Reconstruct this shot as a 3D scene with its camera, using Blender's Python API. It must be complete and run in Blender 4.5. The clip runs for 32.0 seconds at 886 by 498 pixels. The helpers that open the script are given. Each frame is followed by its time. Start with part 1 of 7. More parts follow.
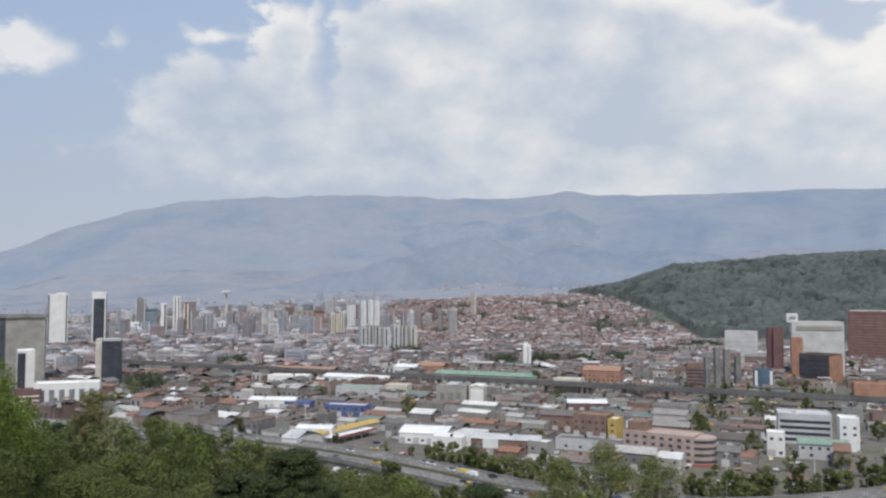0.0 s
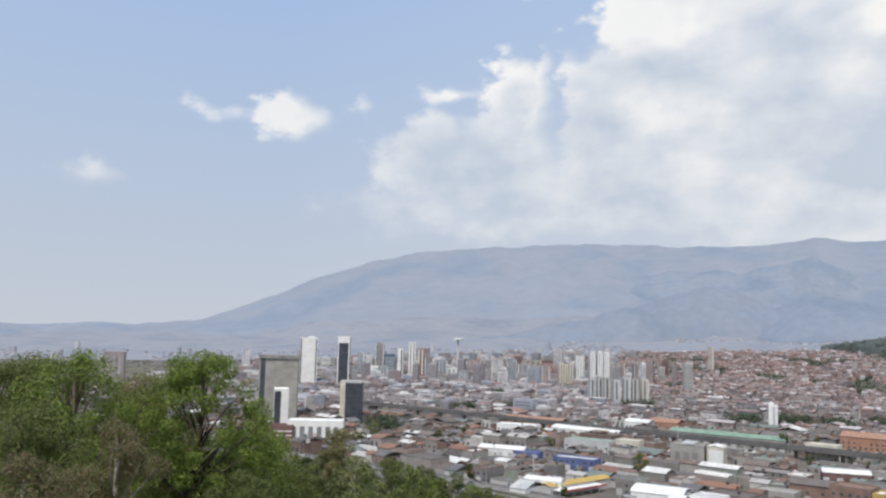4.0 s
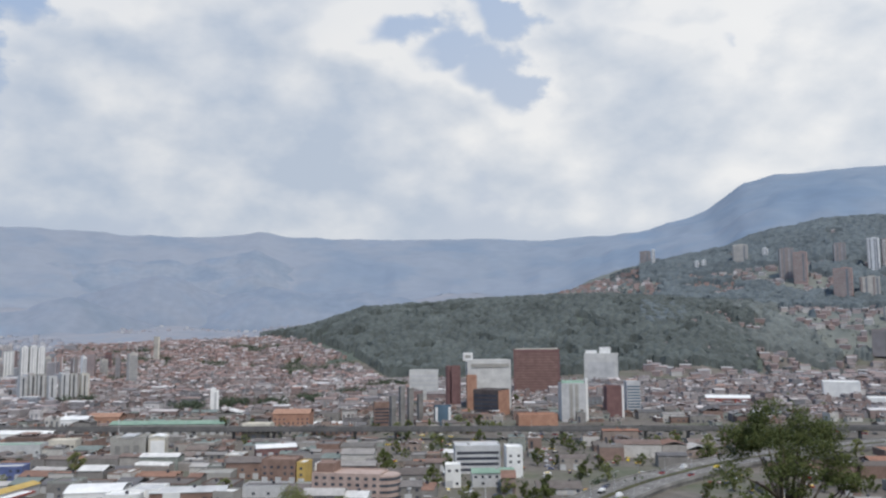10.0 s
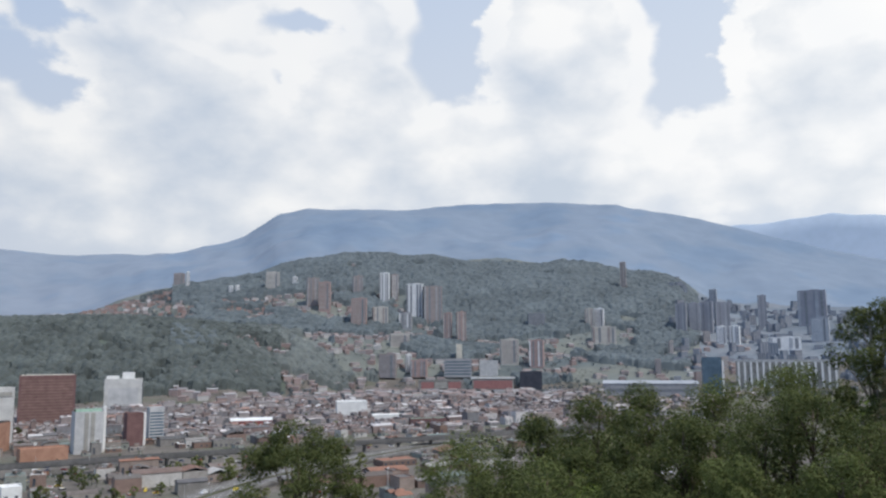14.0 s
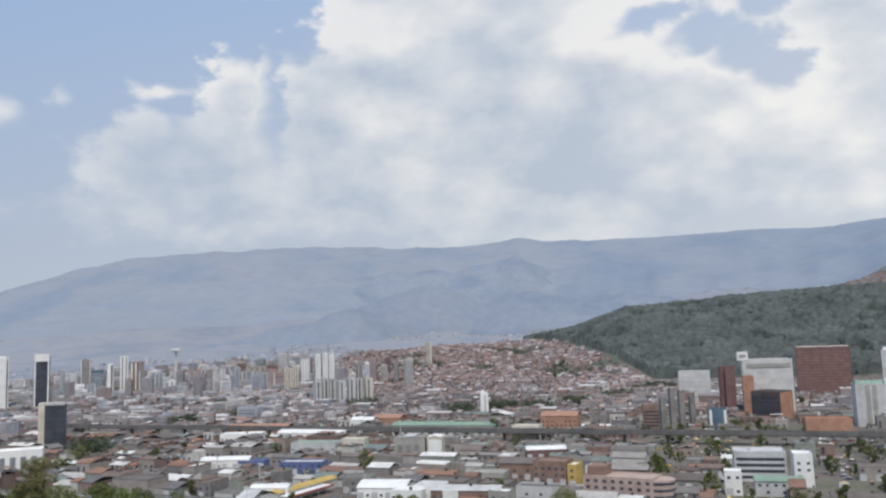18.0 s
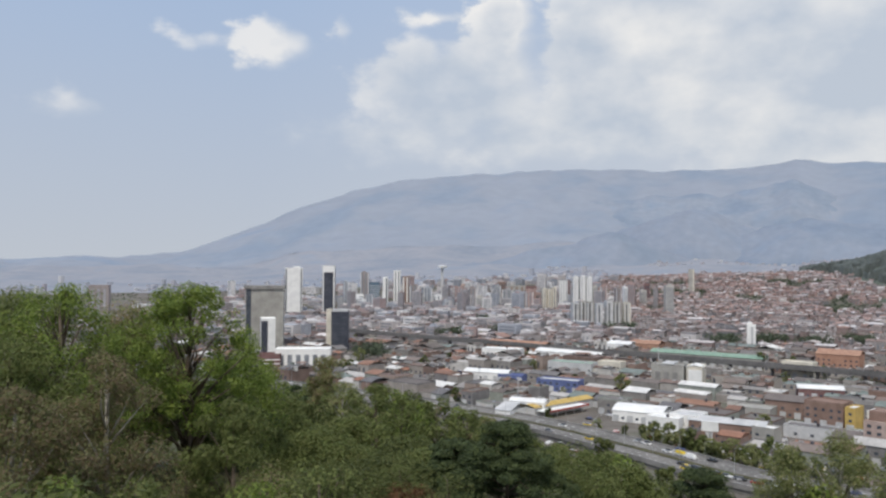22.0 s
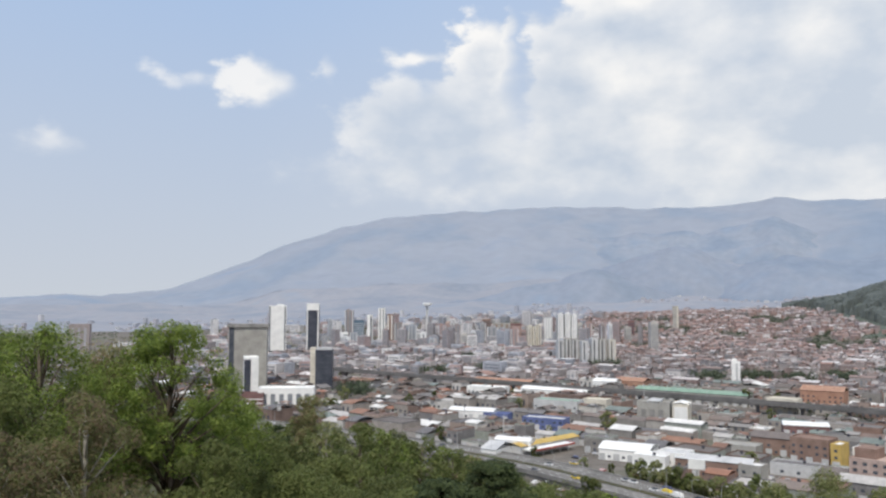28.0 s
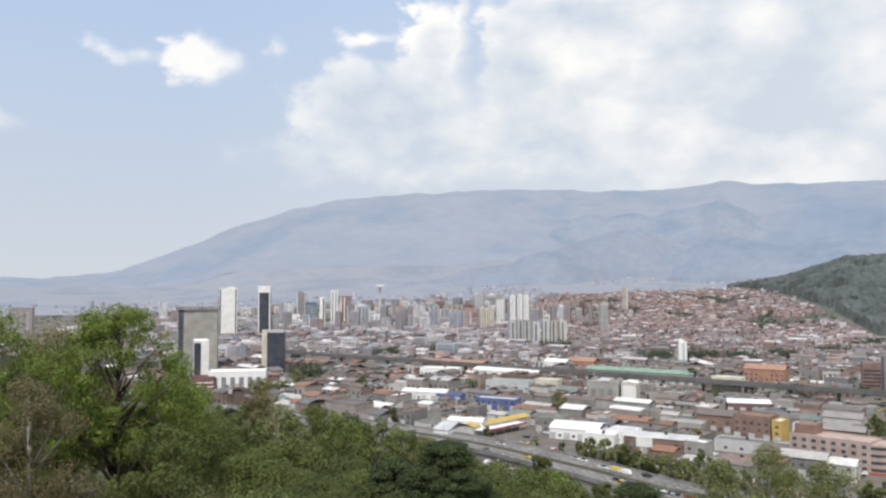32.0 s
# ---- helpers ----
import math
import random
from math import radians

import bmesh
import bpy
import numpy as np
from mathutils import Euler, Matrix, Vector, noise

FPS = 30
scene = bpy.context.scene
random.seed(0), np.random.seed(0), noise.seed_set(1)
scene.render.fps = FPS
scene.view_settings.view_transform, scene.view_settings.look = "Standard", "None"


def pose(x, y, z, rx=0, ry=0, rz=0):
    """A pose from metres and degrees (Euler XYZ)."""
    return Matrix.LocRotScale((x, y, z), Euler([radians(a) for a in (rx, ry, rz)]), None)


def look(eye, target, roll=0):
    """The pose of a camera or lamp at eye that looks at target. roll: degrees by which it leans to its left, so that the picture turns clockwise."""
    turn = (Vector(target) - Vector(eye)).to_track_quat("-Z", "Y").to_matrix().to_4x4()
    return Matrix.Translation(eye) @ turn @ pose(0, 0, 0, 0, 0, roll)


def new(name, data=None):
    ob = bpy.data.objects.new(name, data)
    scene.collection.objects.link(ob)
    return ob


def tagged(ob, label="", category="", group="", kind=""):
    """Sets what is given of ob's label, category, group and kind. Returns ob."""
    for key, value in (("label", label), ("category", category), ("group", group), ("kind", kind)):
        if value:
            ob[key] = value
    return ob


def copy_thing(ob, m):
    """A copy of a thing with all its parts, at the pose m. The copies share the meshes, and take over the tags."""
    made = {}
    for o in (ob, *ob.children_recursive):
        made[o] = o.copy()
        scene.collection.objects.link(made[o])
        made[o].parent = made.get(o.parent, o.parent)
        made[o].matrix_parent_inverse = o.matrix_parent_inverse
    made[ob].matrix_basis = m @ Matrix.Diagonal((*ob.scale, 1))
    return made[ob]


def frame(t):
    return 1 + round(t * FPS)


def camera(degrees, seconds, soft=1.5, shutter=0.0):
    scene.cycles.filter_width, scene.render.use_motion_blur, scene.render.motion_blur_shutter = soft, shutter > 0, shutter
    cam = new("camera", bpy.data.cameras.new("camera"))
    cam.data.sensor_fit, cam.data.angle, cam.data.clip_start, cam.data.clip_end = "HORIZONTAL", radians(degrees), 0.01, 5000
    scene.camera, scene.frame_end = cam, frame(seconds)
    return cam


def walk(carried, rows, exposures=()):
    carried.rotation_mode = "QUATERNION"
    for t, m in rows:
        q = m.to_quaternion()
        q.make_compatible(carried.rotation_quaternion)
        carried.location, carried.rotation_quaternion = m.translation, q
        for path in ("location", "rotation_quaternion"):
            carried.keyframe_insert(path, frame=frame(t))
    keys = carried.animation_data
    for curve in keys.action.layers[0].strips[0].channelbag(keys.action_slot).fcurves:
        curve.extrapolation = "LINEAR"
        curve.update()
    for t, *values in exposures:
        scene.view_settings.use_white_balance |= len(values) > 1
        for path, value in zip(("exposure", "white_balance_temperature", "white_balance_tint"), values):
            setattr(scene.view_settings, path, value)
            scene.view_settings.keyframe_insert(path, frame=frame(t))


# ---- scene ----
cam = camera(58.56, 32.0, soft=2.4)
EYE = 80.0
# seconds, yaw, pitch, roll: the camera turns where it stands, on the hilltop
ROWS = [
    (0, -0.00, 3.10, -0.00), (0.5, 1.04, 1.30, -0.27), (1, 2.97, 0.74, -0.59), (1.5, 5.50, 1.62, -0.70), (2, 8.76, 2.76, -0.78),
    (2.5, 11.75, 3.79, -0.82), (3, 14.79, 4.86, -0.93), (3.5, 16.45, 5.74, -1.21), (5.5, 14.90, 7.74, -1.73), (6, 13.93, 7.82, -1.68),
    (6.5, 12.82, 7.77, -1.42), (7, 10.47, 7.57, -1.05), (7.5, 6.81, 7.33, -0.61), (8, 1.31, 7.13, -0.37), (8.5, -4.32, 6.85, -0.12),
    (9, -10.30, 6.48, 0.20), (9.5, -15.87, 6.19, 0.36), (10, -21.99, 6.05, 0.47), (10.5, -27.72, 6.13, 0.51), (11, -34.57, 6.48, 0.30),
    (11.5, -41.77, 6.86, -0.09), (12, -50.94, 7.17, -0.28), (12.5, -60.84, 7.40, -0.06), (13, -68.28, 7.93, 0.27), (13.5, -63.34, 7.90, 0.18),
    (14, -54.93, 7.52, 0.38), (14.5, -47.11, 7.12, 0.20), (15, -38.76, 6.51, 0.12), (15.5, -31.34, 6.00, 0.67), (17.5, -6.99, 6.24, 1.85),
    (18, -3.24, 6.61, 1.95), (18.5, -0.04, 6.91, 1.87), (19, 3.34, 7.23, 1.69), (19.5, 6.41, 7.56, 1.37), (20, 9.65, 7.80, 1.06),
    (20.5, 12.73, 7.31, 0.68), (21, 14.98, 5.84, 0.36), (21.5, 15.61, 3.69, 0.08), (22, 15.25, 1.27, -0.32), (22.5, 14.62, -0.68, -0.59),
    (23, 14.08, -1.34, -0.83), (23.5, 13.59, -0.61, -1.00), (24, 12.92, 0.32, -1.00), (24.5, 12.28, 1.13, -0.96), (26.5, 13.08, 3.51, -0.42),
    (27, 13.78, 3.83, -0.28), (27.5, 14.14, 4.00, -0.17), (28, 14.15, 3.99, -0.14), (28.5, 13.94, 3.47, -0.22), (29, 13.42, 2.26, -0.17),
    (29.5, 12.85, 0.87, -0.24), (30, 12.13, -0.82, -0.32), (30.5, 11.48, -2.48, -0.20), (31, 10.88, -2.64, 0.08), (31.5, 10.73, -0.03, -0.03),
    (32, 10.75, 2.69, 0.01),
]
EXPOSURES = [(0.0, 0.0, 6600, 10), (0.6, 0.15, 6800, 10), (1.0, 0.22, 6850, 10), (2.0, 0.2, 6900, 10), (3.0, 0.2, 6800, 10), (6.0, -0.02, 6550, 10), (9.0, -0.05, 6450, 10), (12.0, 0.02, 6420, 10), (13.0, 0.07, 6400, 10), (14.0, 0.03, 6420, 10), (18.0, -0.02, 6550, 10), (21.0, 0.0, 6650, 10), (22.0, 0.04, 6700, 10), (23.0, 0.28, 6750, 10), (24.0, 0.28, 6750, 10), (29.0, 0.2, 6750, 10), (30.2, 0.22, 6750, 10), (31.0, 0.34, 6900, 10), (32.0, 0.35, 6900, 10)]
walk(cam, [(t, pose(0, 0, EYE, 90 + pitch, roll, yaw)) for t, yaw, pitch, roll in ROWS], EXPOSURES)

# ---- small helpers ----
SUN_AZ, SUN_EL = 184.0, 59.0
GRID = 25.0                       # the street grid's turn, degrees to the right of straight ahead
EU = (math.sin(radians(GRID)), math.cos(radians(GRID)))
EV = (math.cos(radians(GRID)), -math.sin(radians(GRID)))


def polar(az, r):
    return r * math.sin(radians(az)), r * math.cos(radians(az))


def on_grid(u, v):
    return u * EU[0] + v * EV[0], u * EU[1] + v * EV[1]


def to_grid(x, y):
    return x * EU[0] + y * EU[1], x * EV[0] + y * EV[1]


class Build:
    """Collects boxes, roofs and tubes, and links them as one mesh."""

    def __init__(self):
        self.v, self.f, self.m = [], [], []

    def add(self, verts, faces, mat=0):
        n = len(self.v)
        self.v.extend(verts)
        self.f.extend([tuple(i + n for i in f) for f in faces])
        self.m.extend([mat] * len(faces))

    def box(self, x, y, z, sx, sy, sz, turn=0.0, mat=0, top=None, taper=1.0):
        """A box that stands on z, centred on x and y, turned clockwise seen from above."""
        c, s = math.cos(radians(-turn)), math.sin(radians(-turn))
        vs = []
        for k, h in ((1.0, 0.0), (taper, sz)):
            for a, b in ((-1, -1), (1, -1), (1, 1), (-1, 1)):
                p, q = a * sx * k / 2, b * sy * k / 2
                vs.append((x + p * c - q * s, y + p * s + q * c, z + h))
        self.add(vs, [(0, 1, 5, 4), (1, 2, 6, 5), (2, 3, 7, 6), (3, 0, 4, 7), (3, 2, 1, 0)], mat)
        self.add([vs[4], vs[5], vs[6], vs[7]], [(0, 1, 2, 3)], mat if top is None else top)

    def gable(self, x, y, z, sx, sy, rise, turn=0.0, mat=0, end=None, over=0.4):
        """A pitched roof with its ridge along its own x, 0.25 m thick."""
        c, s = math.cos(radians(-turn)), math.sin(radians(-turn))
        a, b = sx / 2 + over, sy / 2 + over
        pts = [(-a, -b, 0), (a, -b, 0), (a, b, 0), (-a, b, 0), (-a, 0, rise), (a, 0, rise)]
        pts += [(p, q, h + 0.25) for p, q, h in pts]
        vs = [(x + p * c - q * s, y + p * s + q * c, z + h) for p, q, h in pts]
        self.add(vs, [(6, 7, 11, 10), (8, 9, 10, 11), (0, 1, 7, 6), (2, 3, 9, 8), (4, 5, 1, 0), (5, 4, 3, 2)], mat)
        self.add([vs[i] for i in (0, 6, 10, 9, 3, 4)], [(0, 1, 2, 5), (5, 2, 3, 4)], mat if end is None else end)
        self.add([vs[i] for i in (1, 2, 8, 11, 7, 5)], [(0, 5, 3, 4), (5, 1, 2, 3)], mat if end is None else end)

    def vault(self, x, y, z, sx, sy, rise, turn=0.0, mat=0, n=8):
        """A barrel roof, curved across its own y."""
        c, s = math.cos(radians(-turn)), math.sin(radians(-turn))
        vs = []
        for i in range(n + 1):
            q = -1 + 2 * i / n
            h = rise * (1 - q * q)
            for p in (-sx / 2, sx / 2):
                vs.append((x + p * c - q * sy / 2 * s, y + p * s + q * sy / 2 * c, z + h + 0.3))
        vs += [(vx, vy, vz - 0.35) for vx, vy, vz in vs]
        k = 2 * (n + 1)
        fs = []
        for i in range(n):
            a = 2 * i
            fs += [(a, a + 1, a + 3, a + 2), (k + a + 2, k + a + 3, k + a + 1, k + a),
                   (a, a + 2, k + a + 2, k + a), (a + 3, a + 1, k + a + 1, k + a + 3)]
        fs += [(0, k, k + 1, 1), (2 * n + 1, k + 2 * n + 1, k + 2 * n, 2 * n)]
        self.add(vs, fs, mat)
        base = [(x + p * c - q * s, y + p * s + q * c, z - 0.02) for p, q in ((-sx / 2, -sy / 2), (sx / 2, -sy / 2), (sx / 2, sy / 2), (-sx / 2, sy / 2))]
        self.add(base, [(3, 2, 1, 0)], mat)

    def tube(self, pts, radii, mat=0, n=7):
        """A tapered tube along points."""
        vs, k = [], len(pts)
        for i in range(k):
            d = (Vector(pts[min(i + 1, k - 1)]) - Vector(pts[max(i - 1, 0)])).normalized()
            side = d.orthogonal().normalized()
            up = d.cross(side)
            for j in range(n):
                a = 2 * math.pi * j / n
                vs.append(tuple(Vector(pts[i]) + radii[i] * (math.cos(a) * side + math.sin(a) * up)))
        fs = [(i * n + j, i * n + (j + 1) % n, (i + 1) * n + (j + 1) % n, (i + 1) * n + j) for i in range(k - 1) for j in range(n)]
        fs += [tuple(range(n - 1, -1, -1)), tuple((k - 1) * n + j for j in range(n))]
        self.add(vs, fs, mat)

    def mesh(self, name, mats, smooth=False):
        me = bpy.data.meshes.new(name)
        me.from_pydata(self.v, [], self.f)
        for m in mats:
            me.materials.append(m)
        me.polygons.foreach_set("material_index", self.m)
        if smooth:
            me.polygons.foreach_set("use_smooth", [True] * len(self.f))
        me.update()
        return me


def part(name, build, mats, parent, label="", smooth=False):
    mats = mats if isinstance(mats, (list, tuple)) else [mats]
    ob = new(name, build.mesh(name, mats, smooth) if isinstance(build, Build) else build)
    ob.parent = parent
    if label:
        tagged(ob, label)
    return ob


def thing(name, x, y, z, turn=0.0, label="", category="", group="", kind=""):
    """An Empty at a thing's base, turned clockwise seen from above."""
    ob = new(name)
    ob.empty_display_size = 0.5
    ob.matrix_basis = pose(x, y, z, 0, 0, -turn)
    return tagged(ob, label, category, group, kind)


def hash2(ix, iy, seed):
    n = np.sin(ix * 127.1 + iy * 311.7 + seed * 74.7) * 43758.5453
    return n - np.floor(n)


def vnoise(x, y, seed=0):
    """Smooth value noise on arrays, 0 to 1."""
    ix, iy = np.floor(x), np.floor(y)
    fx, fy = x - ix, y - iy
    fx, fy = fx * fx * (3 - 2 * fx), fy * fy * (3 - 2 * fy)
    a, b = hash2(ix, iy, seed), hash2(ix + 1, iy, seed)
    c, d = hash2(ix, iy + 1, seed), hash2(ix + 1, iy + 1, seed)
    return (a * (1 - fx) + b * fx) * (1 - fy) + (c * (1 - fx) + d * fx) * fy


def fbm(x, y, octaves=4, seed=0):
    t, k, s = 0.0, 0.5, 0.0
    for o in range(octaves):
        t, s = t + k * vnoise(x, y, seed + o), s + k
        x, y, k = x * 2.03 + 7.1, y * 2.03 + 3.7, k * 0.5
    return t / s


# ---- world, sun ----
world = bpy.data.worlds.new("sky")
scene.world = world
world.use_nodes = True
wn, wl = world.node_tree.nodes, world.node_tree.links
wn.clear()


def wmath(op, a, b=None, c=None, clamp=False):
    n = wn.new("ShaderNodeMath")
    n.operation, n.use_clamp = op, clamp
    for i, v in enumerate((a, b, c)):
        if v is None:
            continue
        if isinstance(v, (int, float)):
            n.inputs[i].default_value = v
        else:
            wl.new(v, n.inputs[i])
    return n.outputs[0]


def wmix(fac, a, b, blend="MIX"):
    n = wn.new("ShaderNodeMix")
    n.data_type, n.blend_type = "RGBA", blend
    for i, v in ((0, fac), (6, a), (7, b)):
        if isinstance(v, (int, float)):
            n.inputs[i].default_value = v
        elif isinstance(v, tuple):
            n.inputs[i].default_value = (*v, 1)
        else:
            wl.new(v, n.inputs[i])
    return n.outputs[2]


def wnoise(vec, scale, detail=5.0, rough=0.55):
    n = wn.new("ShaderNodeTexNoise")
    n.inputs["Scale"].default_value, n.inputs["Detail"].default_value, n.inputs["Roughness"].default_value = scale, detail, rough
    wl.new(vec, n.inputs["Vector"])
    return n.outputs["Fac"]


sky = wn.new("ShaderNodeTexSky")
sky.sky_type, sky.sun_disc = "NISHITA", False
sky.sun_elevation, sky.sun_rotation = radians(SUN_EL), radians(SUN_AZ)
sky.altitude, sky.air_density, sky.dust_density, sky.ozone_density = 1500, 1.0, 2.0, 2.0
coord = wn.new("ShaderNodeTexCoord")
sep = wn.new("ShaderNodeSeparateXYZ")
wl.new(coord.outputs["Generated"], sep.inputs[0])
AZ = wmath("MULTIPLY", wmath("ARCTAN2", sep.outputs[0], sep.outputs[1]), 180 / math.pi)
EL = wmath("MULTIPLY", wmath("ARCSINE", sep.outputs[2]), 180 / math.pi)
flat = wn.new("ShaderNodeCombineXYZ")
wl.new(AZ, flat.inputs[0])
wl.new(wmath("MULTIPLY", EL, 1.5), flat.inputs[1])
n_puff = wnoise(flat.outputs[0], 0.20, 5.0, 0.5)


def billow(scale, smooth):
    n = wn.new("ShaderNodeTexVoronoi")
    n.feature = "SMOOTH_F1"
    n.inputs["Scale"].default_value, n.inputs["Smoothness"].default_value = scale, smooth
    wl.new(flat.outputs[0], n.inputs["Vector"])
    return n.outputs["Distance"]


# the heaps of cloud and the gaps between them: azimuth, elevation, half width, half height
HEAPS = [
    (-18, 9.3, 9.0, 2.2), (-15, 12.0, 8.0, 4.2), (-11.4, 16.6, 2.6, 4.2), (-17.4, 14.0, 2.6, 2.6), (-3, 14.5, 9.5, 8.5), (-8, 9.5, 12, 3.0), (-11, 14.5, 4, 4), (-9, 26.5, 7, 2.4), (1, 23, 6.5, 5),
    (12, 16, 15, 14), (34, 14, 12, 9), (40, 24, 9, 5), (48.3, 17.5, 6.4, 5.4), (48.5, 23, 5.0, 4.0), (45, 13, 7, 4), (31, 25, 4, 4), (64.2, 21, 6.6, 8), (60, 13, 15, 5.5), (82, 19, 7.2, 8),
    (85, 13, 20, 5.5), (101, 15, 9, 7), (105, 26, 14, 8), (84, 28, 8, 5), (-27.7, 15.3, 2.7, 1.6), (-28.3, 16.4, 0.9, 0.9), (-33.6, 15.3, 1.9, 0.6),
    (-41.3, 10.3, 2.3, 0.75), (-41.0, 10.9, 0.8, 0.7), (-22.8, 16.6, 0.5, 0.8), (-16.0, 17.6, 2.0, 0.5),
]
GAPS = [
    (-8.6, 18.6, 0.3, 1.4), (-7.4, 21.4, 2.0, 0.9), (-13, 22.3, 5, 0.8), (19.6, 21.6, 2.4, 0.8), (23.0, 20.3, 2.2, 0.9), (25.6, 19.1, 2.0, 1.2), (27.6, 17.5, 1.4, 1.1), (44.4, 22.9, 1.7, 0.6),
    (55.4, 23.2, 1.2, 2.2), (55.9, 20.0, 1.0, 1.2), (71.9, 19.2, 1.3, 1.5), (73.6, 22.6, 1.0, 2.0), (94.0, 19.9, 2.3, 0.8), (96.9, 21.4, 1.0, 1.4), (90.4, 19.7, 1.2, 0.5),
]


def blobs(rows, az_, el_, soft_):
    """The union of soft ellipses: above 0 inside."""
    total = None
    for a, e, w, h in rows:
        da = wmath("DIVIDE", wmath("SUBTRACT", az_, a), w)
        de = wmath("DIVIDE", wmath("SUBTRACT", el_, e), h)
        d = wmath("SUBTRACT", 1.0, wmath("SQRT", wmath("ADD", wmath("MULTIPLY", da, da), wmath("MULTIPLY", de, de))))
        d = wmath("MULTIPLY", d, min(w, h))
        total = d if total is None else wmath("SMOOTH_MAX", total, d, soft_)
    return total


n_edge = wnoise(flat.outputs[0], 0.55, 5.0, 0.55)
n_soft = wnoise(flat.outputs[0], 0.075, 3.0, 0.5)
heads, knobs = billow(0.24, 0.35), billow(0.62, 0.4)
az_w = wmath("ADD", AZ, wmath("MULTIPLY", wmath("SUBTRACT", n_edge, 0.5), 2.6))
el_w = wmath("ADD", EL, wmath("MULTIPLY", wmath("SUBTRACT", n_puff, 0.5), 2.2))
rough_ = wmath("ADD", wmath("MULTIPLY", wmath("SUBTRACT", 0.48, heads), 0.9), wmath("MULTIPLY", wmath("SUBTRACT", 0.45, knobs), 0.55))
rough_ = wmath("ADD", rough_, wmath("MULTIPLY", wmath("SUBTRACT", n_edge, 0.5), 1.5))
inside = wmath("ADD", blobs(HEAPS, az_w, el_w, 0.35), rough_)
outside = wmath("SUBTRACT", blobs(GAPS, az_w, el_w, 0.3), wmath("MULTIPLY", rough_, 0.8))
shape = wmath("MINIMUM", inside, wmath("MULTIPLY", outside, -1.0))
# crisp sunlit heads high up, soft veils near the hills
crisp = wmath("ADD", wmath("MULTIPLY", wmath("SUBTRACT", EL, 8.0), 0.062), wmath("MULTIPLY", wmath("SUBTRACT", n_soft, 0.5), 1.6), clamp=True)
cover = wmath("MULTIPLY", wmath("ADD", shape, 0.32), wmath("MULTIPLY_ADD", crisp, 1.1, 0.28), clamp=True)
cover = wmath("MULTIPLY", wmath("MULTIPLY", cover, cover), wmath("SUBTRACT", 3.0, wmath("MULTIPLY", cover, 2.0)))
cover = wmath("MULTIPLY", cover, wmath("MULTIPLY_ADD", n_soft, 0.7, 0.52, clamp=True))
cover = wmath("MULTIPLY", cover, wmath("MULTIPLY_ADD", AZ, 0.013, 1.15, clamp=True))
# light on the clouds: white heads and rims, grey-blue bellies, whiter towards the sun
sunward = wmath("MULTIPLY", wmath("SUBTRACT", AZ, 12.0), 0.011, clamp=True)
lit = wmath("ADD", wmath("MULTIPLY_ADD", EL, 0.016, 0.20), wmath("MULTIPLY", wmath("SUBTRACT", n_soft, 0.5), 2.0))
lit = wmath("ADD", lit, wmath("MULTIPLY", wmath("SUBTRACT", n_puff, 0.5), 1.3))
lit = wmath("ADD", lit, wmath("MULTIPLY", wmath("SUBTRACT", 0.45, heads), wmath("MULTIPLY_ADD", sunward, 0.4, 0.55)))
lit = wmath("ADD", lit, wmath("MULTIPLY", wmath("SUBTRACT", n_edge, 0.5), 0.5))
rim = wmath("SUBTRACT", 1.0, wmath("ABSOLUTE", wmath("MULTIPLY", wmath("SUBTRACT", shape, 0.75), 0.75)), clamp=True)
lit = wmath("ADD", lit, wmath("MULTIPLY", rim, wmath("MULTIPLY", crisp, 0.75)))
lit = wmath("ADD", lit, wmath("MULTIPLY", sunward, 0.45), clamp=True)
cloud = wmix(lit, (0.49, 0.56, 0.66), (0.86, 0.86, 0.855))
cloud = wmix(sunward, cloud, wmix(lit, (0.64, 0.70, 0.77), (1.0, 0.995, 0.98)))
up = wmath("DIVIDE", EL, 28.0, clamp=True)
clear = wmix(up, (0.485, 0.535, 0.61), (0.30, 0.45, 0.715))
clear = wmix(wmath("MULTIPLY", wmath("SUBTRACT", EL, 28.0), 0.016, clamp=True), clear, wmix(1.0, sky.outputs[0], (0.12, 0.12, 0.12), "MULTIPLY"))
veil = wmath("MULTIPLY", wmath("MULTIPLY_ADD", AZ, 0.014, 0.40, clamp=True), wmath("SUBTRACT", 1.0, wmath("MULTIPLY", EL, wmath("MULTIPLY_ADD", sunward, -0.014, 0.021)), clamp=True))
clear = wmix(wmath("MULTIPLY", veil, 0.84), clear, wmix(sunward, (0.65, 0.685, 0.735), (0.80, 0.845, 0.90)))
mixed = wmix(cover, clear, cloud)
back = wn.new("ShaderNodeBackground")
wl.new(mixed, back.inputs[0])
back.inputs[1].default_value = 1.0
wout = wn.new("ShaderNodeOutputWorld")
wl.new(back.outputs[0], wout.inputs[0])

sun = new("sun", bpy.data.lights.new("sun", "SUN"))
sun.data.energy, sun.data.angle, sun.data.color = 2.65, radians(3.0), (1.0, 0.95, 0.87)
sx, sy = polar(SUN_AZ, 1000 * math.cos(radians(SUN_EL)))
sun.matrix_basis = look((sx, sy, 80 + 1000 * math.sin(radians(SUN_EL))), (0, 0, 80))
tagged(sun, "warm afternoon sun behind thin haze", "sun")


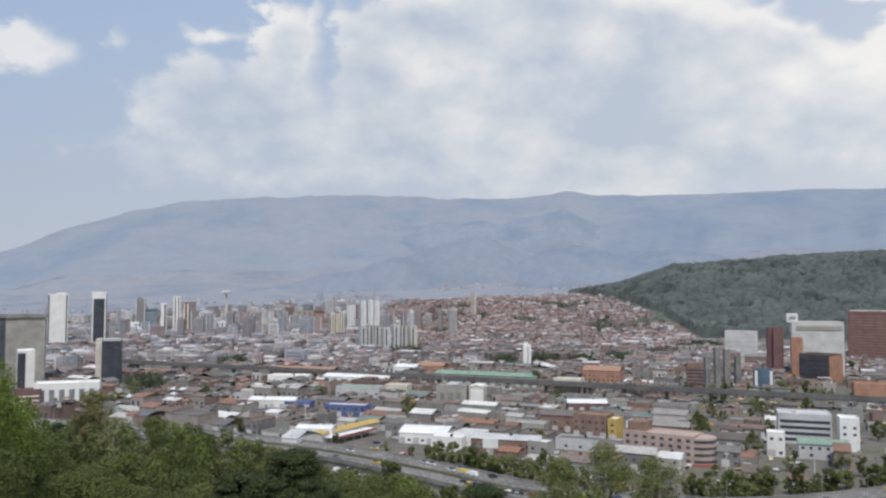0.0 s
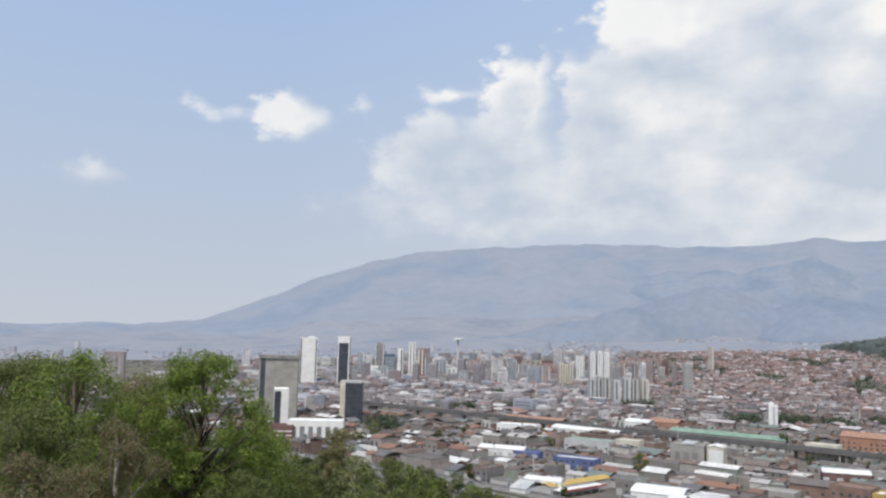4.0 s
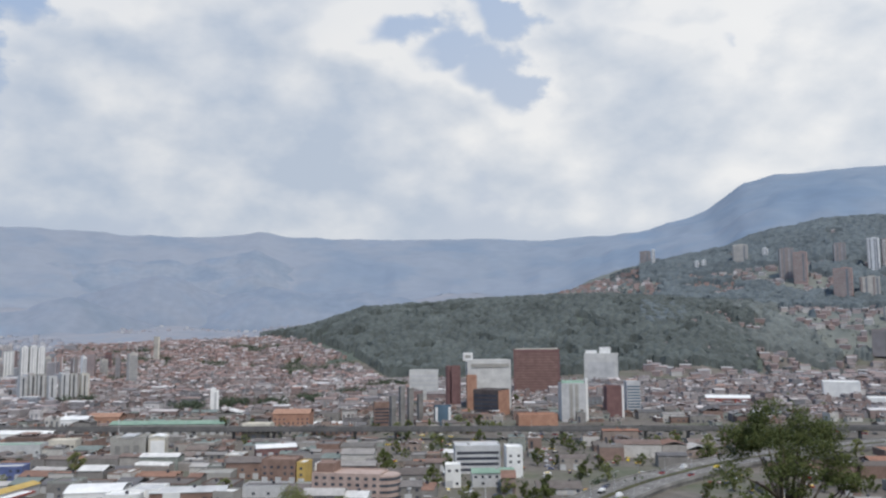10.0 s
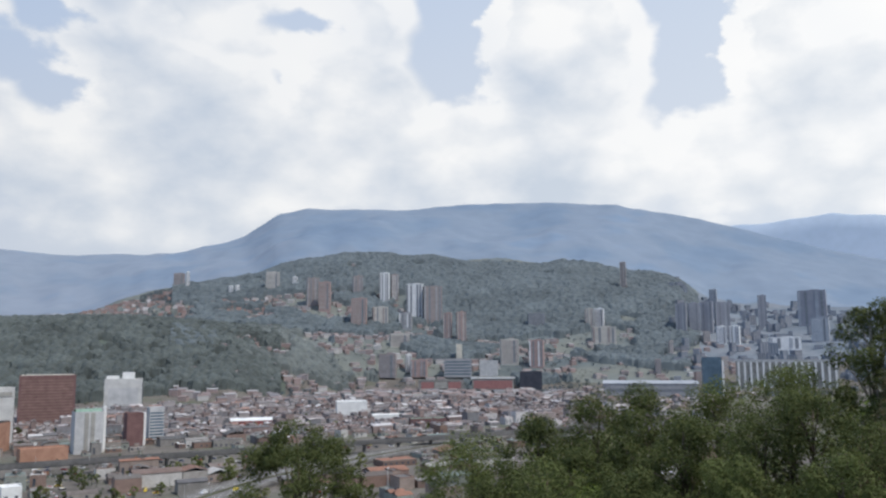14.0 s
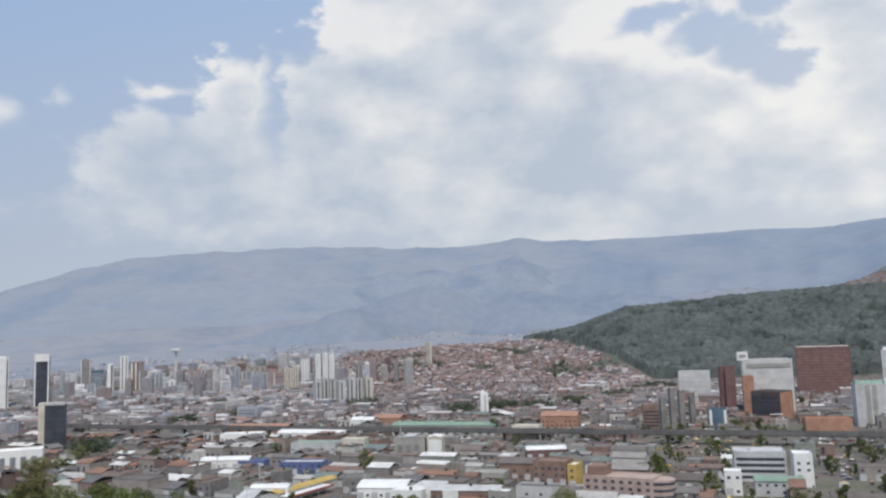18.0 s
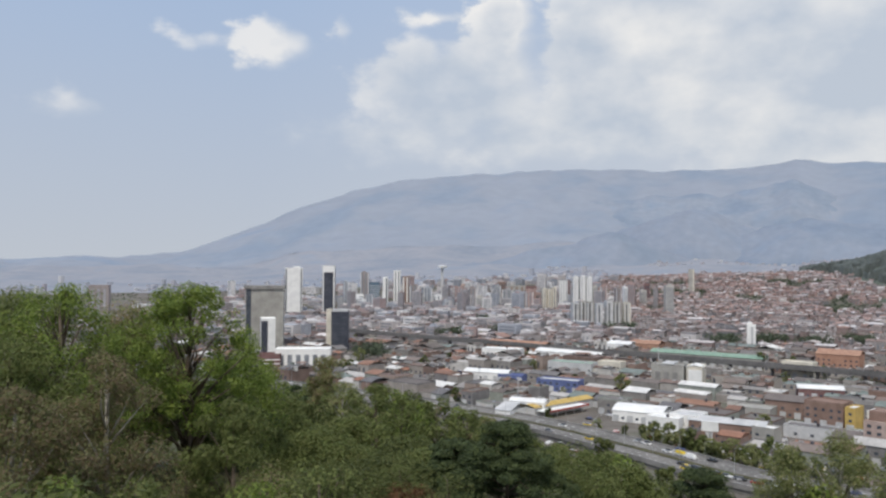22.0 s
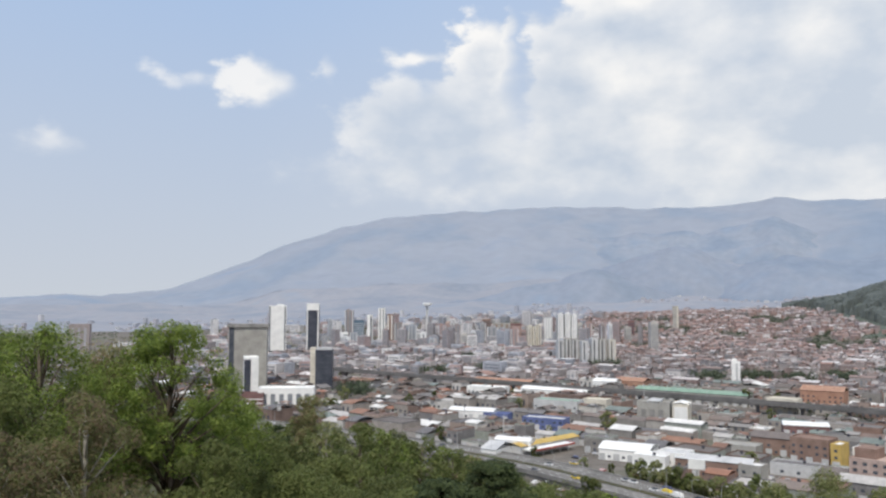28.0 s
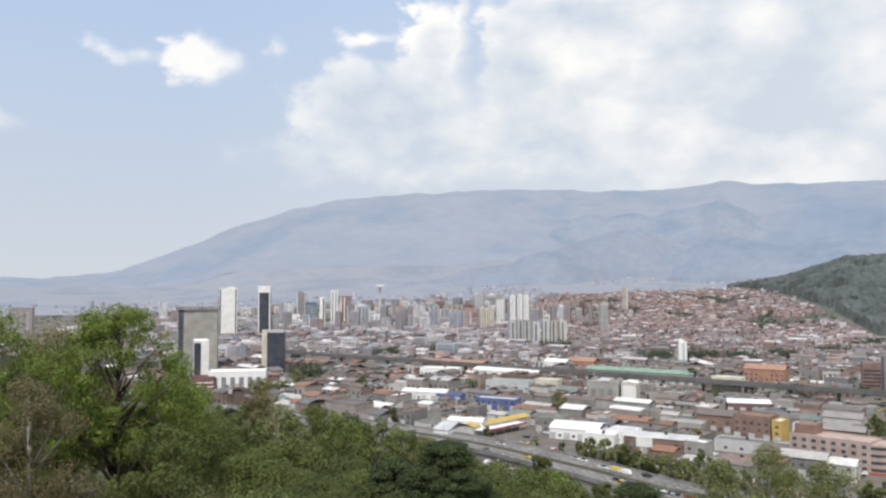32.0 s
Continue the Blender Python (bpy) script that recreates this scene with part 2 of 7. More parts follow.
# ---- materials ----
def material(name, ramp, scale=1.0, rough=0.85, bump=0.0, random_by="", spread=0.25, metal=0.0, fine=6.0, amount=0.35, mottle=True):
    """Colours picked per object or island (random_by), broken by coarse and fine noise at real size."""
    m = bpy.data.materials.new(name)
    m.use_nodes = True
    nt = m.node_tree
    nt.nodes.clear()
    out, bs = nt.nodes.new("ShaderNodeOutputMaterial"), nt.nodes.new("ShaderNodeBsdfPrincipled")
    nt.links.new(bs.outputs[0], out.inputs[0])
    bs.inputs["Roughness"].default_value, bs.inputs["Metallic"].default_value = rough, metal
    bs.inputs["Specular IOR Level"].default_value = 0.25
    geo = nt.nodes.new("ShaderNodeNewGeometry")
    cr = nt.nodes.new("ShaderNodeValToRGB")
    while len(cr.color_ramp.elements) < len(ramp):
        cr.color_ramp.elements.new(0.5)
    for i, c in enumerate(ramp):
        cr.color_ramp.elements[i].position = i / max(1, len(ramp) - 1) if not random_by else i / len(ramp)
        cr.color_ramp.elements[i].color = (*c, 1)
    coarse = nt.nodes.new("ShaderNodeTexNoise")
    coarse.inputs["Scale"].default_value, coarse.inputs["Detail"].default_value = scale, 4
    nt.links.new(geo.outputs["Position"], coarse.inputs["Vector"])
    grain = nt.nodes.new("ShaderNodeTexNoise")
    grain.inputs["Scale"].default_value, grain.inputs["Detail"].default_value = scale * fine, 3
    nt.links.new(geo.outputs["Position"], grain.inputs["Vector"])
    if random_by:
        cr.color_ramp.interpolation = "CONSTANT"
        if random_by == "object":
            src = nt.nodes.new("ShaderNodeObjectInfo").outputs["Random"]
        else:
            src = geo.outputs["Random Per Island"]
        nt.links.new(src, cr.inputs[0])
    else:
        st = nt.nodes.new("ShaderNodeMapRange")
        st.inputs[1].default_value, st.inputs[2].default_value = 0.3, 0.7
        nt.links.new(coarse.outputs["Fac"], st.inputs[0])
        nt.links.new(st.outputs[0], cr.inputs[0])
    both = nt.nodes.new("ShaderNodeMath")
    both.operation = "ADD"
    nt.links.new(coarse.outputs["Fac"], both.inputs[0])
    nt.links.new(grain.outputs["Fac"], both.inputs[1])
    rng = nt.nodes.new("ShaderNodeMapRange")
    rng.inputs[1].default_value, rng.inputs[2].default_value = 0.6, 1.4
    rng.inputs[3].default_value, rng.inputs[4].default_value = 1 - amount, 1 + amount * 0.6
    nt.links.new(both.outputs[0], rng.inputs[0])
    mx = nt.nodes.new("ShaderNodeMix")
    mx.data_type, mx.blend_type = "RGBA", "MULTIPLY"
    mx.inputs[0].default_value = 1.0
    nt.links.new(cr.outputs[0], mx.inputs[6])
    nt.links.new(rng.outputs[0], mx.inputs[7])
    nt.links.new(mx.outputs[2], bs.inputs["Base Color"])
    if bump:
        bp = nt.nodes.new("ShaderNodeBump")
        bp.inputs["Strength"].default_value, bp.inputs["Distance"].default_value = bump, 0.3 / scale
        nt.links.new(grain.outputs["Fac"], bp.inputs["Height"])
        nt.links.new(bp.outputs[0], bs.inputs["Normal"])
    return m


def leafy(name, ramp, through_=0.42, scale=0.6, amount=0.3):
    """Foliage: colour by island, light passing through the leaf."""
    m = material(name, ramp, scale, 0.6, 0.0, "island", amount=amount)
    nt = m.node_tree
    bs = next(n for n in nt.nodes if n.type == "BSDF_PRINCIPLED")
    out = next(n for n in nt.nodes if n.type == "OUTPUT_MATERIAL")
    bs.inputs["Specular IOR Level"].default_value = 0.08
    tr = nt.nodes.new("ShaderNodeBsdfTranslucent")
    nt.links.new(bs.inputs["Base Color"].links[0].from_socket, tr.inputs["Color"])
    mx = nt.nodes.new("ShaderNodeMixShader")
    mx.inputs[0].default_value = through_
    nt.links.new(bs.outputs[0], mx.inputs[1])
    nt.links.new(tr.outputs[0], mx.inputs[2])
    nt.links.new(mx.outputs[0], out.inputs[0])
    return m


WALLS = [(0.33, 0.30, 0.275), (0.30, 0.32, 0.29), (0.27, 0.255, 0.24), (0.25, 0.17, 0.14), (0.40, 0.375, 0.35), (0.20, 0.145, 0.125), (0.58, 0.56, 0.53), (0.28, 0.20, 0.17), (0.22, 0.21, 0.21), (0.34, 0.275, 0.24)]
ROOFS = [(0.165, 0.143, 0.13), (0.21, 0.155, 0.135), (0.19, 0.18, 0.178), (0.27, 0.255, 0.245), (0.145, 0.125, 0.115), (0.23, 0.19, 0.17), (0.70, 0.69, 0.67), (0.17, 0.15, 0.14), (0.72, 0.71, 0.69), (0.29, 0.17, 0.125), (0.13, 0.127, 0.127), (0.32, 0.30, 0.285), (0.48, 0.46, 0.44), (0.175, 0.16, 0.15), (0.20, 0.186, 0.18), (0.25, 0.15, 0.115), (0.16, 0.155, 0.16), (0.20, 0.235, 0.22), (0.19, 0.165, 0.155), (0.32, 0.17, 0.12), (0.19, 0.18, 0.17)]
wall_each = material("painted_wall", WALLS, 0.25, 0.9, 0.0, "object")
wall_many = material("painted_walls", WALLS, 0.25, 0.9, 0.0, "island")
roof_each = material("sheet_roof", ROOFS, 0.2, 0.8, 0.0, "object")
roof_many = material("sheet_roofs", ROOFS, 0.2, 0.8, 0.0, "island")
# paler mauve copies of the wall and roof colours, distance haze mixed in
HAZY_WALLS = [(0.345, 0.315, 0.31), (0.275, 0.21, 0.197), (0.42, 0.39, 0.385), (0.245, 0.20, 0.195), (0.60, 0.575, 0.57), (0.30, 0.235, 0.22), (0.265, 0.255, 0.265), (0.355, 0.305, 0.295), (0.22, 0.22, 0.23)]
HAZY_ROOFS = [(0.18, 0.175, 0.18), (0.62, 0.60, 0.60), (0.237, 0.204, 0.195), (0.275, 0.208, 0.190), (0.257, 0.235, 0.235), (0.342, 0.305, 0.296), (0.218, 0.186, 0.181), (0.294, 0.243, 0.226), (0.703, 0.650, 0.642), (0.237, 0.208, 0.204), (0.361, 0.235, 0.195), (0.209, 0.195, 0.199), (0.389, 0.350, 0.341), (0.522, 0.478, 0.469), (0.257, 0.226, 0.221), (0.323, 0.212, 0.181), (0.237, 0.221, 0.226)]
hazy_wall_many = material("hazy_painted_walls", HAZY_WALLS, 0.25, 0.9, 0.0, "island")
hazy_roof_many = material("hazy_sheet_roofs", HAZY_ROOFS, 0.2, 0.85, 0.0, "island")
# brick and downtown tones also paled towards grey, standing for haze
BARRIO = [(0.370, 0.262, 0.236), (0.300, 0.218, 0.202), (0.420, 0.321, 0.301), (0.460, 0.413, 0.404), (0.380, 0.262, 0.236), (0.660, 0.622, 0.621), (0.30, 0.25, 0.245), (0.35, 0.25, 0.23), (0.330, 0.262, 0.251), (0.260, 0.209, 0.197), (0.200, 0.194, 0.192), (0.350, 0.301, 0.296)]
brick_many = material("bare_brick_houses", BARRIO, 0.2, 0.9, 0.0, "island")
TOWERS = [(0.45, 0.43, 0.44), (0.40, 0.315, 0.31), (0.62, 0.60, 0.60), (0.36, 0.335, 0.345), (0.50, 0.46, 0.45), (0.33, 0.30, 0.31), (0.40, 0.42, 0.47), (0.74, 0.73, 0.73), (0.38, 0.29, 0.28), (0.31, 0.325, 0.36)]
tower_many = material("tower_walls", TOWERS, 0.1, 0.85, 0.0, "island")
white = material("white_paint", [(0.78, 0.78, 0.77), (0.84, 0.84, 0.82)], 0.15, 0.7, amount=0.12)
off_white = material("off_white_plaster", [(0.56, 0.56, 0.55), (0.63, 0.63, 0.61)], 0.12, 0.85, amount=0.2)
cream = material("cream_plaster", [(0.60, 0.56, 0.48), (0.68, 0.64, 0.55)], 0.15, 0.85, amount=0.2)
grey = material("grey_concrete", [(0.33, 0.32, 0.30), (0.40, 0.39, 0.36)], 0.12, 0.9, amount=0.2)
pale_grey = material("pale_grey_concrete", [(0.50, 0.51, 0.52), (0.58, 0.58, 0.58)], 0.12, 0.9, amount=0.2)
dark = material("dark_glass_wall", [(0.05, 0.055, 0.075), (0.075, 0.08, 0.10)], 0.1, 0.35, amount=0.2)
glass = material("window_glass", [(0.06, 0.07, 0.09), (0.11, 0.12, 0.14)], 0.2, 0.2, amount=0.2)
# window glass of distant buildings, lightened in colour to carry haze
far_glass = material("haze_paled_window_glass", [(0.20, 0.215, 0.245), (0.27, 0.285, 0.31)], 0.2, 0.5, amount=0.2)
blue_glass = material("blue_glass", [(0.09, 0.14, 0.19), (0.12, 0.18, 0.24)], 0.1, 0.25, amount=0.2)
brick = material("red_brick", [(0.185, 0.108, 0.105), (0.22, 0.13, 0.125)], 0.2, 0.9, amount=0.2)
dark_brown = material("dark_brown_cladding", [(0.085, 0.07, 0.07), (0.12, 0.10, 0.095)], 0.15, 0.7, amount=0.2)
brown = material("brown_brick", [(0.24, 0.16, 0.13), (0.29, 0.20, 0.165)], 0.2, 0.9, amount=0.2)
orange = material("orange_brick", [(0.40, 0.22, 0.155), (0.45, 0.265, 0.19)], 0.2, 0.9, amount=0.2)
salmon = material("salmon_plaster", [(0.44, 0.335, 0.295), (0.50, 0.39, 0.345)], 0.2, 0.9, amount=0.2)
tile = material("clay_tile", [(0.38, 0.215, 0.155), (0.45, 0.28, 0.20)], 0.4, 0.9, amount=0.3)
green_roof = material("green_sheet_roof", [(0.22, 0.33, 0.26), (0.28, 0.39, 0.31)], 0.2, 0.7, amount=0.2)
yellow = material("yellow_paint", [(0.50, 0.35, 0.11), (0.56, 0.40, 0.14)], 0.2, 0.7, amount=0.15)
red_paint = material("red_paint", [(0.37, 0.11, 0.095), (0.42, 0.14, 0.115)], 0.2, 0.7, amount=0.15)
# red toned down for the distant mall, haze put into the paint colour
hazy_red = material("hazed_red_panels", [(0.34, 0.165, 0.16), (0.38, 0.19, 0.18)], 0.2, 0.8, amount=0.15)
blue_paint = material("blue_paint", [(0.11, 0.14, 0.29), (0.14, 0.175, 0.34)], 0.2, 0.7, amount=0.15)
asphalt = material("asphalt", [(0.17, 0.163, 0.155), (0.23, 0.22, 0.208)], 0.08, 0.95, amount=0.3)
dirt = material("town_ground", [(0.13, 0.118, 0.105), (0.19, 0.17, 0.15), (0.10, 0.115, 0.075)], 0.012, 0.95, amount=0.4, fine=14)
paint_line = material("lane_paint", [(0.7, 0.7, 0.68), (0.76, 0.76, 0.74)], 0.3, 0.8, amount=0.2)
concrete_dark = material("weathered_concrete", [(0.21, 0.205, 0.20), (0.30, 0.29, 0.28)], 0.08, 0.95, amount=0.3)
metal = material("galvanised_steel", [(0.45, 0.46, 0.47), (0.52, 0.53, 0.54)], 0.5, 0.5, metal=0.6, amount=0.15)
viaduct_grey = material("sooty_concrete", [(0.13, 0.128, 0.128), (0.18, 0.175, 0.172)], 0.06, 0.95, amount=0.3)
leaf_conifer = leafy("conifer_needles", [(0.066, 0.090, 0.044), (0.052, 0.073, 0.038), (0.082, 0.108, 0.048), (0.10, 0.128, 0.052)], 0.22)
rubber = material("tyre_rubber", [(0.02, 0.02, 0.02), (0.03, 0.03, 0.03)], 2.0, 0.9)
CARS = [(0.75, 0.75, 0.75), (0.55, 0.56, 0.57), (0.03, 0.03, 0.035), (0.70, 0.52, 0.06), (0.35, 0.03, 0.03), (0.08, 0.10, 0.20), (0.80, 0.80, 0.80), (0.20, 0.20, 0.21)]
car_paint = material("car_paint", CARS, 1.0, 0.3, 0.0, "object", amount=0.05)
forest_floor = material("forest_floor", [(0.05, 0.06, 0.025), (0.09, 0.08, 0.04), (0.06, 0.085, 0.03)], 0.1, 0.95, amount=0.4)
bark = material("bark", [(0.10, 0.075, 0.055), (0.17, 0.14, 0.11)], 2.0, 0.95, 0.3, amount=0.4)
bark_pale = material("pale_bark", [(0.30, 0.27, 0.23), (0.42, 0.39, 0.34)], 2.0, 0.9, 0.2, amount=0.4)
leaf_bright = leafy("bright_leaves", [(0.224, 0.296, 0.070), (0.176, 0.248, 0.060), (0.282, 0.346, 0.084), (0.200, 0.262, 0.070), (0.138, 0.192, 0.054)])
leaf_mid = leafy("mid_leaves", [(0.162, 0.198, 0.070), (0.132, 0.166, 0.059), (0.200, 0.232, 0.084), (0.170, 0.186, 0.074)])
leaf_dark = leafy("dark_leaves", [(0.118, 0.142, 0.054), (0.092, 0.115, 0.045), (0.150, 0.166, 0.062)], 0.36)
leaf_dry = leafy("dry_leaves", [(0.292, 0.240, 0.136), (0.260, 0.246, 0.122), (0.228, 0.253, 0.108), (0.278, 0.209, 0.129), (0.240, 0.278, 0.114)])
leaf_brown = leafy("brownish_leaves", [(0.225, 0.178, 0.105), (0.178, 0.190, 0.083), (0.205, 0.156, 0.105), (0.165, 0.182, 0.083)])
leaf_rust = leafy("rust_leaves", [(0.21, 0.115, 0.065), (0.17, 0.10, 0.055), (0.24, 0.145, 0.08), (0.15, 0.13, 0.06)])
leaf_olive = leafy("olive_leaves", [(0.218, 0.25, 0.092), (0.272, 0.288, 0.13), (0.172, 0.204, 0.078), (0.34, 0.335, 0.17)])
# far wood and hill greens, greyed and blued with painted haze
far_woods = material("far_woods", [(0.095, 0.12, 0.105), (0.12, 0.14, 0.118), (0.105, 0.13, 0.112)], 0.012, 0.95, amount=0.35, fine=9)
hill_ground = material("hazed_hill_grass_and_woods", [(0.135, 0.16, 0.17), (0.15, 0.174, 0.172), (0.195, 0.205, 0.182), (0.14, 0.165, 0.172)], 0.004, 0.95, amount=0.3, fine=8)
# wall colours for distant towers, muted by haze painted in
hazy_brown = material("hazed_brown_walls", [(0.30, 0.265, 0.262), (0.34, 0.30, 0.295)], 0.1, 0.9, amount=0.15)
hazy_white = material("hazed_white_walls", [(0.70, 0.71, 0.72), (0.77, 0.775, 0.78)], 0.1, 0.9, amount=0.12)
hazy_cream = material("hazed_cream_walls", [(0.45, 0.435, 0.41), (0.51, 0.49, 0.46)], 0.1, 0.9, amount=0.15)
hazy_brick = material("hazed_brick_walls", [(0.375, 0.275, 0.26), (0.415, 0.31, 0.29)], 0.1, 0.9, amount=0.15)
hazy_grey = material("hazed_grey_walls", [(0.34, 0.345, 0.36), (0.39, 0.395, 0.41)], 0.1, 0.9, amount=0.15)

# the furthest towers: more blue haze in the wall colour
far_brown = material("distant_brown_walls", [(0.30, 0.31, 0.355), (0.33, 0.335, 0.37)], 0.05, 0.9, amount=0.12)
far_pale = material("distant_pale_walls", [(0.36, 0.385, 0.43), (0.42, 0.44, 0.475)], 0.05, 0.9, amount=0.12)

# ---- the land: one sheet from the hilltop to the horizon ----
def lerp(az, table):
    return np.interp(az, [p[0] for p in table], [p[1] for p in table])


FOOT = [(-180, 300), (-60, 480), (-45, 470), (-25, 430), (-15, 385), (-8, 325), (0, 245), (10, 225), (30, 230), (45, 270), (60, 420), (80, 480), (110, 450), (180, 300)]
NEAR = [(-180, -1.5), (-60, -2.0), (-30, -1.8), (-15, -1.3), (-5, -1.0), (5, -0.6), (9, -0.45), (13, 0.3), (16.3, 1.45), (23, 1.85), (30, 2.2), (34, 2.2), (40, 1.7), (50, 1.0), (60, 0.0), (70, -0.8), (80, -0.9), (110, -1.0), (180, -1.5)]
MIDDLE = [(-180, 2), (-60, -1.0), (-30, -0.4), (-15, 0.3), (0, 0.6), (8, 0.2), (14, 0.6), (20, 1.4), (28, 2.0), (31, 2.8), (34.2, 4.0), (37, 4.8), (41.7, 5.55), (45, 6.5), (48.2, 7.05), (50.5, 6.95), (54, 6.65), (58, 5.75), (63.5, 5.65), (66, 5.3), (69.2, 4.5), (71.7, 4.0), (73.2, 2.6), (76, 2.2), (82, 2.2), (90, 2.0), (110, 1.4), (180, 2)]
CREST = [(-180, 6), (-70, 0.6), (-43, 0.3), (-37.8, 0.3), (-33, 1.1), (-28.2, 2.85), (-25.6, 4.15), (-21.6, 5.45), (-18.4, 6.25), (-13.5, 6.65), (-5.3, 6.97), (0, 6.75), (7, 6.85), (8.9, 7.25), (11, 6.8), (19, 6.72), (25, 6.77), (29, 6.5), (33, 6.75), (36.8, 7.1), (38.2, 7.55), (40.6, 8.2), (41.6, 8.9), (43.1, 9.9), (45.2, 10.35), (48.8, 10.45), (53, 10.4), (57, 10.76), (63.4, 10.7), (67.6, 10.4), (71.3, 9.5), (74.2, 8.8), (78, 7.6), (83, 6.0), (90, 4.4), (100, 3.4), (120, 4), (180, 6)]


def ramp01(t):
    t = np.clip(t, 0, 1)
    return t * t * (3 - 2 * t)


def land(x, y):
    """The height of the land at x, y (arrays)."""
    x, y = np.asarray(x, float), np.asarray(y, float)
    r, az = np.hypot(x, y), np.degrees(np.arctan2(x, y))
    foot = lerp(az, FOOT)
    hill = 77.0 * (1 - np.clip((r - 4) / (foot - 4), 0, 1)) ** 1.15
    hill = hill - 5.0 * ramp01((r - 3) / 12) * (1 - ramp01((r - 22) / 26))
    z1 = 80 + 2000 * np.tan(np.radians(lerp(az, NEAR)))
    z2 = 80 + 3000 * np.tan(np.radians(lerp(az, MIDDLE)))
    z3 = 80 + 4500 * np.tan(np.radians(lerp(az, CREST)))
    rise = lerp(az, [(-180, 1250), (40, 1250), (48, 1640), (180, 1640)])
    z = hill + z1 * ramp01((r - rise) / (2000 - rise)) + (z2 - z1) * ramp01((r - 2000) / 1000) + (z3 - z2) * np.clip((r - 3000) / 1500, 0, 1) ** 1.3
    rough = np.clip((r - 2300) / 1200, 0, 1) * np.clip((4500 - r) / 500, 0, 1)
    z = z + rough * 130 * (fbm(x / 420, y / 420, 5, 3) - 0.5) + np.clip((r - 3800) / 500, 0, 1) * 24 * (fbm(x / 110, y / 110, 4, 8) - 0.5)
    gully = 1 - np.abs(2 * fbm(az / 3.4, r / 1700 + az / 40, 4, 13) - 1)
    z = z + np.clip((r - 3000) / 500, 0, 1) * np.clip((4420 - r) / 700, 0, 1) * 34 * (gully - 0.75)
    z = z + np.clip((r - 1900) / 200, 0, 1) * np.clip((3200 - r) / 300, 0, 1) * 16 * (fbm(x / 90, y / 90, 3, 5) - 0.5)
    return z - np.clip((r - 4520) / 300, 0, 1) * 200


def height(x, y):
    return float(land(np.array([x]), np.array([y]))[0])


def sheet(name, radii, mat, label, category, step=0.6, arc=None):
    whole = arc is None
    az = np.radians(np.arange(-180, 180, step) if whole else np.arange(arc[0], arc[1] + step / 2, step))
    n, k = len(az), len(radii)
    rr, aa = np.meshgrid(radii, az, indexing="ij")
    x, y = rr * np.sin(aa), rr * np.cos(aa)
    z = land(x, y)
    verts = np.stack([x, y, z], -1).reshape(-1, 3).tolist()
    faces = [(i * n + j, (i + 1) * n + j, (i + 1) * n + (j + 1) % n, i * n + (j + 1) % n) for i in range(k - 1) for j in range(n if whole else n - 1)]
    me = bpy.data.meshes.new(name)
    me.from_pydata(verts, [], faces)
    if whole:
        faces_in = [tuple(range(n))] if radii[0] < 1 else []
        me.clear_geometry()
        me.from_pydata(verts, [], faces + faces_in)
        faces = faces + faces_in
    me.materials.append(mat)
    me.polygons.foreach_set("use_smooth", [True] * len(faces))
    me.flip_normals()
    me.update()
    return tagged(new(name, me), label, category, kind="structure")


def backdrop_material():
    """Woods, pasture and far settlements on the range, distance haze painted into the colours."""
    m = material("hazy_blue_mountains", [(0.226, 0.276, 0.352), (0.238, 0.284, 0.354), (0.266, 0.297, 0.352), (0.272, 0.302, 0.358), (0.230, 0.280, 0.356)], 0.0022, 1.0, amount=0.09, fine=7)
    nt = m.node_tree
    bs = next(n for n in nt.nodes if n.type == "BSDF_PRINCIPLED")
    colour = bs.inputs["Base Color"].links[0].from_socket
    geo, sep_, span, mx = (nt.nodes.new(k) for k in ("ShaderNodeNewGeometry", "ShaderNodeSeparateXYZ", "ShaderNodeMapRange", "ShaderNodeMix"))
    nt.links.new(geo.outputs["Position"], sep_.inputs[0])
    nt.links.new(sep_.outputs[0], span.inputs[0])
    # the painted haze turns darker and bluer along x
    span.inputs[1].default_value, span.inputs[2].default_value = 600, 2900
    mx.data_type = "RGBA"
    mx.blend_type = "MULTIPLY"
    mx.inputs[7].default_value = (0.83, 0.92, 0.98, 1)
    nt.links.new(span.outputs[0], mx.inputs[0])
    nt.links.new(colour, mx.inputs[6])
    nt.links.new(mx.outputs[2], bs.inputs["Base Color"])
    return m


slope = sheet("wooded_slope", np.concatenate([[0.3, 3], np.linspace(6, 200, 40)]), forest_floor, "earth and leaf litter of the wooded slope", "ground", 1.5)
ground = sheet("ground", np.concatenate([np.linspace(200, 500, 45), np.linspace(520, 2000, 60)]), dirt, "dusty grey town ground of streets, yards and lots", "ground", 1.0)
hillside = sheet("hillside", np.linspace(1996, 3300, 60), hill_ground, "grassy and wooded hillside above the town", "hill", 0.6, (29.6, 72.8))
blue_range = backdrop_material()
# foothill colours paled and blued, their haze being in the base colour
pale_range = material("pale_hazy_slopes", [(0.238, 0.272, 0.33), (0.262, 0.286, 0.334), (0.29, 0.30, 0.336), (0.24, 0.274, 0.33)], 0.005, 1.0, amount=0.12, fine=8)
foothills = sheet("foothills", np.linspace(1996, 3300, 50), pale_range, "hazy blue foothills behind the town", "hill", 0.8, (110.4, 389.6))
# valley ground blued in its base colour to stand for haze
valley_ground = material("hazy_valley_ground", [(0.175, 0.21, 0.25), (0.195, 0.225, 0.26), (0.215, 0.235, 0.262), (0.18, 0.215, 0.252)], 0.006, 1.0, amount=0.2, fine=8)
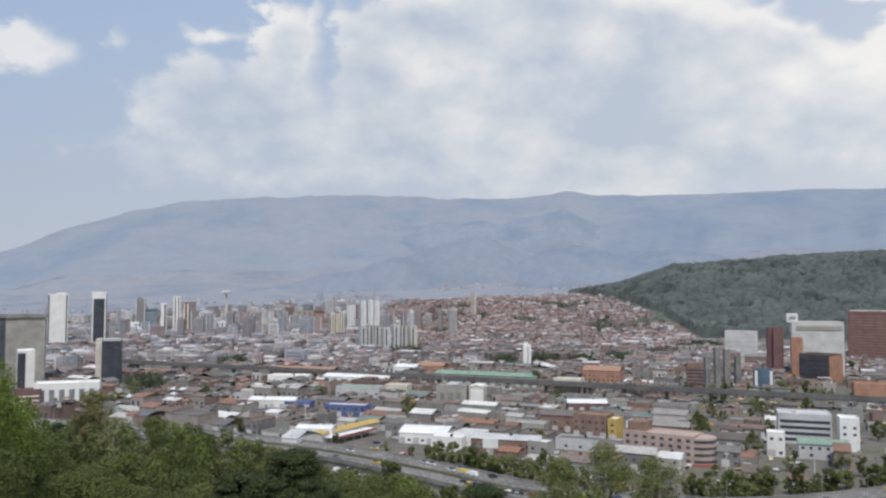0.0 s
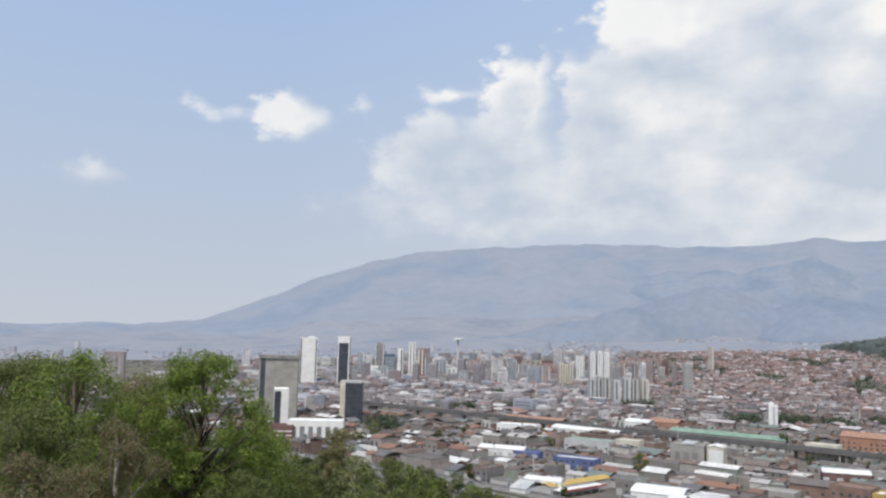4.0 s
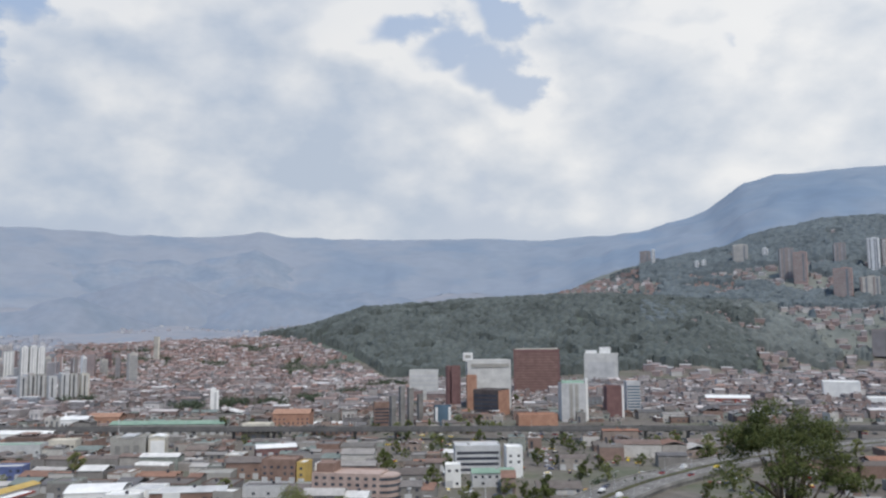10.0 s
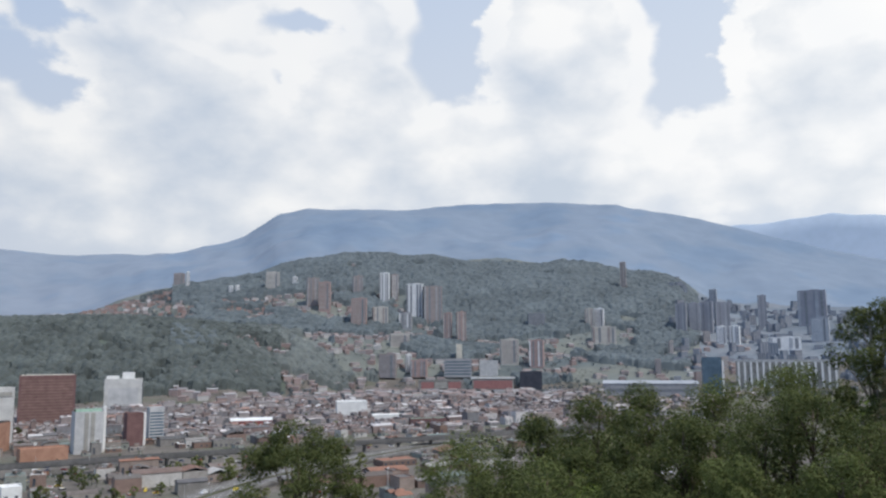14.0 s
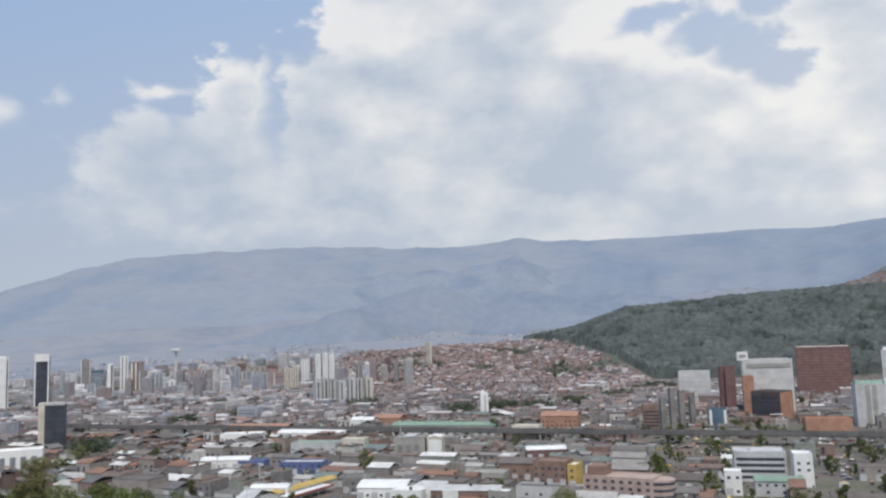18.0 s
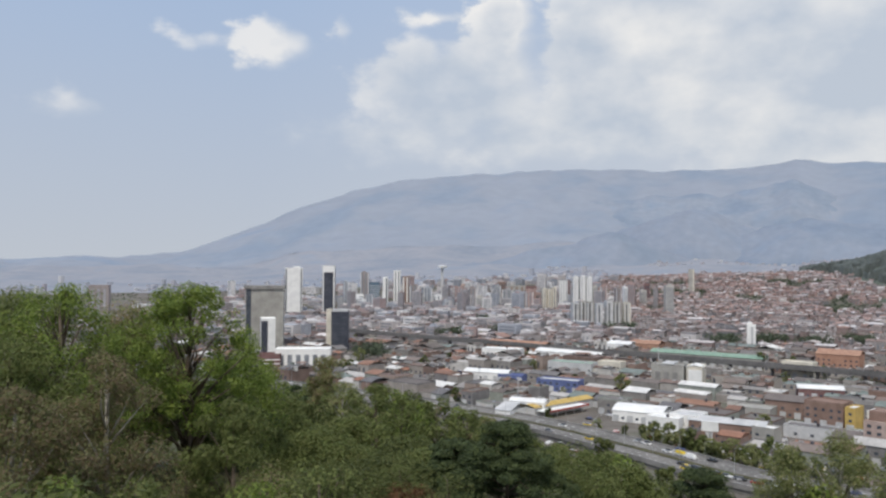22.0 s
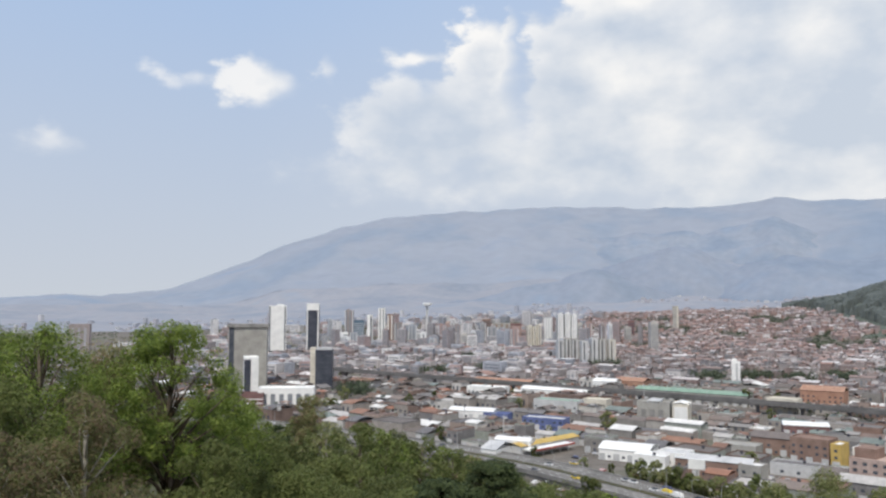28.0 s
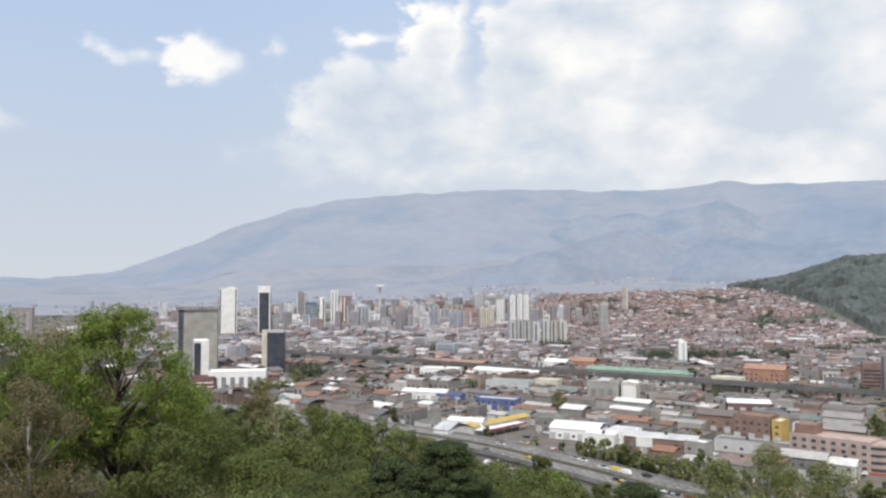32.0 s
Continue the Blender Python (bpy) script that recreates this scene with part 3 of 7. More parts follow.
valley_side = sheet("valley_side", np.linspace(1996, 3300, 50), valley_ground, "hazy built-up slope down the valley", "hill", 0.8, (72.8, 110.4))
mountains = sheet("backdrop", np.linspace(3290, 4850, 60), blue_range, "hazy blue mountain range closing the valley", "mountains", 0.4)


# darker wooded spurs in front of the range, distance haze painted into their blue
SPUR = [(-19, 2.8), (-12.4, 3.7), (-5, 4.8), (1.2, 4.95), (5, 5.05), (7.2, 5.4), (8.8, 5.9), (10.5, 5.0), (11.8, 4.3), (18.3, 2.8), (23, 2.3), (30, 1.2)]
LOW_SPUR = [(-19, -1.2), (-16, -0.2), (-13, 0.6), (-10, 0.95), (-7, 1.6), (-4.6, 2.2), (-2.8, 2.3), (-1, 1.7), (1.5, 0.8), (4.5, 0.0), (8, -1.0)]
SIDE_SPUR = [(-1, -0.6), (2, 0.9), (4.5, 2.2), (7, 3.1), (9.5, 3.6), (12, 3.3), (18, 2.6), (24, 1.5), (30, 0.3)]
FAN = [(-9, 0.1), (-6, 1.2), (-3, 2.5), (-0.5, 3.4), (2, 3.9), (4.4, 3.6), (7, 2.8), (11, 1.6), (15, 0.4)]


def spur_height(x, y, table, reach):
    r, az = np.hypot(x, y), np.degrees(np.arctan2(x, y))
    top = 80 + reach * np.tan(np.radians(lerp(az, table)))
    return top - 0.5 * np.abs(r - reach) - np.maximum(0, np.abs(r - reach) - 280) * 1.5 + 70 * (fbm(x / 150, y / 150, 5, 31) - 0.5)


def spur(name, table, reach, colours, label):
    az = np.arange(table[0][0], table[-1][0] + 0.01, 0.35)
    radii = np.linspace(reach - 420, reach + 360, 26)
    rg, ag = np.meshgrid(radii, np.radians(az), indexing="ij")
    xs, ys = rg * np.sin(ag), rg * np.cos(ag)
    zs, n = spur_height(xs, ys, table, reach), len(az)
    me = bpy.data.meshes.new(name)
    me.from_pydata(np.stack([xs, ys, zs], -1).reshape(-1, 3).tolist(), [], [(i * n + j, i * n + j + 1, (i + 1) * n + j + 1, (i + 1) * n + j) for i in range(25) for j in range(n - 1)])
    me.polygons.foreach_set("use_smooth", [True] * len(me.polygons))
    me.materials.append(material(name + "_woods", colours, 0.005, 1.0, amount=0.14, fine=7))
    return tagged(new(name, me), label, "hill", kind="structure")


spur("wooded_spur", SPUR, 3950, [(0.212, 0.262, 0.340), (0.226, 0.274, 0.344), (0.255, 0.289, 0.346), (0.218, 0.268, 0.342)], "hazy blue wooded spur before the range")
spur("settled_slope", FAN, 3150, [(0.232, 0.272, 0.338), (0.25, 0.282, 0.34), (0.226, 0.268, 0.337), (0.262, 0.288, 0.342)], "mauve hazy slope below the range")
spur("wooded_side_spur", SIDE_SPUR, 3060, [(0.205, 0.254, 0.33), (0.217, 0.263, 0.334), (0.24, 0.275, 0.335), (0.21, 0.258, 0.332)], "hazy blue wooded side spur below the range")
spur("low_wooded_spur", LOW_SPUR, 2800, [(0.21, 0.256, 0.326), (0.222, 0.264, 0.328), (0.24, 0.272, 0.33), (0.214, 0.26, 0.328)], "hazy blue low spur behind the town")

# a paler range still further off, down the valley; its paleness is painted haze
FAR = [(62, 6.6), (68, 7.9), (74.2, 8.9), (78, 9.0), (81.5, 9.3), (84, 9.0), (86.8, 8.4), (92.6, 8.3), (98, 7.5), (112, 7.0), (130, 6.0)]
az = np.radians(np.arange(62, 130.1, 0.5))
rg, ag = np.meshgrid(np.linspace(4540, 4860, 12), az, indexing="ij")
xs, ys, n = rg * np.sin(ag), rg * np.cos(ag), len(az)
zs = 80 + 4760 * np.tan(np.radians(lerp(np.degrees(ag), FAR))) - np.abs(rg - 4760) * 2.7 + 26 * (fbm(xs / 150, ys / 150, 4, 51) - 0.5)
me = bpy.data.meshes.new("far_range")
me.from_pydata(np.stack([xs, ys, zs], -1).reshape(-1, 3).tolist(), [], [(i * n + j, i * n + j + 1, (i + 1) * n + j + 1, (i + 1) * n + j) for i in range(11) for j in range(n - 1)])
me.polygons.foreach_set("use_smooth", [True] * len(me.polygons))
me.materials.append(material("haze_paled_far_mountains", [(0.42, 0.505, 0.615), (0.44, 0.52, 0.625), (0.455, 0.53, 0.632)], 0.004, 1.0, amount=0.08, fine=6))
tagged(new("far_range", me), "hazy pale blue mountains far down the valley", "mountains", kind="structure")


def wooded_ground(name, az0, az1, r0, r1, mat=None):
    az = np.radians(np.arange(az0, az1 + 0.1, 0.6))
    rg, ag = np.meshgrid(np.linspace(r0, r1, 30), az, indexing="ij")
    xs, ys, n = rg * np.sin(ag), rg * np.cos(ag), len(az)
    zs = land(xs, ys) + 0.7 * np.minimum(1, np.minimum((rg - r0) / 40, (r1 - rg) / 20)) - 0.2
    me = bpy.data.meshes.new(name)
    me.from_pydata(np.stack([xs, ys, zs], -1).reshape(-1, 3).tolist(), [], [(i * n + j, i * n + j + 1, (i + 1) * n + j + 1, (i + 1) * n + j) for i in range(29) for j in range(n - 1)])
    me.materials.append(mat or far_woods)
    return tagged(new(name, me), "shaded ground under the wood on the hill", "ground", kind="structure")


wooded_ground("woodland_floor", 12, 44, 1480, 2010)
wooded_ground("woodland_floor", 44, 73, 1740, 2010, hill_ground)
wooded_ground("slope_floor", -62, -9, 192, 400, forest_floor)
wooded_ground("slope_floor", 56, 112, 192, 455, forest_floor)

# ---- roads ----
def ribbon(build, pts, width, z0, z1, mat=0):
    """A road deck of a given width along points, from z0 to z1."""
    left, right = [], []
    for i, p in enumerate(pts):
        a, b = pts[max(i - 1, 0)], pts[min(i + 1, len(pts) - 1)]
        d = math.hypot(b[0] - a[0], b[1] - a[1])
        nx, ny = -(b[1] - a[1]) / d * width / 2, (b[0] - a[0]) / d * width / 2
        left.append((p[0] + nx, p[1] + ny))
        right.append((p[0] - nx, p[1] - ny))
    vs = []
    for l, r in zip(left, right):
        vs += [(*l, z1), (*r, z1), (*r, z0), (*l, z0)]
    fs = []
    for i in range(len(pts) - 1):
        a, b = 4 * i, 4 * i + 4
        fs += [(a, a + 1, b + 1, b), (a + 1, a + 2, b + 2, b + 1), (a + 2, a + 3, b + 3, b + 2), (a + 3, a, b, b + 3)]
    build.add(vs, fs, mat)


def spline(pts, n=12):
    out = []
    for i in range(len(pts) - 1):
        p0, p1, p2, p3 = pts[max(i - 1, 0)], pts[i], pts[i + 1], pts[min(i + 2, len(pts) - 1)]
        for k in range(n):
            t = k / n
            out.append(tuple(0.5 * (2 * p1[j] + (p2[j] - p0[j]) * t + (2 * p0[j] - 5 * p1[j] + 4 * p2[j] - p3[j]) * t * t + (3 * p1[j] - p0[j] - 3 * p2[j] + p3[j]) * t ** 3) for j in (0, 1)))
    return out + [pts[-1]]


def offset(pts, d):
    out = []
    for i, p in enumerate(pts):
        a, b = pts[max(i - 1, 0)], pts[min(i + 1, len(pts) - 1)]
        k = math.hypot(b[0] - a[0], b[1] - a[1])
        out.append((p[0] - (b[1] - a[1]) / k * d, p[1] + (b[0] - a[0]) / k * d))
    return out


HIGHWAY = spline([(-420, 520), (-270, 478), (-150, 436), (-63, 392), (-6, 346), (35, 309), (95, 285), (170, 300), (262, 352), (380, 390), (560, 400), (800, 380)])
highway = thing("highway", 0, 0, 0, 0, "wide grey dual carriageway with kerbs and lane lines", "highway", kind="structure")
for side in (-1, 1):
    b = Build()
    ribbon(b, offset(HIGHWAY, side * 7.0), 11.0, -0.5, 3.0)
    part("carriageway", b, asphalt, highway)
    b = Build()
    ribbon(b, offset(HIGHWAY, side * 12.8), 0.4, 2.0, 3.9)
    part("parapet", b, concrete_dark, highway)
    for lane in (-1.8, 1.8):
        b = Build()
        path = offset(HIGHWAY, side * 7.0 + lane)
        for i in range(0, len(path) - 1):
            ribbon(b, [path[i], tuple(path[i][j] * 0.55 + path[i + 1][j] * 0.45 for j in (0, 1))], 0.18, 3.004, 3.012)
        part("lane_line", b, paint_line, highway)
b = Build()
ribbon(b, HIGHWAY, 3.0, -0.5, 3.2)
part("median", b, forest_floor, highway, "strip of grass between the carriageways")

viaduct = thing("viaduct", *on_grid(604, 0), 0, GRID, "long dark concrete rail viaduct on columns", "viaduct", kind="structure")
b = Build()
b.box(60, 0, 6.6, 1960, 9.0, 1.8)
part("deck", b, viaduct_grey, viaduct)
for s in (-1, 1):
    b = Build()
    b.box(60, s * 4.6, 7.2, 1960, 0.25, 2.6)
    part("parapet", b, viaduct_grey, viaduct)
b = Build()
b.box(0, 0, 0, 2.0, 2.2, 6.6)
b.box(0, 0, 5.7, 2.4, 6.5, 0.9)
pier = b.mesh("pier", [viaduct_grey])
for i in range(64):
    ob = part("pier", pier, None, viaduct)
    ob.location = (-905 + i * 31, 0, 0)
b = Build()
for i in range(60):
    b.box(-890 + i * 33, 0, 7.8, 0.2, 0.2, 6.0)
    b.box(-890 + i * 33, 1.5, 13.4, 0.15, 3.2, 0.15)
part("catenary_masts", b, metal, viaduct)

# ---- landmark buildings ----
TAKEN = []
GLASSY = (glass, dark, blue_glass)


def plot(az, r, w, d):
    TAKEN.append((*polar(az, r), 0.55 * math.hypot(w, d)))


def banded(t, w, d, h, rows, mat, gap=0.45, base=4.0, inset=0.06, name="window_band", sides="fbr"):
    """A band of windows a storey on the faces: front, right, left."""
    step = (h - base - 1.0) / rows
    for i in range(rows):
        b = Build()
        z = base + i * step
        hh = step * gap
        if "f" in sides:
            b.box(0, -d / 2 - inset / 2, z, w * 0.92, inset, hh)
        if "r" in sides:
            b.box(w / 2 + inset / 2, 0, z, inset, d * 0.9, hh)
        if "l" in sides:
            b.box(-w / 2 - inset / 2, 0, z, inset, d * 0.9, hh)
        part(name, b, mat, t)


def striped(t, w, d, h, marks, width, mat, base=2.0, face="f", proud=0.3, name="pilaster"):
    """Upright strips at fractions along one face."""
    for m in marks:
        b = Build()
        if face == "f":
            b.box(w * m, -d / 2 - proud / 2, base, width, proud, h - base)
        else:
            b.box((w / 2 + proud / 2) * (1 if face == "r" else -1), d * m, base, proud, width, h - base)
        part(name, b, mat, t)


def crown_box(t, x, y, h, w, d, k, mat, name="roof_house"):
    b = Build()
    b.box(x, y, h, w, d, k)
    part(name, b, mat, t)


def tower(label, az, r, w, d, h, mat, turn=None, z=None, category="tower", group="", name="tower_block", top=None):
    x, y = polar(az, r)
    z = height(x, y) - 0.6 if z is None else z
    t = thing(name, x, y, z, az if turn is None else turn, label, category, group)
    b = Build()
    deep = w * 0.35 if r > 1850 else 0.0
    b.box(0, 0, -deep, w, d, h + deep)
    part("wall", b, mat, t)
    b = Build()
    for a, c, e, g in ((0, -d / 2 + 0.2, w, 0.4), (0, d / 2 - 0.2, w, 0.4), (-w / 2 + 0.2, 0, 0.4, d - 0.8), (w / 2 - 0.2, 0, 0.4, d - 0.8)):
        b.box(a, c, h, e, g, 1.0)
    part("parapet", b, top or mat, t)
    plot(az, r, w, d)
    return t


# downtown
t = tower("broad grey concrete office block with a dark roof slab", -27.9, 775, 35, 22, 58, grey, -24, 0)
striped(t, 35, 22, 57, [-0.42 + 0.07 * i for i in range(13)], 0.8, grey, 3)
crown_box(t, 0, 0, 58, 38, 25, 3.0, concrete_dark, "roof_slab")
b = Build()
b.box(-14.5, -11.3, 4, 4.5, 0.5, 54)
part("window_strip", b, glass, t)
t = tower("tall white tower with dark stripes on its edges", -25.93, 1260, 26, 20, 76, white, -28, 0)
striped(t, 26, 20, 75, (-0.46, 0.42), 1.6, glass, 2)
striped(t, 26, 20, 75, (-0.2, 0.2), 4.0, glass, 2, "r")
crown_box(t, 4, 0, 76, 10, 10, 3.0, white)
t = tower("slim dark glass tower with a white framed top", -23.45, 1131, 17.5, 16, 77, dark, -20, 0)
striped(t, 16, 16, 80, (-0.47, 0.47), 1.6, white, 0, "f", 0.8)
crown_box(t, 0, 0, 71, 17.2, 17.2, 9.5, white, "roof_frame")
banded(t, 16, 16, 70, 17, glass, 0.3)
t = tower("dark tinted office tower with a pale service shaft", -22.6, 758, 16, 15, 36, dark, -18, 0)
b = Build()
b.box(-10.5, 2, 0, 5.0, 14, 39)
part("service_shaft", b, cream, t)
crown_box(t, 0, 0, 36, 14, 11, 3, pale_grey)
banded(t, 16, 15, 35, 10, glass, 0.4)
t = tower("white slab building with a blank end wall", -27.7, 715, 12, 24, 33, white, -30, 0)
b = Build()
b.box(-3.4, -12.3, 2, 5.4, 0.6, 30)
part("window_strip", b, dark, t)
t = tower("low white office building with square windows", -25.2, 628, 42, 18, 15, white, -20, 0, "office")
for i in range(6):
    b = Build()
    b.box(-16 + i * 6.4, -9.15, 3.5, 3.4, 0.3, 8.0)
    part("window", b, far_glass, t)
t = tower("low brick building with white frames", -27.5, 622, 16, 12, 12, brick, -22, 0, "office")
banded(t, 16, 12, 12, 3, white, 0.25, 2.0)
t = tower("pale grey office block behind the trees", -38.6, 1204, 21, 18, 48, grey, -34, 0)
banded(t, 21, 18, 47, 13, glass, 0.4)
t = tower("tall white apartment tower with brown sides", -18.55, 1528, 13, 16, 62, white, -14)
striped(t, 13, 16, 61, (-0.2, 0.25), 1.6, glass)
t = tower("brown apartment tower beside a white one", -17.95, 1535, 11, 15, 50, brown, -14)
striped(t, 11, 15, 49, (-0.3, 0.3), 2.2, white)
t = tower("slim white apartment tower with dark glazing", -19.4, 1476, 9, 14, 53, white, -15)
striped(t, 9, 14, 52, (0.25,), 2.4, glass)
t = tower("blue grey glass office tower", -20.2, 1480, 19, 16, 43, blue_glass, -20)
banded(t, 19, 16, 42, 10, pale_grey, 0.3)
t = tower("squat white office building", -21.3, 1484, 17, 14, 21, white)
banded(t, 17, 14, 21, 4, glass)
t = tower("grey tower with a flat disc restaurant on top", -15.3, 1620, 5, 5, 62, pale_grey)
b = Build()
b.tube([(0, 0, 60), (0, 0, 61.5), (0, 0, 65), (0, 0, 66)], [3, 9, 9.5, 6], 0, 14)
part("disc", b, white, t)
t = tower("brown brick apartment tower", -11.0, 1560, 16, 14, 36, brown)
banded(t, 16, 14, 36, 10, glass, 0.4)
t = tower("wide grey apartment block", -9.9, 1512, 33, 15, 33, grey)
striped(t, 33, 15, 32, (-0.3, 0, 0.3), 3, brown)
t = tower("brick red apartment block", -8.9, 1468, 20, 14, 36, brick)
banded(t, 20, 14, 35, 9, salmon, 0.5)
for a, hh in ((-7.95, 42), (-7.6, 40), (-7.27, 43)):
    t = tower("slim cream apartment tower with a dark side", a, 1360, 6.2, 9, hh, cream, a - 18, group="cream towers in a row")
    striped(t, 6.2, 9, hh - 1, (0.0,), 1.0, glass)
t = tower("pale apartment tower with upright stripes", -6.6, 1468, 15, 13, 47, pale_grey, -10)
striped(t, 15, 13, 46, (-0.4, -0.1, 0.2), 2.0, white)
for a, hh in ((-5.75, 54), (-5.25, 55), (-4.8, 53)):
    t = tower("tall pale apartment tower with white ribs", a, 1452, 10, 14, hh, pale_grey, a - 12, group="tall pale towers")
    striped(t, 10, 14, hh + 1, (-0.42, 0.0, 0.3), 1.8, white)
    crown_box(t, 1, 0, hh, 5, 6, 3, white)
for a, hh in ((-5.75, 34), (-5.2, 36), (-4.75, 36), (-4.1, 34), (-3.4, 37), (-2.85, 36), (-2.2, 35)):
    t = tower("pale apartment tower with a grey stairwell stripe", a, 1015 + 12 * abs(a + 4), 8.6, 12, hh, (grey, pale_grey, cream)[int(hh) % 3], a - 14, group="apartment towers in a cluster")
    striped(t, 8.6, 12, hh, (-0.38, 0.2), 1.7, pale_grey)
    striped(t, 8.6, 12, hh - 1, (-0.1,), 1.5, glass)
t = tower("dark slim residential tower on the rise", 2.2, 1620, 11, 10, 50, grey)
striped(t, 11, 10, 50, (0.35,), 2.5, cream)
for a, r, w, hh, m in ((-2.0, 1508, 6, 37, brown), (-0.8, 1548, 11, 32, brick), (0.7, 1584, 11, 23, cream), (-13.8, 1564, 8, 32, salmon)):
    t = tower("small apartment tower above the roofs", a, r, w, 10, hh, m)
    banded(t, w, 10, hh - 1, 8, glass, 0.4)
t = tower("slim white church-like tower among roofs", 6.05, 825, 8, 8, 25, white)
striped(t, 8, 8, 24, (0.1,), 2.0, pale_grey)
crown_box(t, -1, 0, 25, 4, 4, 3, white, "turret")

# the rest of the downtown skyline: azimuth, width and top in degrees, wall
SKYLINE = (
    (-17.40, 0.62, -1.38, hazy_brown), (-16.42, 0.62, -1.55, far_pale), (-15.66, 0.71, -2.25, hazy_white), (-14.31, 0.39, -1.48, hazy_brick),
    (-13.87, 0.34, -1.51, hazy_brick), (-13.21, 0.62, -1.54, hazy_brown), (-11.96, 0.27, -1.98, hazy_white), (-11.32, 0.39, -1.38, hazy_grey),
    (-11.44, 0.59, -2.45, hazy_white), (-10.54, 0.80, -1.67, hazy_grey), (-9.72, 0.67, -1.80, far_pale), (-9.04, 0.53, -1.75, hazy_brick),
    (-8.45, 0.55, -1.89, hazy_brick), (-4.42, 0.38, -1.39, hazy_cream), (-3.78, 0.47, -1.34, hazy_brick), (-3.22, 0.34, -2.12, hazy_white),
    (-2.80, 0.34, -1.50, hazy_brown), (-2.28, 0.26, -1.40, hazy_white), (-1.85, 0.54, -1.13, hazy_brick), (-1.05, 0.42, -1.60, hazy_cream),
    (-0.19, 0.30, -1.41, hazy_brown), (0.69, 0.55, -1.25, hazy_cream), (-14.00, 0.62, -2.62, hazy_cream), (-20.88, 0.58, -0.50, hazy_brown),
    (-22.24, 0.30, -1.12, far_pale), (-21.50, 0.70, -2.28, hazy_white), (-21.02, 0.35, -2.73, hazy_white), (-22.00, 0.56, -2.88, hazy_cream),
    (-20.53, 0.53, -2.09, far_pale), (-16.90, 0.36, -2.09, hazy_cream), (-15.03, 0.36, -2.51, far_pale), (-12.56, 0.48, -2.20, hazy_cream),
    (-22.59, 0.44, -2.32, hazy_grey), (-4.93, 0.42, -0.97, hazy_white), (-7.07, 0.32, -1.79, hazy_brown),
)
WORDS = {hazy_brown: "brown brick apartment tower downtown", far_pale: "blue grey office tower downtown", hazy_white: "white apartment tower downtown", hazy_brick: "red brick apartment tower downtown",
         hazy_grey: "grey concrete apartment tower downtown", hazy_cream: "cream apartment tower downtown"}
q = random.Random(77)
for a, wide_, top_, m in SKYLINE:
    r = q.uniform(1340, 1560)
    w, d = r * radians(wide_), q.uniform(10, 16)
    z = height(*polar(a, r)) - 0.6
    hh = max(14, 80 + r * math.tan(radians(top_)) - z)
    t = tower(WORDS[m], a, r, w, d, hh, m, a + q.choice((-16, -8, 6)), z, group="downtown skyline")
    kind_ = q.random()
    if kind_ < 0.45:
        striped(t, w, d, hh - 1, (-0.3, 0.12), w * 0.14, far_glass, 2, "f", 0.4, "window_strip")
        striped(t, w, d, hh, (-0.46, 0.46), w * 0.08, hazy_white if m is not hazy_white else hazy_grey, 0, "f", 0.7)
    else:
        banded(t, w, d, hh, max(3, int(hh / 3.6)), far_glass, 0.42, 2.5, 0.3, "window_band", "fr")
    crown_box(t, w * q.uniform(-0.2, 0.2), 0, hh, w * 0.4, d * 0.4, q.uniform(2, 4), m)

# the works and halls before the viaduct
t = tower("grey block with tall dark doorways", 0.75, 545, 21, 15, 16, grey, 12, 0, "industrial block")
for i in range(3):
    b = Build()
    b.box(-6 + i * 5.5, -7.6, 1.0, 3.2, 0.3, 11)
    part("shutter", b, concrete_dark, t)
b = Build()
b.box(0, 0, 16, 8, 15, 1.6)
part("roof_house", b, pale_grey, t)
t = tower("white end hall of the grey block", 2.5, 541, 10, 13, 16, cream, 12, 0, "industrial block")
b = Build()
b.box(0.4, -6.7, 4, 8.4, 0.4, 10.5)
part("panel", b, white, t)
b = Build()
b.gable(0, 0, 16.02, 13, 10, 1.4, 90)
part("roof", b, white, t)

# the hospital group beyond the viaduct
t = tower("big white slab building with dark side glazing", 25.2, 860, 46, 26, 50, off_white, 20, 0, "hospital")
b = Build()
b.box(1, -13.3, 43, 40, 0.6, 4)
part("window_strip", b, grey, t)
b = Build()
b.box(23.3, 0, 3, 0.6, 22, 46)
part("window_strip", b, dark, t)
crown_box(t, -22, -4, 50, 10, 12, 8.5, white)
b = Build()
b.box(-22, -10.2, 53, 6, 0.4, 3)
part("opening", b, grey, t)
t = tower("red brick tower with rounded shafts", 22.9, 825, 9, 14, 45, brick, 24, 0)
b = Build()
b.tube([(-6.5, 2, 0), (-6.5, 2, 46)], [4.5, 4.5], 0, 14)
part("shaft", b, brick, t)
t = tower("orange brick tower with a blind wall", 24.0, 815, 10, 12, 36, orange, 20, 0)
t = tower("long white low clinic wing", 20.6, 960, 34, 16, 35, off_white, 24, 0, "clinic")
banded(t, 34, 16, 34, 5, pale_grey, 0.5, 6)
t = tower("wide dark red brick hotel block", 28.65, 1032, 58, 28, 57, brick, 28, 0, "hotel")
banded(t, 58, 28, 56, 15, brown, 0.35, 5)
crown_box(t, 0, 0, 57, 54, 20, 1.6, cream, "roof_edge")
for s in (-16, 27):
    b = Build()
    b.tube([(s, 0, 57), (s, 0, 63)], [0.25, 0.1])
    part("mast", b, metal, t)
striped(t, 58, 28, 52, (-0.2, 0.25), 5, dark, 2, "r", 0.5, "window_strip")
t = tower("white stepped hospital block", 33.2, 1240, 50, 28, 46, off_white, 36, 0, "hospital")
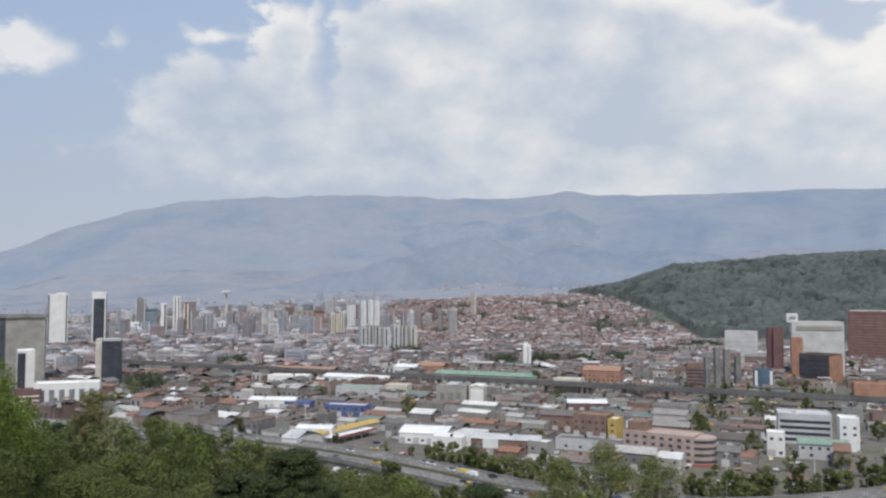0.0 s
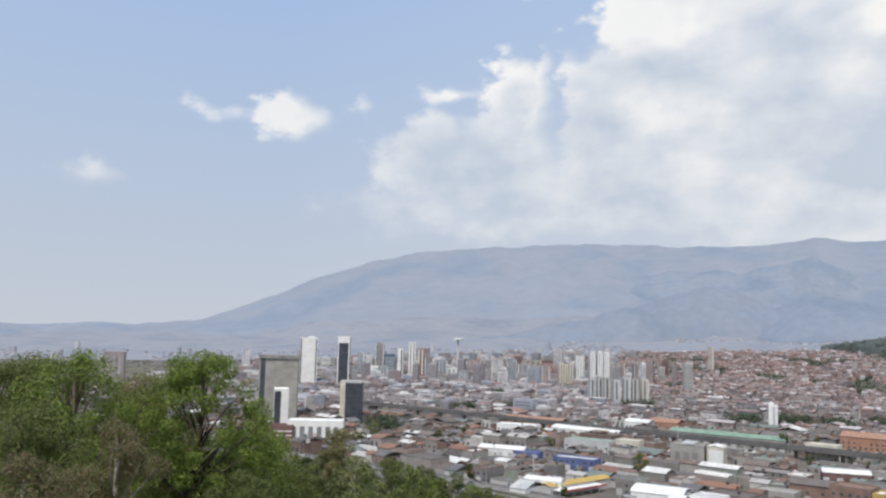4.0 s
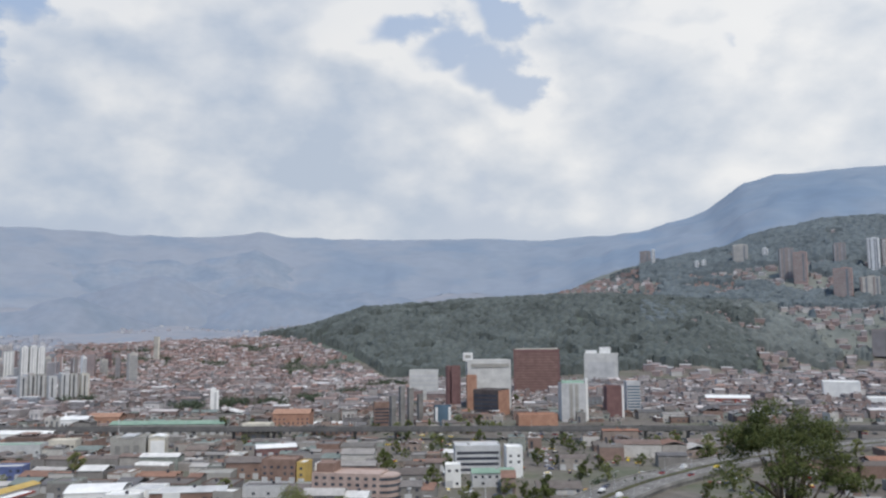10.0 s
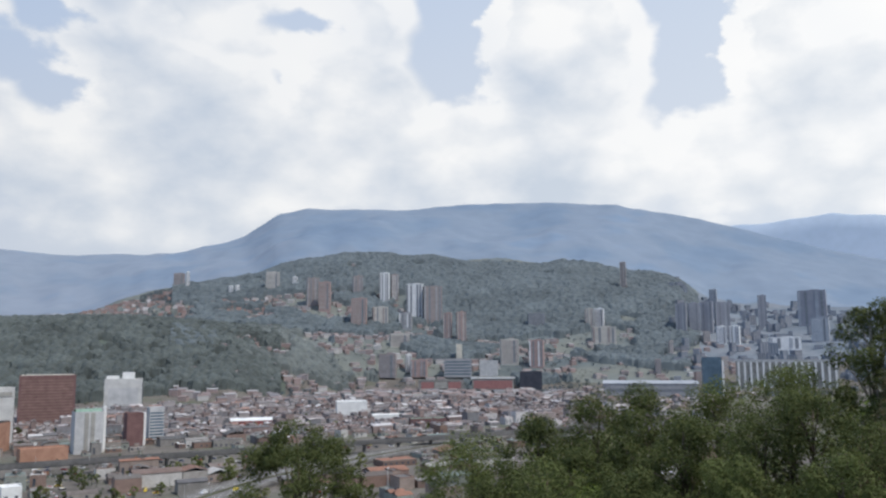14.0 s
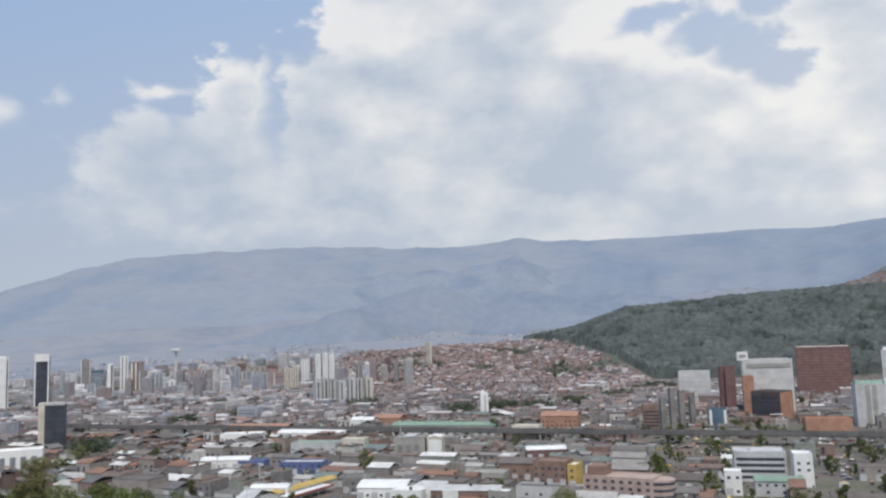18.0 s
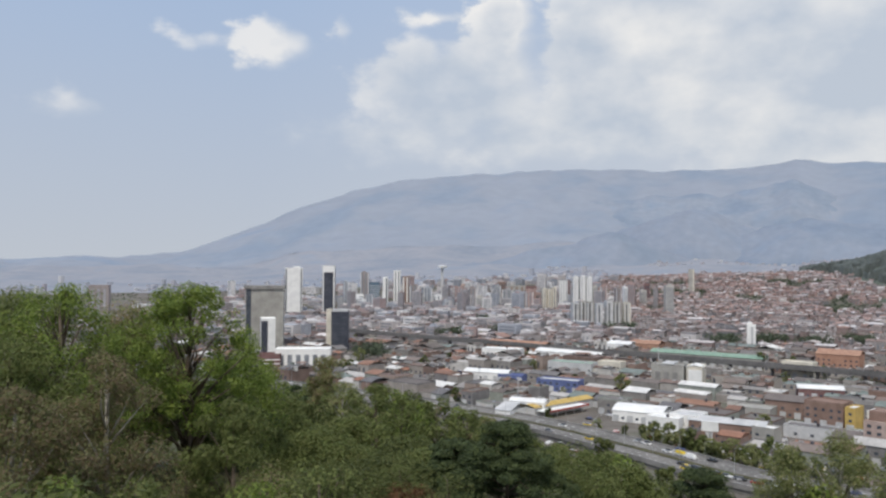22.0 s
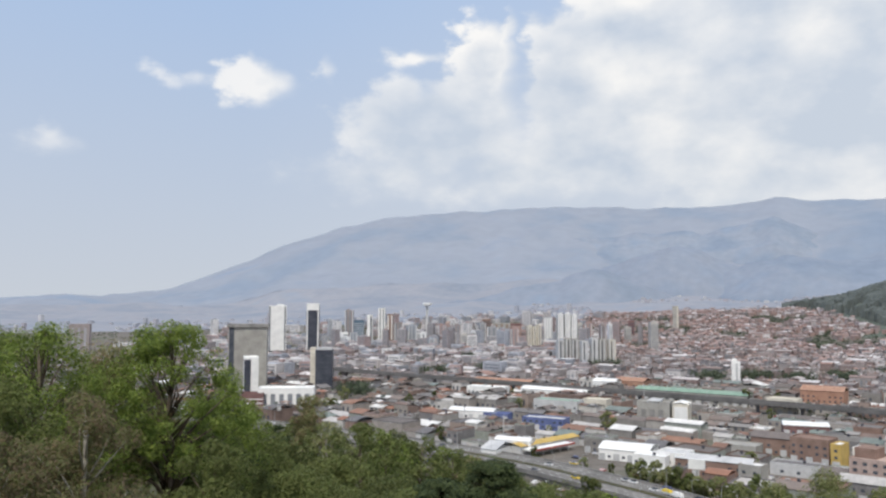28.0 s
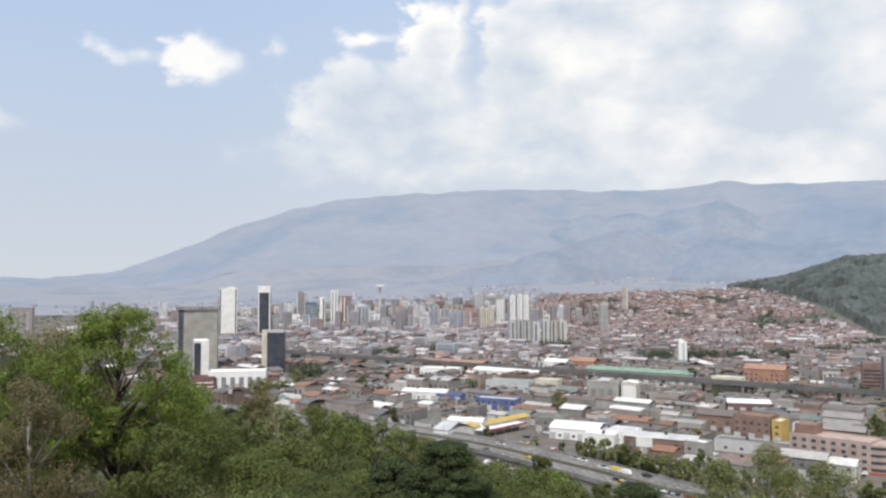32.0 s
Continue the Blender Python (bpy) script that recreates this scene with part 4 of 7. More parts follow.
crown_box(t, -15, 0, 46, 16, 16, 5, white)
crown_box(t, 6, 0, 46, 16, 14, 10, white)
b = Build()
b.box(0, -14.2, 4, 40, 0.5, 30)
part("window_wall", b, pale_grey, t)
b = Build()
b.box(25.2, 2, 2, 0.5, 18, 40)
part("window_strip", b, dark, t)
t = tower("grey office block with a green roof garden", 31.1, 737, 22, 20, 33, pale_grey, 22, 0, "office")
striped(t, 22, 20, 33, (-0.1, 0.12), 3.2, grey)
b = Build()
b.box(12.2, -5, 0, 2.4, 4, 38)
part("fin", b, white, t)
b = Build()
b.vault(0, 0, 33.2, 20, 18, 2.6, 0)
part("roof", b, green_roof, t)
t = tower("red office block with a white edge", 33.9, 774, 14, 16, 28, brick, 22, 0, "office")
b = Build()
b.box(8.2, -4, 0, 2.4, 5, 29)
part("fin", b, white, t)
t = tower("grey glazed office block", 35.25, 800, 13, 16, 31, pale_grey, 26, 0, "office")
banded(t, 13, 16, 30, 9, blue_glass, 0.5)
t = tower("dark brown office block with a tan side", 25.4, 785, 27, 24, 24, dark_brown, 52, 0, "office")
banded(t, 27, 24, 23, 5, dark, 0.65, 2.0, 0.1, "window_band", "f")
b = Build()
b.box(13.8, 0, 0, 0.6, 23.6, 24)
part("side_wall", b, orange, t)
t = tower("long low orange brick market hall", 28.6, 700, 34, 14, 9, orange, 18, 0, "hall")
for i, (a, hh) in enumerate(((18.35, 28), (19.0, 35), (19.6, 32), (20.3, 26))):
    t = tower("half ruined dark brick works tower", a, 655 + 14 * i, 3.6, 5, hh, concrete_dark, a - 20, 0, group="ruined works towers")
    b = Build()
    b.box(1.5, -2.7, 2, 1.2, 0.6, hh)
    part("buttress", b, concrete_dark, t)
t = tower("small blue and white office block", 21.9, 690, 14, 10, 17, blue_glass, 15, 0, "office")
striped(t, 14, 10, 17, (-0.4, 0.4), 2.0, white)
t = tower("dark low office block", 17.6, 690, 14, 12, 20, brown, 14, 0, "office")
banded(t, 14, 12, 19, 5, dark)

t = tower("plain grey-brown tower block behind the near trees", -38.7, 930, 20, 16, 57, hazy_brown, -30, 0)
striped(t, 20, 16, 54, (-0.3, 0.0, 0.3), 2.4, hazy_grey, 2)

# the shopping halls and blocks towards the hill
t = tower("long mall with red panels and grey frame", 54.8, 1676, 94, 40, 24, concrete_dark, 56, 0, "mall")
for i, m in enumerate((hazy_red, grey, hazy_red)):
    b = Build()
    b.box(-28 + i * 28, -20.3, 8, 26, 0.6, 13)
    part("panel", b, m, t)
t = tower("long mall wing with a red front and white eaves", 58.5, 1692, 86, 40, 30, grey, 60, 0, "mall")
b = Build()
b.box(0, -20.4, 6, 80, 0.6, 17)
part("panel", b, hazy_red, t)
b = Build()
b.box(0, -20.8, 27, 92, 1.2, 3)
part("eaves_board", b, white, t)
t = tower("dark glass cinema block", 61.2, 1690, 46, 40, 40, dark, 62, 0, "mall")
t = tower("green tinted glass office block", 56.0, 1770, 60, 30, 40, hazy_grey, 58, None, "office")
banded(t, 60, 30, 40, 5, blue_glass, 0.4, 6)
t = tower("pale green office block", 58.2, 1775, 40, 26, 36, pale_grey, 60, None, "office")
t = tower("slim pale tower with a stepped foot", 56.1, 1842, 13, 12, 46, cream, 58, None)
t = tower("plain white cubic warehouse", 48.4, 1030, 38, 30, 20, white, 44, 0, "warehouse")
t = tower("white low warehouse with a long roof", 51.2, 960, 45, 22, 8, white, 44, 0, "warehouse")
t = tower("blue glass office tower with a leaning white edge", 73.5, 1376, 30, 28, 70, blue_glass, 70, 0, "office")
b = Build()
b.box(16.5, -12, 0, 3, 5, 66)
part("edge_frame", b, white, t)
t = tower("long hall with upright white fins", 78.2, 1750, 190, 40, 62, grey, 80, 0, "hall")
striped(t, 190, 40, 58, [-0.47 + 0.0625 * i for i in range(16)], 4.0, white, 2, "f", 2.0, "fin")
b = Build()
b.box(0, -20.8, 58, 192, 1.6, 5)
part("eaves_board", b, pale_grey, t)
t = tower("wide exhibition hall with a blue grey roof", 69.4, 1372, 150, 60, 28, hazy_grey, 68, 0, "hall")
b = Build()
b.vault(0, 0, 29, 152, 62, 4, 0)
part("roof", b, far_pale, t)
banded(t, 150, 60, 28, 2, far_glass, 0.4, 6, 0.4, "window_band", "f")

# towers on the hillside
def seat(az, el):
    """How far off the slope first rises to an angle over the level."""
    r = np.arange(1500.0, 3060.0, 6.0)
    up_ = np.degrees(np.arctan2(land(r * math.sin(radians(az)), r * math.cos(radians(az))) - 80, r))
    hits = np.nonzero(up_ >= el)[0]
    return float(r[hits[0]]) if len(hits) else 2900.0


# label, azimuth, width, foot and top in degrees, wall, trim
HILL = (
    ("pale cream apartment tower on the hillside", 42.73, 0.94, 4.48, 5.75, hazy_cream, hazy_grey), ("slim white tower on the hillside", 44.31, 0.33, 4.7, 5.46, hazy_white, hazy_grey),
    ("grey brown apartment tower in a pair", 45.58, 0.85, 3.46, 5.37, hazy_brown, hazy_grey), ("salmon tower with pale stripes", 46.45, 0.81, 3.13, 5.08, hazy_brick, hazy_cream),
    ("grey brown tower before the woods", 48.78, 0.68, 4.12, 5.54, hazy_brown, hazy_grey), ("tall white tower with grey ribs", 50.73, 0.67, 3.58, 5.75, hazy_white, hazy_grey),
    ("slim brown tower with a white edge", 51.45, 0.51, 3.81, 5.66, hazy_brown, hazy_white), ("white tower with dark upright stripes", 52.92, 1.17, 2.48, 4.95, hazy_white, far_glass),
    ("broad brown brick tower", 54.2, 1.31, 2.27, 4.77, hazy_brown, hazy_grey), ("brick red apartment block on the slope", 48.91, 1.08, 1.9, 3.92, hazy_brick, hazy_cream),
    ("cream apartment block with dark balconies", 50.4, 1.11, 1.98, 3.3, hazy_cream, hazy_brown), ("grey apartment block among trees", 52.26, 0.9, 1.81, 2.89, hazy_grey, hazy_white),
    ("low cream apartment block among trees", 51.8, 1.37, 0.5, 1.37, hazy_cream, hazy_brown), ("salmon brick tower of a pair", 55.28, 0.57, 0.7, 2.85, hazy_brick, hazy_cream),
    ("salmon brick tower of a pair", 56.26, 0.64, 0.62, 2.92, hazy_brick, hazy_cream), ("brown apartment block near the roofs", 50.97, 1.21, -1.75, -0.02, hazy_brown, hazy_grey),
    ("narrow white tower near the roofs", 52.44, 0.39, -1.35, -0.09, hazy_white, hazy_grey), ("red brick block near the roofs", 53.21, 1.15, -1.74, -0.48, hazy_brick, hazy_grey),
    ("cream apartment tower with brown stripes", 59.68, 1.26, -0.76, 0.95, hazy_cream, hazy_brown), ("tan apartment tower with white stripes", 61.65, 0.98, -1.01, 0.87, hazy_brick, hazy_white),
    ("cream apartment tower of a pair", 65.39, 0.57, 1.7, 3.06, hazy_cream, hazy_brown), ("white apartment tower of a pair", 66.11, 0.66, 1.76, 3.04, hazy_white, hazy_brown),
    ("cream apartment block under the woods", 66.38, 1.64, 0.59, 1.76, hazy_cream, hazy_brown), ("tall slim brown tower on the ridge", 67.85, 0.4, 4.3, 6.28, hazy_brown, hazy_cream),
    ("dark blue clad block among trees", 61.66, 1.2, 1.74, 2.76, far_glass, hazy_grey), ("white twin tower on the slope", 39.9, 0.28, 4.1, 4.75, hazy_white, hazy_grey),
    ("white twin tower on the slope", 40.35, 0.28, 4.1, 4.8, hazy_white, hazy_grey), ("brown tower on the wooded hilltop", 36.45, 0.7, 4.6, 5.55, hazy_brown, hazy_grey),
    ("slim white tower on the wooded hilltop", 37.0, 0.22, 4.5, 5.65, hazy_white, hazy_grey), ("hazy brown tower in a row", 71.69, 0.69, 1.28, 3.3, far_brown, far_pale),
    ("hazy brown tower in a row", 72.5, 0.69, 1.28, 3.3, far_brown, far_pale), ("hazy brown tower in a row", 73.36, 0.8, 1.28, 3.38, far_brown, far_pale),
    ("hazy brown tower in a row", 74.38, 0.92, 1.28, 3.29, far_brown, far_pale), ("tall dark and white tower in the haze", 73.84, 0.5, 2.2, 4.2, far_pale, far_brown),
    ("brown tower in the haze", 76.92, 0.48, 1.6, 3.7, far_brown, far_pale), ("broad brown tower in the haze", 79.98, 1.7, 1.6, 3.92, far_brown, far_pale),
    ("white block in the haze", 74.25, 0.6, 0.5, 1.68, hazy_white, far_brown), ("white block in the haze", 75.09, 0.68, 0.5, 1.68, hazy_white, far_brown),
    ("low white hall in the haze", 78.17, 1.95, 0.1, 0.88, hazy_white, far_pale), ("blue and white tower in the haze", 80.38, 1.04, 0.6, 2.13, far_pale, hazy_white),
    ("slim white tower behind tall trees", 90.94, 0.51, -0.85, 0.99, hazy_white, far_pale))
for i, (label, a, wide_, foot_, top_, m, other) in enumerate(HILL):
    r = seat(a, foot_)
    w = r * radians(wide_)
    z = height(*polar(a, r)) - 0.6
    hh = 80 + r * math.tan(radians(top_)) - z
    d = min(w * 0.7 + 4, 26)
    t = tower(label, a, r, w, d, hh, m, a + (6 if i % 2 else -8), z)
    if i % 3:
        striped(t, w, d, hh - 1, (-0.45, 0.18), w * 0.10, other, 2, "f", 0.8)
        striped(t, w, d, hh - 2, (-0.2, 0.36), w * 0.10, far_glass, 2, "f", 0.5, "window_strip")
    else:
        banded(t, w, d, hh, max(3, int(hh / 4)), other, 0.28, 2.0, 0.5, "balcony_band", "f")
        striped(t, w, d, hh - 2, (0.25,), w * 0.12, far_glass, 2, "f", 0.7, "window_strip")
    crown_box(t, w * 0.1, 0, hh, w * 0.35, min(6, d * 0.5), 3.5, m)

# ---- the low town before the viaduct: each building a thing of its own ----
rng = random.Random(5)
b = Build()
b.box(0, 0, 0, 1.5, 0.14, 1.3)
WINDOW = b.mesh("window", [glass])
b = Build()
b.box(0, 0, 0, 3.6, 0.16, 3.4)
SHUTTER = b.mesh("shutter", [pale_grey])
b = Build()
b.tube([(0, 0, 0), (0, 0, 1.4), (0, 0, 1.6)], [0.75, 0.75, 0.3], 0, 10)
TANK = b.mesh("water_tank", [material("dark_tank", [(0.05, 0.05, 0.06), (0.10, 0.10, 0.12)], 1.0, 0.6)])
b = Build()
b.box(0, 0, 0, 2.0, 1.2, 0.9)
UNIT = b.mesh("roof_vent", [metal])


def low_building(x, y, w, d, h, style, turn, wall=wall_each, roof=roof_each, label="", category="building", name="town_building", windows=True, group=""):
    """A town building: walls, roof of a style, windows and shutters on the two faces that look to the hill."""
    z = height(x, y)
    words = {"flat": "low plastered town building with a flat roof", "gable": "town building with a pitched sheet roof",
             "vault": "town hall with a curved pale roof", "saw": "workshop with a row of ridged roofs"}
    t = thing(name, x, y, z, turn, label or words[style], category, group)
    b = Build()
    b.box(0, 0, -0.3, w, d, h + 0.3)
    part("wall", b, wall, t)
    b = Build()
    if style == "flat":
        for a, c, e, g in ((0, -d / 2 + 0.15, w, 0.3), (0, d / 2 - 0.15, w, 0.3), (-w / 2 + 0.15, 0, 0.3, d - 0.6), (w / 2 - 0.15, 0, 0.3, d - 0.6)):
            b.box(a, c, h, e, g, 0.8)
        part("parapet", b, wall, t)
        b = Build()
        b.box(0, 0, h + 0.01, w - 0.62, d - 0.62, 0.12)
    elif style == "gable":
        b.gable(0, 0, h + 0.01, w, d, d * 0.14, 0, 0)
    elif style == "vault":
        b.vault(0, 0, h + 0.03, w + 0.6, d + 0.6, d * 0.11, 0)
    else:
        n = max(2, int(d / 7))
        for i in range(n):
            b.gable(0, -d / 2 + (i + 0.5) * d / n, h + 0.01, w, d / n - 0.1, 1.3, 0, 0, None, 0.04)
    part("roof", b, roof, t)
    if windows:
        floors = max(1, int(h / 3.3))
        n = max(1, int(w / 3.6))
        for k in range(floors):
            for i in range(n):
                if k == 0 and i % 2 == 0:
                    ob = part("shutter", SHUTTER, None, t)
                    ob.location = (-w / 2 + (i + 0.5) * w / n, -d / 2 - 0.05, 0)
                    ob.scale = (min(1, w / n / 4.2), 1, min(1, h / 4.2))
                elif rng.random() < 0.8:
                    ob = part("window", WINDOW, None, t)
                    ob.location = (-w / 2 + (i + 0.5) * w / n, -d / 2 - 0.03, k * 3.3 + 1.3)
    if rng.random() < 0.5:
        ob = part("water_tank" if rng.random() < 0.5 else "roof_vent", TANK if rng.random() < 0.5 else UNIT, None, t)
        ob.location = (rng.uniform(-0.3, 0.3) * w, rng.uniform(-0.1, 0.2) * d, h + (0.05 if style == "flat" else d * 0.1))
    TAKEN.append((x, y, 0.5 * math.hypot(w, d)))
    return t


def at(az, r, *rest, **more):
    return low_building(*polar(az, r), *rest, **more)


# buildings that stand out
t = at(-6.9, 446, 50, 9, 5.0, "gable", -57, pale_grey, yellow, "long yellow-roofed petrol station with a red canopy edge", "petrol station", "petrol_station", False)
b = Build()
b.box(-6, -8.2, 3.6, 36, 6.5, 0.3)
canopy = part("canopy", b, white, t)
b = Build()
b.box(-6, -11.6, 3.2, 36.4, 0.3, 1.0)
b.box(12.2, -8.2, 3.2, 0.3, 6.6, 1.0)
part("fascia", b, red_paint, canopy, "red painted canopy edge")
for i in range(5):
    b = Build()
    b.tube([(-20 + i * 7, -10, 0), (-20 + i * 7, -10, 3.6)], [0.2, 0.2], 0, 8)
    part("post", b, white, t)
at(-9.0, 436, 20, 10, 7, "vault", 10, white, white, "white curved-roof hall beside the petrol station", "hall", "hall")
at(-10.2, 425, 9, 20, 5, "gable", 20, white, pale_grey, "narrow white shed with a sheet roof", "shed", "shed")
at(-1.1, 430, 26, 20, 5.5, "vault", 14, white, white, "hall with a broad white curved roof", "hall", "hall")
at(0.5, 398, 16, 11, 8, "flat", 20, white, white, "white two-storey building with arched fronts", "building", "building")
at(2.0, 404, 14, 14, 9, "flat", 24, white, pale_grey, "white block with a flat roof", "building", "building")
at(4.6, 396, 34, 12, 8, "gable", 16, brown, pale_grey, "long brown hall with a pale sheet roof", "hall", "hall")
at(7.0, 388, 10, 9, 8, "flat", 30, grey, white, "grey block with a white roof", "building", "building")
at(10.2, 545, 26, 14, 6.0, "vault", 4, brick, white, "brick hall with a bright white roof", "hall", "hall")
at(10.7, 452, 19, 14, 12, "flat", 30, brown, brown, "brown brick block of three storeys", "building", "building")
at(12.2, 444, 5, 12, 11, "flat", 30, yellow, roof_each, "narrow yellow painted shop building", "shop", "shop")
at(13.6, 450, 8, 9, 9, "flat", 34, white, roof_each, "white shop with a blue sign wall", "shop", "shop")
at(8.4, 470, 22, 16, 9, "gable", 20, brown, roof_each, "brown brick workshop with a dark roof", "workshop", "workshop")
at(6.2, 455, 20, 14, 6, "flat", 22, grey, grey, "low grey plastered workshop with a flat roof", "workshop", "workshop")
at(9.7, 415, 22, 12, 5, "flat", 24, pale_grey, roof_each, "low pale workshop with a green gate", "workshop", "workshop")
at(-11.9, 566, 33, 14, 5.5, "vault", 8, white, white, "market hall with a white scalloped tent roof", "hall", "market_hall")
at(-10.2, 556, 18, 10, 4.5, "flat", 10, blue_paint, blue_paint, "low blue painted shed", "shed", "shed")
at(-5.9, 596, 34, 14, 9.5, "flat", 16, pale_grey, green_roof, "pale green block with rows of windows", "building", "building")
at(-3.2, 610, 18, 12, 9, "flat", 16, cream, cream, "cream block with a flat roof", "building", "building")
at(-6.8, 520, 28, 12, 7, "flat", 14, blue_paint, pale_grey, "hall with a bright blue side wall", "hall", "hall")
at(-10.9, 690, 34, 14, 9, "flat", 8, white, white, "long white flat-roofed hall", "hall", "hall")
at(-9.7, 760, 60, 20, 7, "gable", 18, tile, tile, "long hall with an orange tile roof", "hall", "hall")
at(-6.0, 700, 62, 18, 6, "vault", 20, white, white, "row of halls with bright white roofs", "hall", "hall")
at(-2.5, 760, 22, 18, 9, "vault", 18, white, white, "hall with a white rounded roof", "hall", "hall")
at(-0.7, 770, 26, 20, 9, "gable", 18, tile, tile, "hall with an orange tiled roof", "hall", "hall")
at(3.2, 690, 92, 16, 8.5, "gable", 22, grey, green_roof, "long hall with a green sheet roof", "hall", "hall")
at(9.0, 640, 22, 12, 11, "flat", 24, cream, cream, "cream block behind the viaduct", "building", "building")
at(11.4, 700, 31, 22, 13, "gable", 22, orange, tile, "orange brick hall with tiled roof", "hall", "hall")
t = at(15.4, 398, 34, 16, 12.6, "flat", 34, salmon, salmon, "pink four-storey building with rows of square windows", "office building", "office_building", False)
for k in range(4):
    for i in range(8):
        ob = part("window", WINDOW, None, t)
        ob.location, ob.scale = (-14.6 + i * 4.15, -8.04, 1.4 + k * 3.0), (1.2, 1, 1.05)
b = Build()
b.box(-12, 2, 12.6, 9, 10, 4.5)
part("roof_house", b, brown, t)
b = Build()
b.tube([(17, 0, 0), (17, 0, 12.4)], [7.9, 7.9], 0, 20)
part("rounded_end", b, salmon, t)
b = Build()
for k in range(4):
    b.tube([(17.05, 0, 1.4 + k * 3.0), (17.05, 0, 2.6 + k * 3.0)], [8.0, 8.0], 0, 20)
part("window_band", b, glass, t)
b = Build()
b.tube([(17.1, 0, -0.2), (17.1, 0, 0.9)], [8.6, 8.6], 0, 20)
part("red_plinth", b, red_paint, t)
t = at(24.3, 470, 26, 18, 15, "flat", 20, pale_grey, pale_grey, "grey and white office block with dark window bands", "office building", "office_building", False)
banded(t, 26, 18, 15, 4, dark, 0.5, 1.5)
t = at(26.9, 455, 9, 12, 16, "flat", 20, white, white, "narrow white block with small windows", "building", "building", True)
at(25.4, 428, 22, 12, 7, "gable", 20, pale_grey, green_roof, "white hall with a pale green roof", "hall", "hall")
at(22.6, 425, 8, 8, 11, "flat", 20, white, white, "small white striped gatehouse", "gatehouse", "gatehouse")
at(41.5, 930, 46, 20, 7, "gable", 36, red_paint, white, "long low hall with a red wall", "hall", "hall")
at(53.8, 900, 40, 18, 8, "flat", 46, brick, green_roof, "brick hall with a pale green roof edge", "hall", "hall")

# fill: lots along the grid, each block two rows of buildings
HW = [HIGHWAY[i] for i in range(0, len(HIGHWAY), 4)]


FIXED = list(TAKEN)
PARKS = [(-12.7, 1130), (-11.6, 1100), (-10.6, 930), (-9.4, 990), (-16, 976), (-14.8, 905), (4.6, 865), (7.2, 900), (9.8, 890), (12.5, 930), (15.5, 1010), (-20.5, 700), (17.6, 1130)]
FIXED += [(*polar(a, r), 26) for a, r in PARKS]
ROADSIDE = []
for x, y in HIGHWAY:
    a, r = math.degrees(math.atan2(x, y)), math.hypot(x, y)
    if -1 < a < 11 or 17 < a < 30:
        for k in (25, 34):
            ROADSIDE.append(polar(a + rng.uniform(-0.4, 0.4), r + k + rng.uniform(-4, 4)))
            FIXED.append((*ROADSIDE[-1], 4))


def free(x, y, rad):
    for p, q, s in FIXED:
        if (x - p) ** 2 + (y - q) ** 2 < (rad * 0.8 + s * 0.8) ** 2:
            return False
    for p, q in HW:
        if (x - p) ** 2 + (y - q) ** 2 < (rad + 17) ** 2:
            return False
    return True


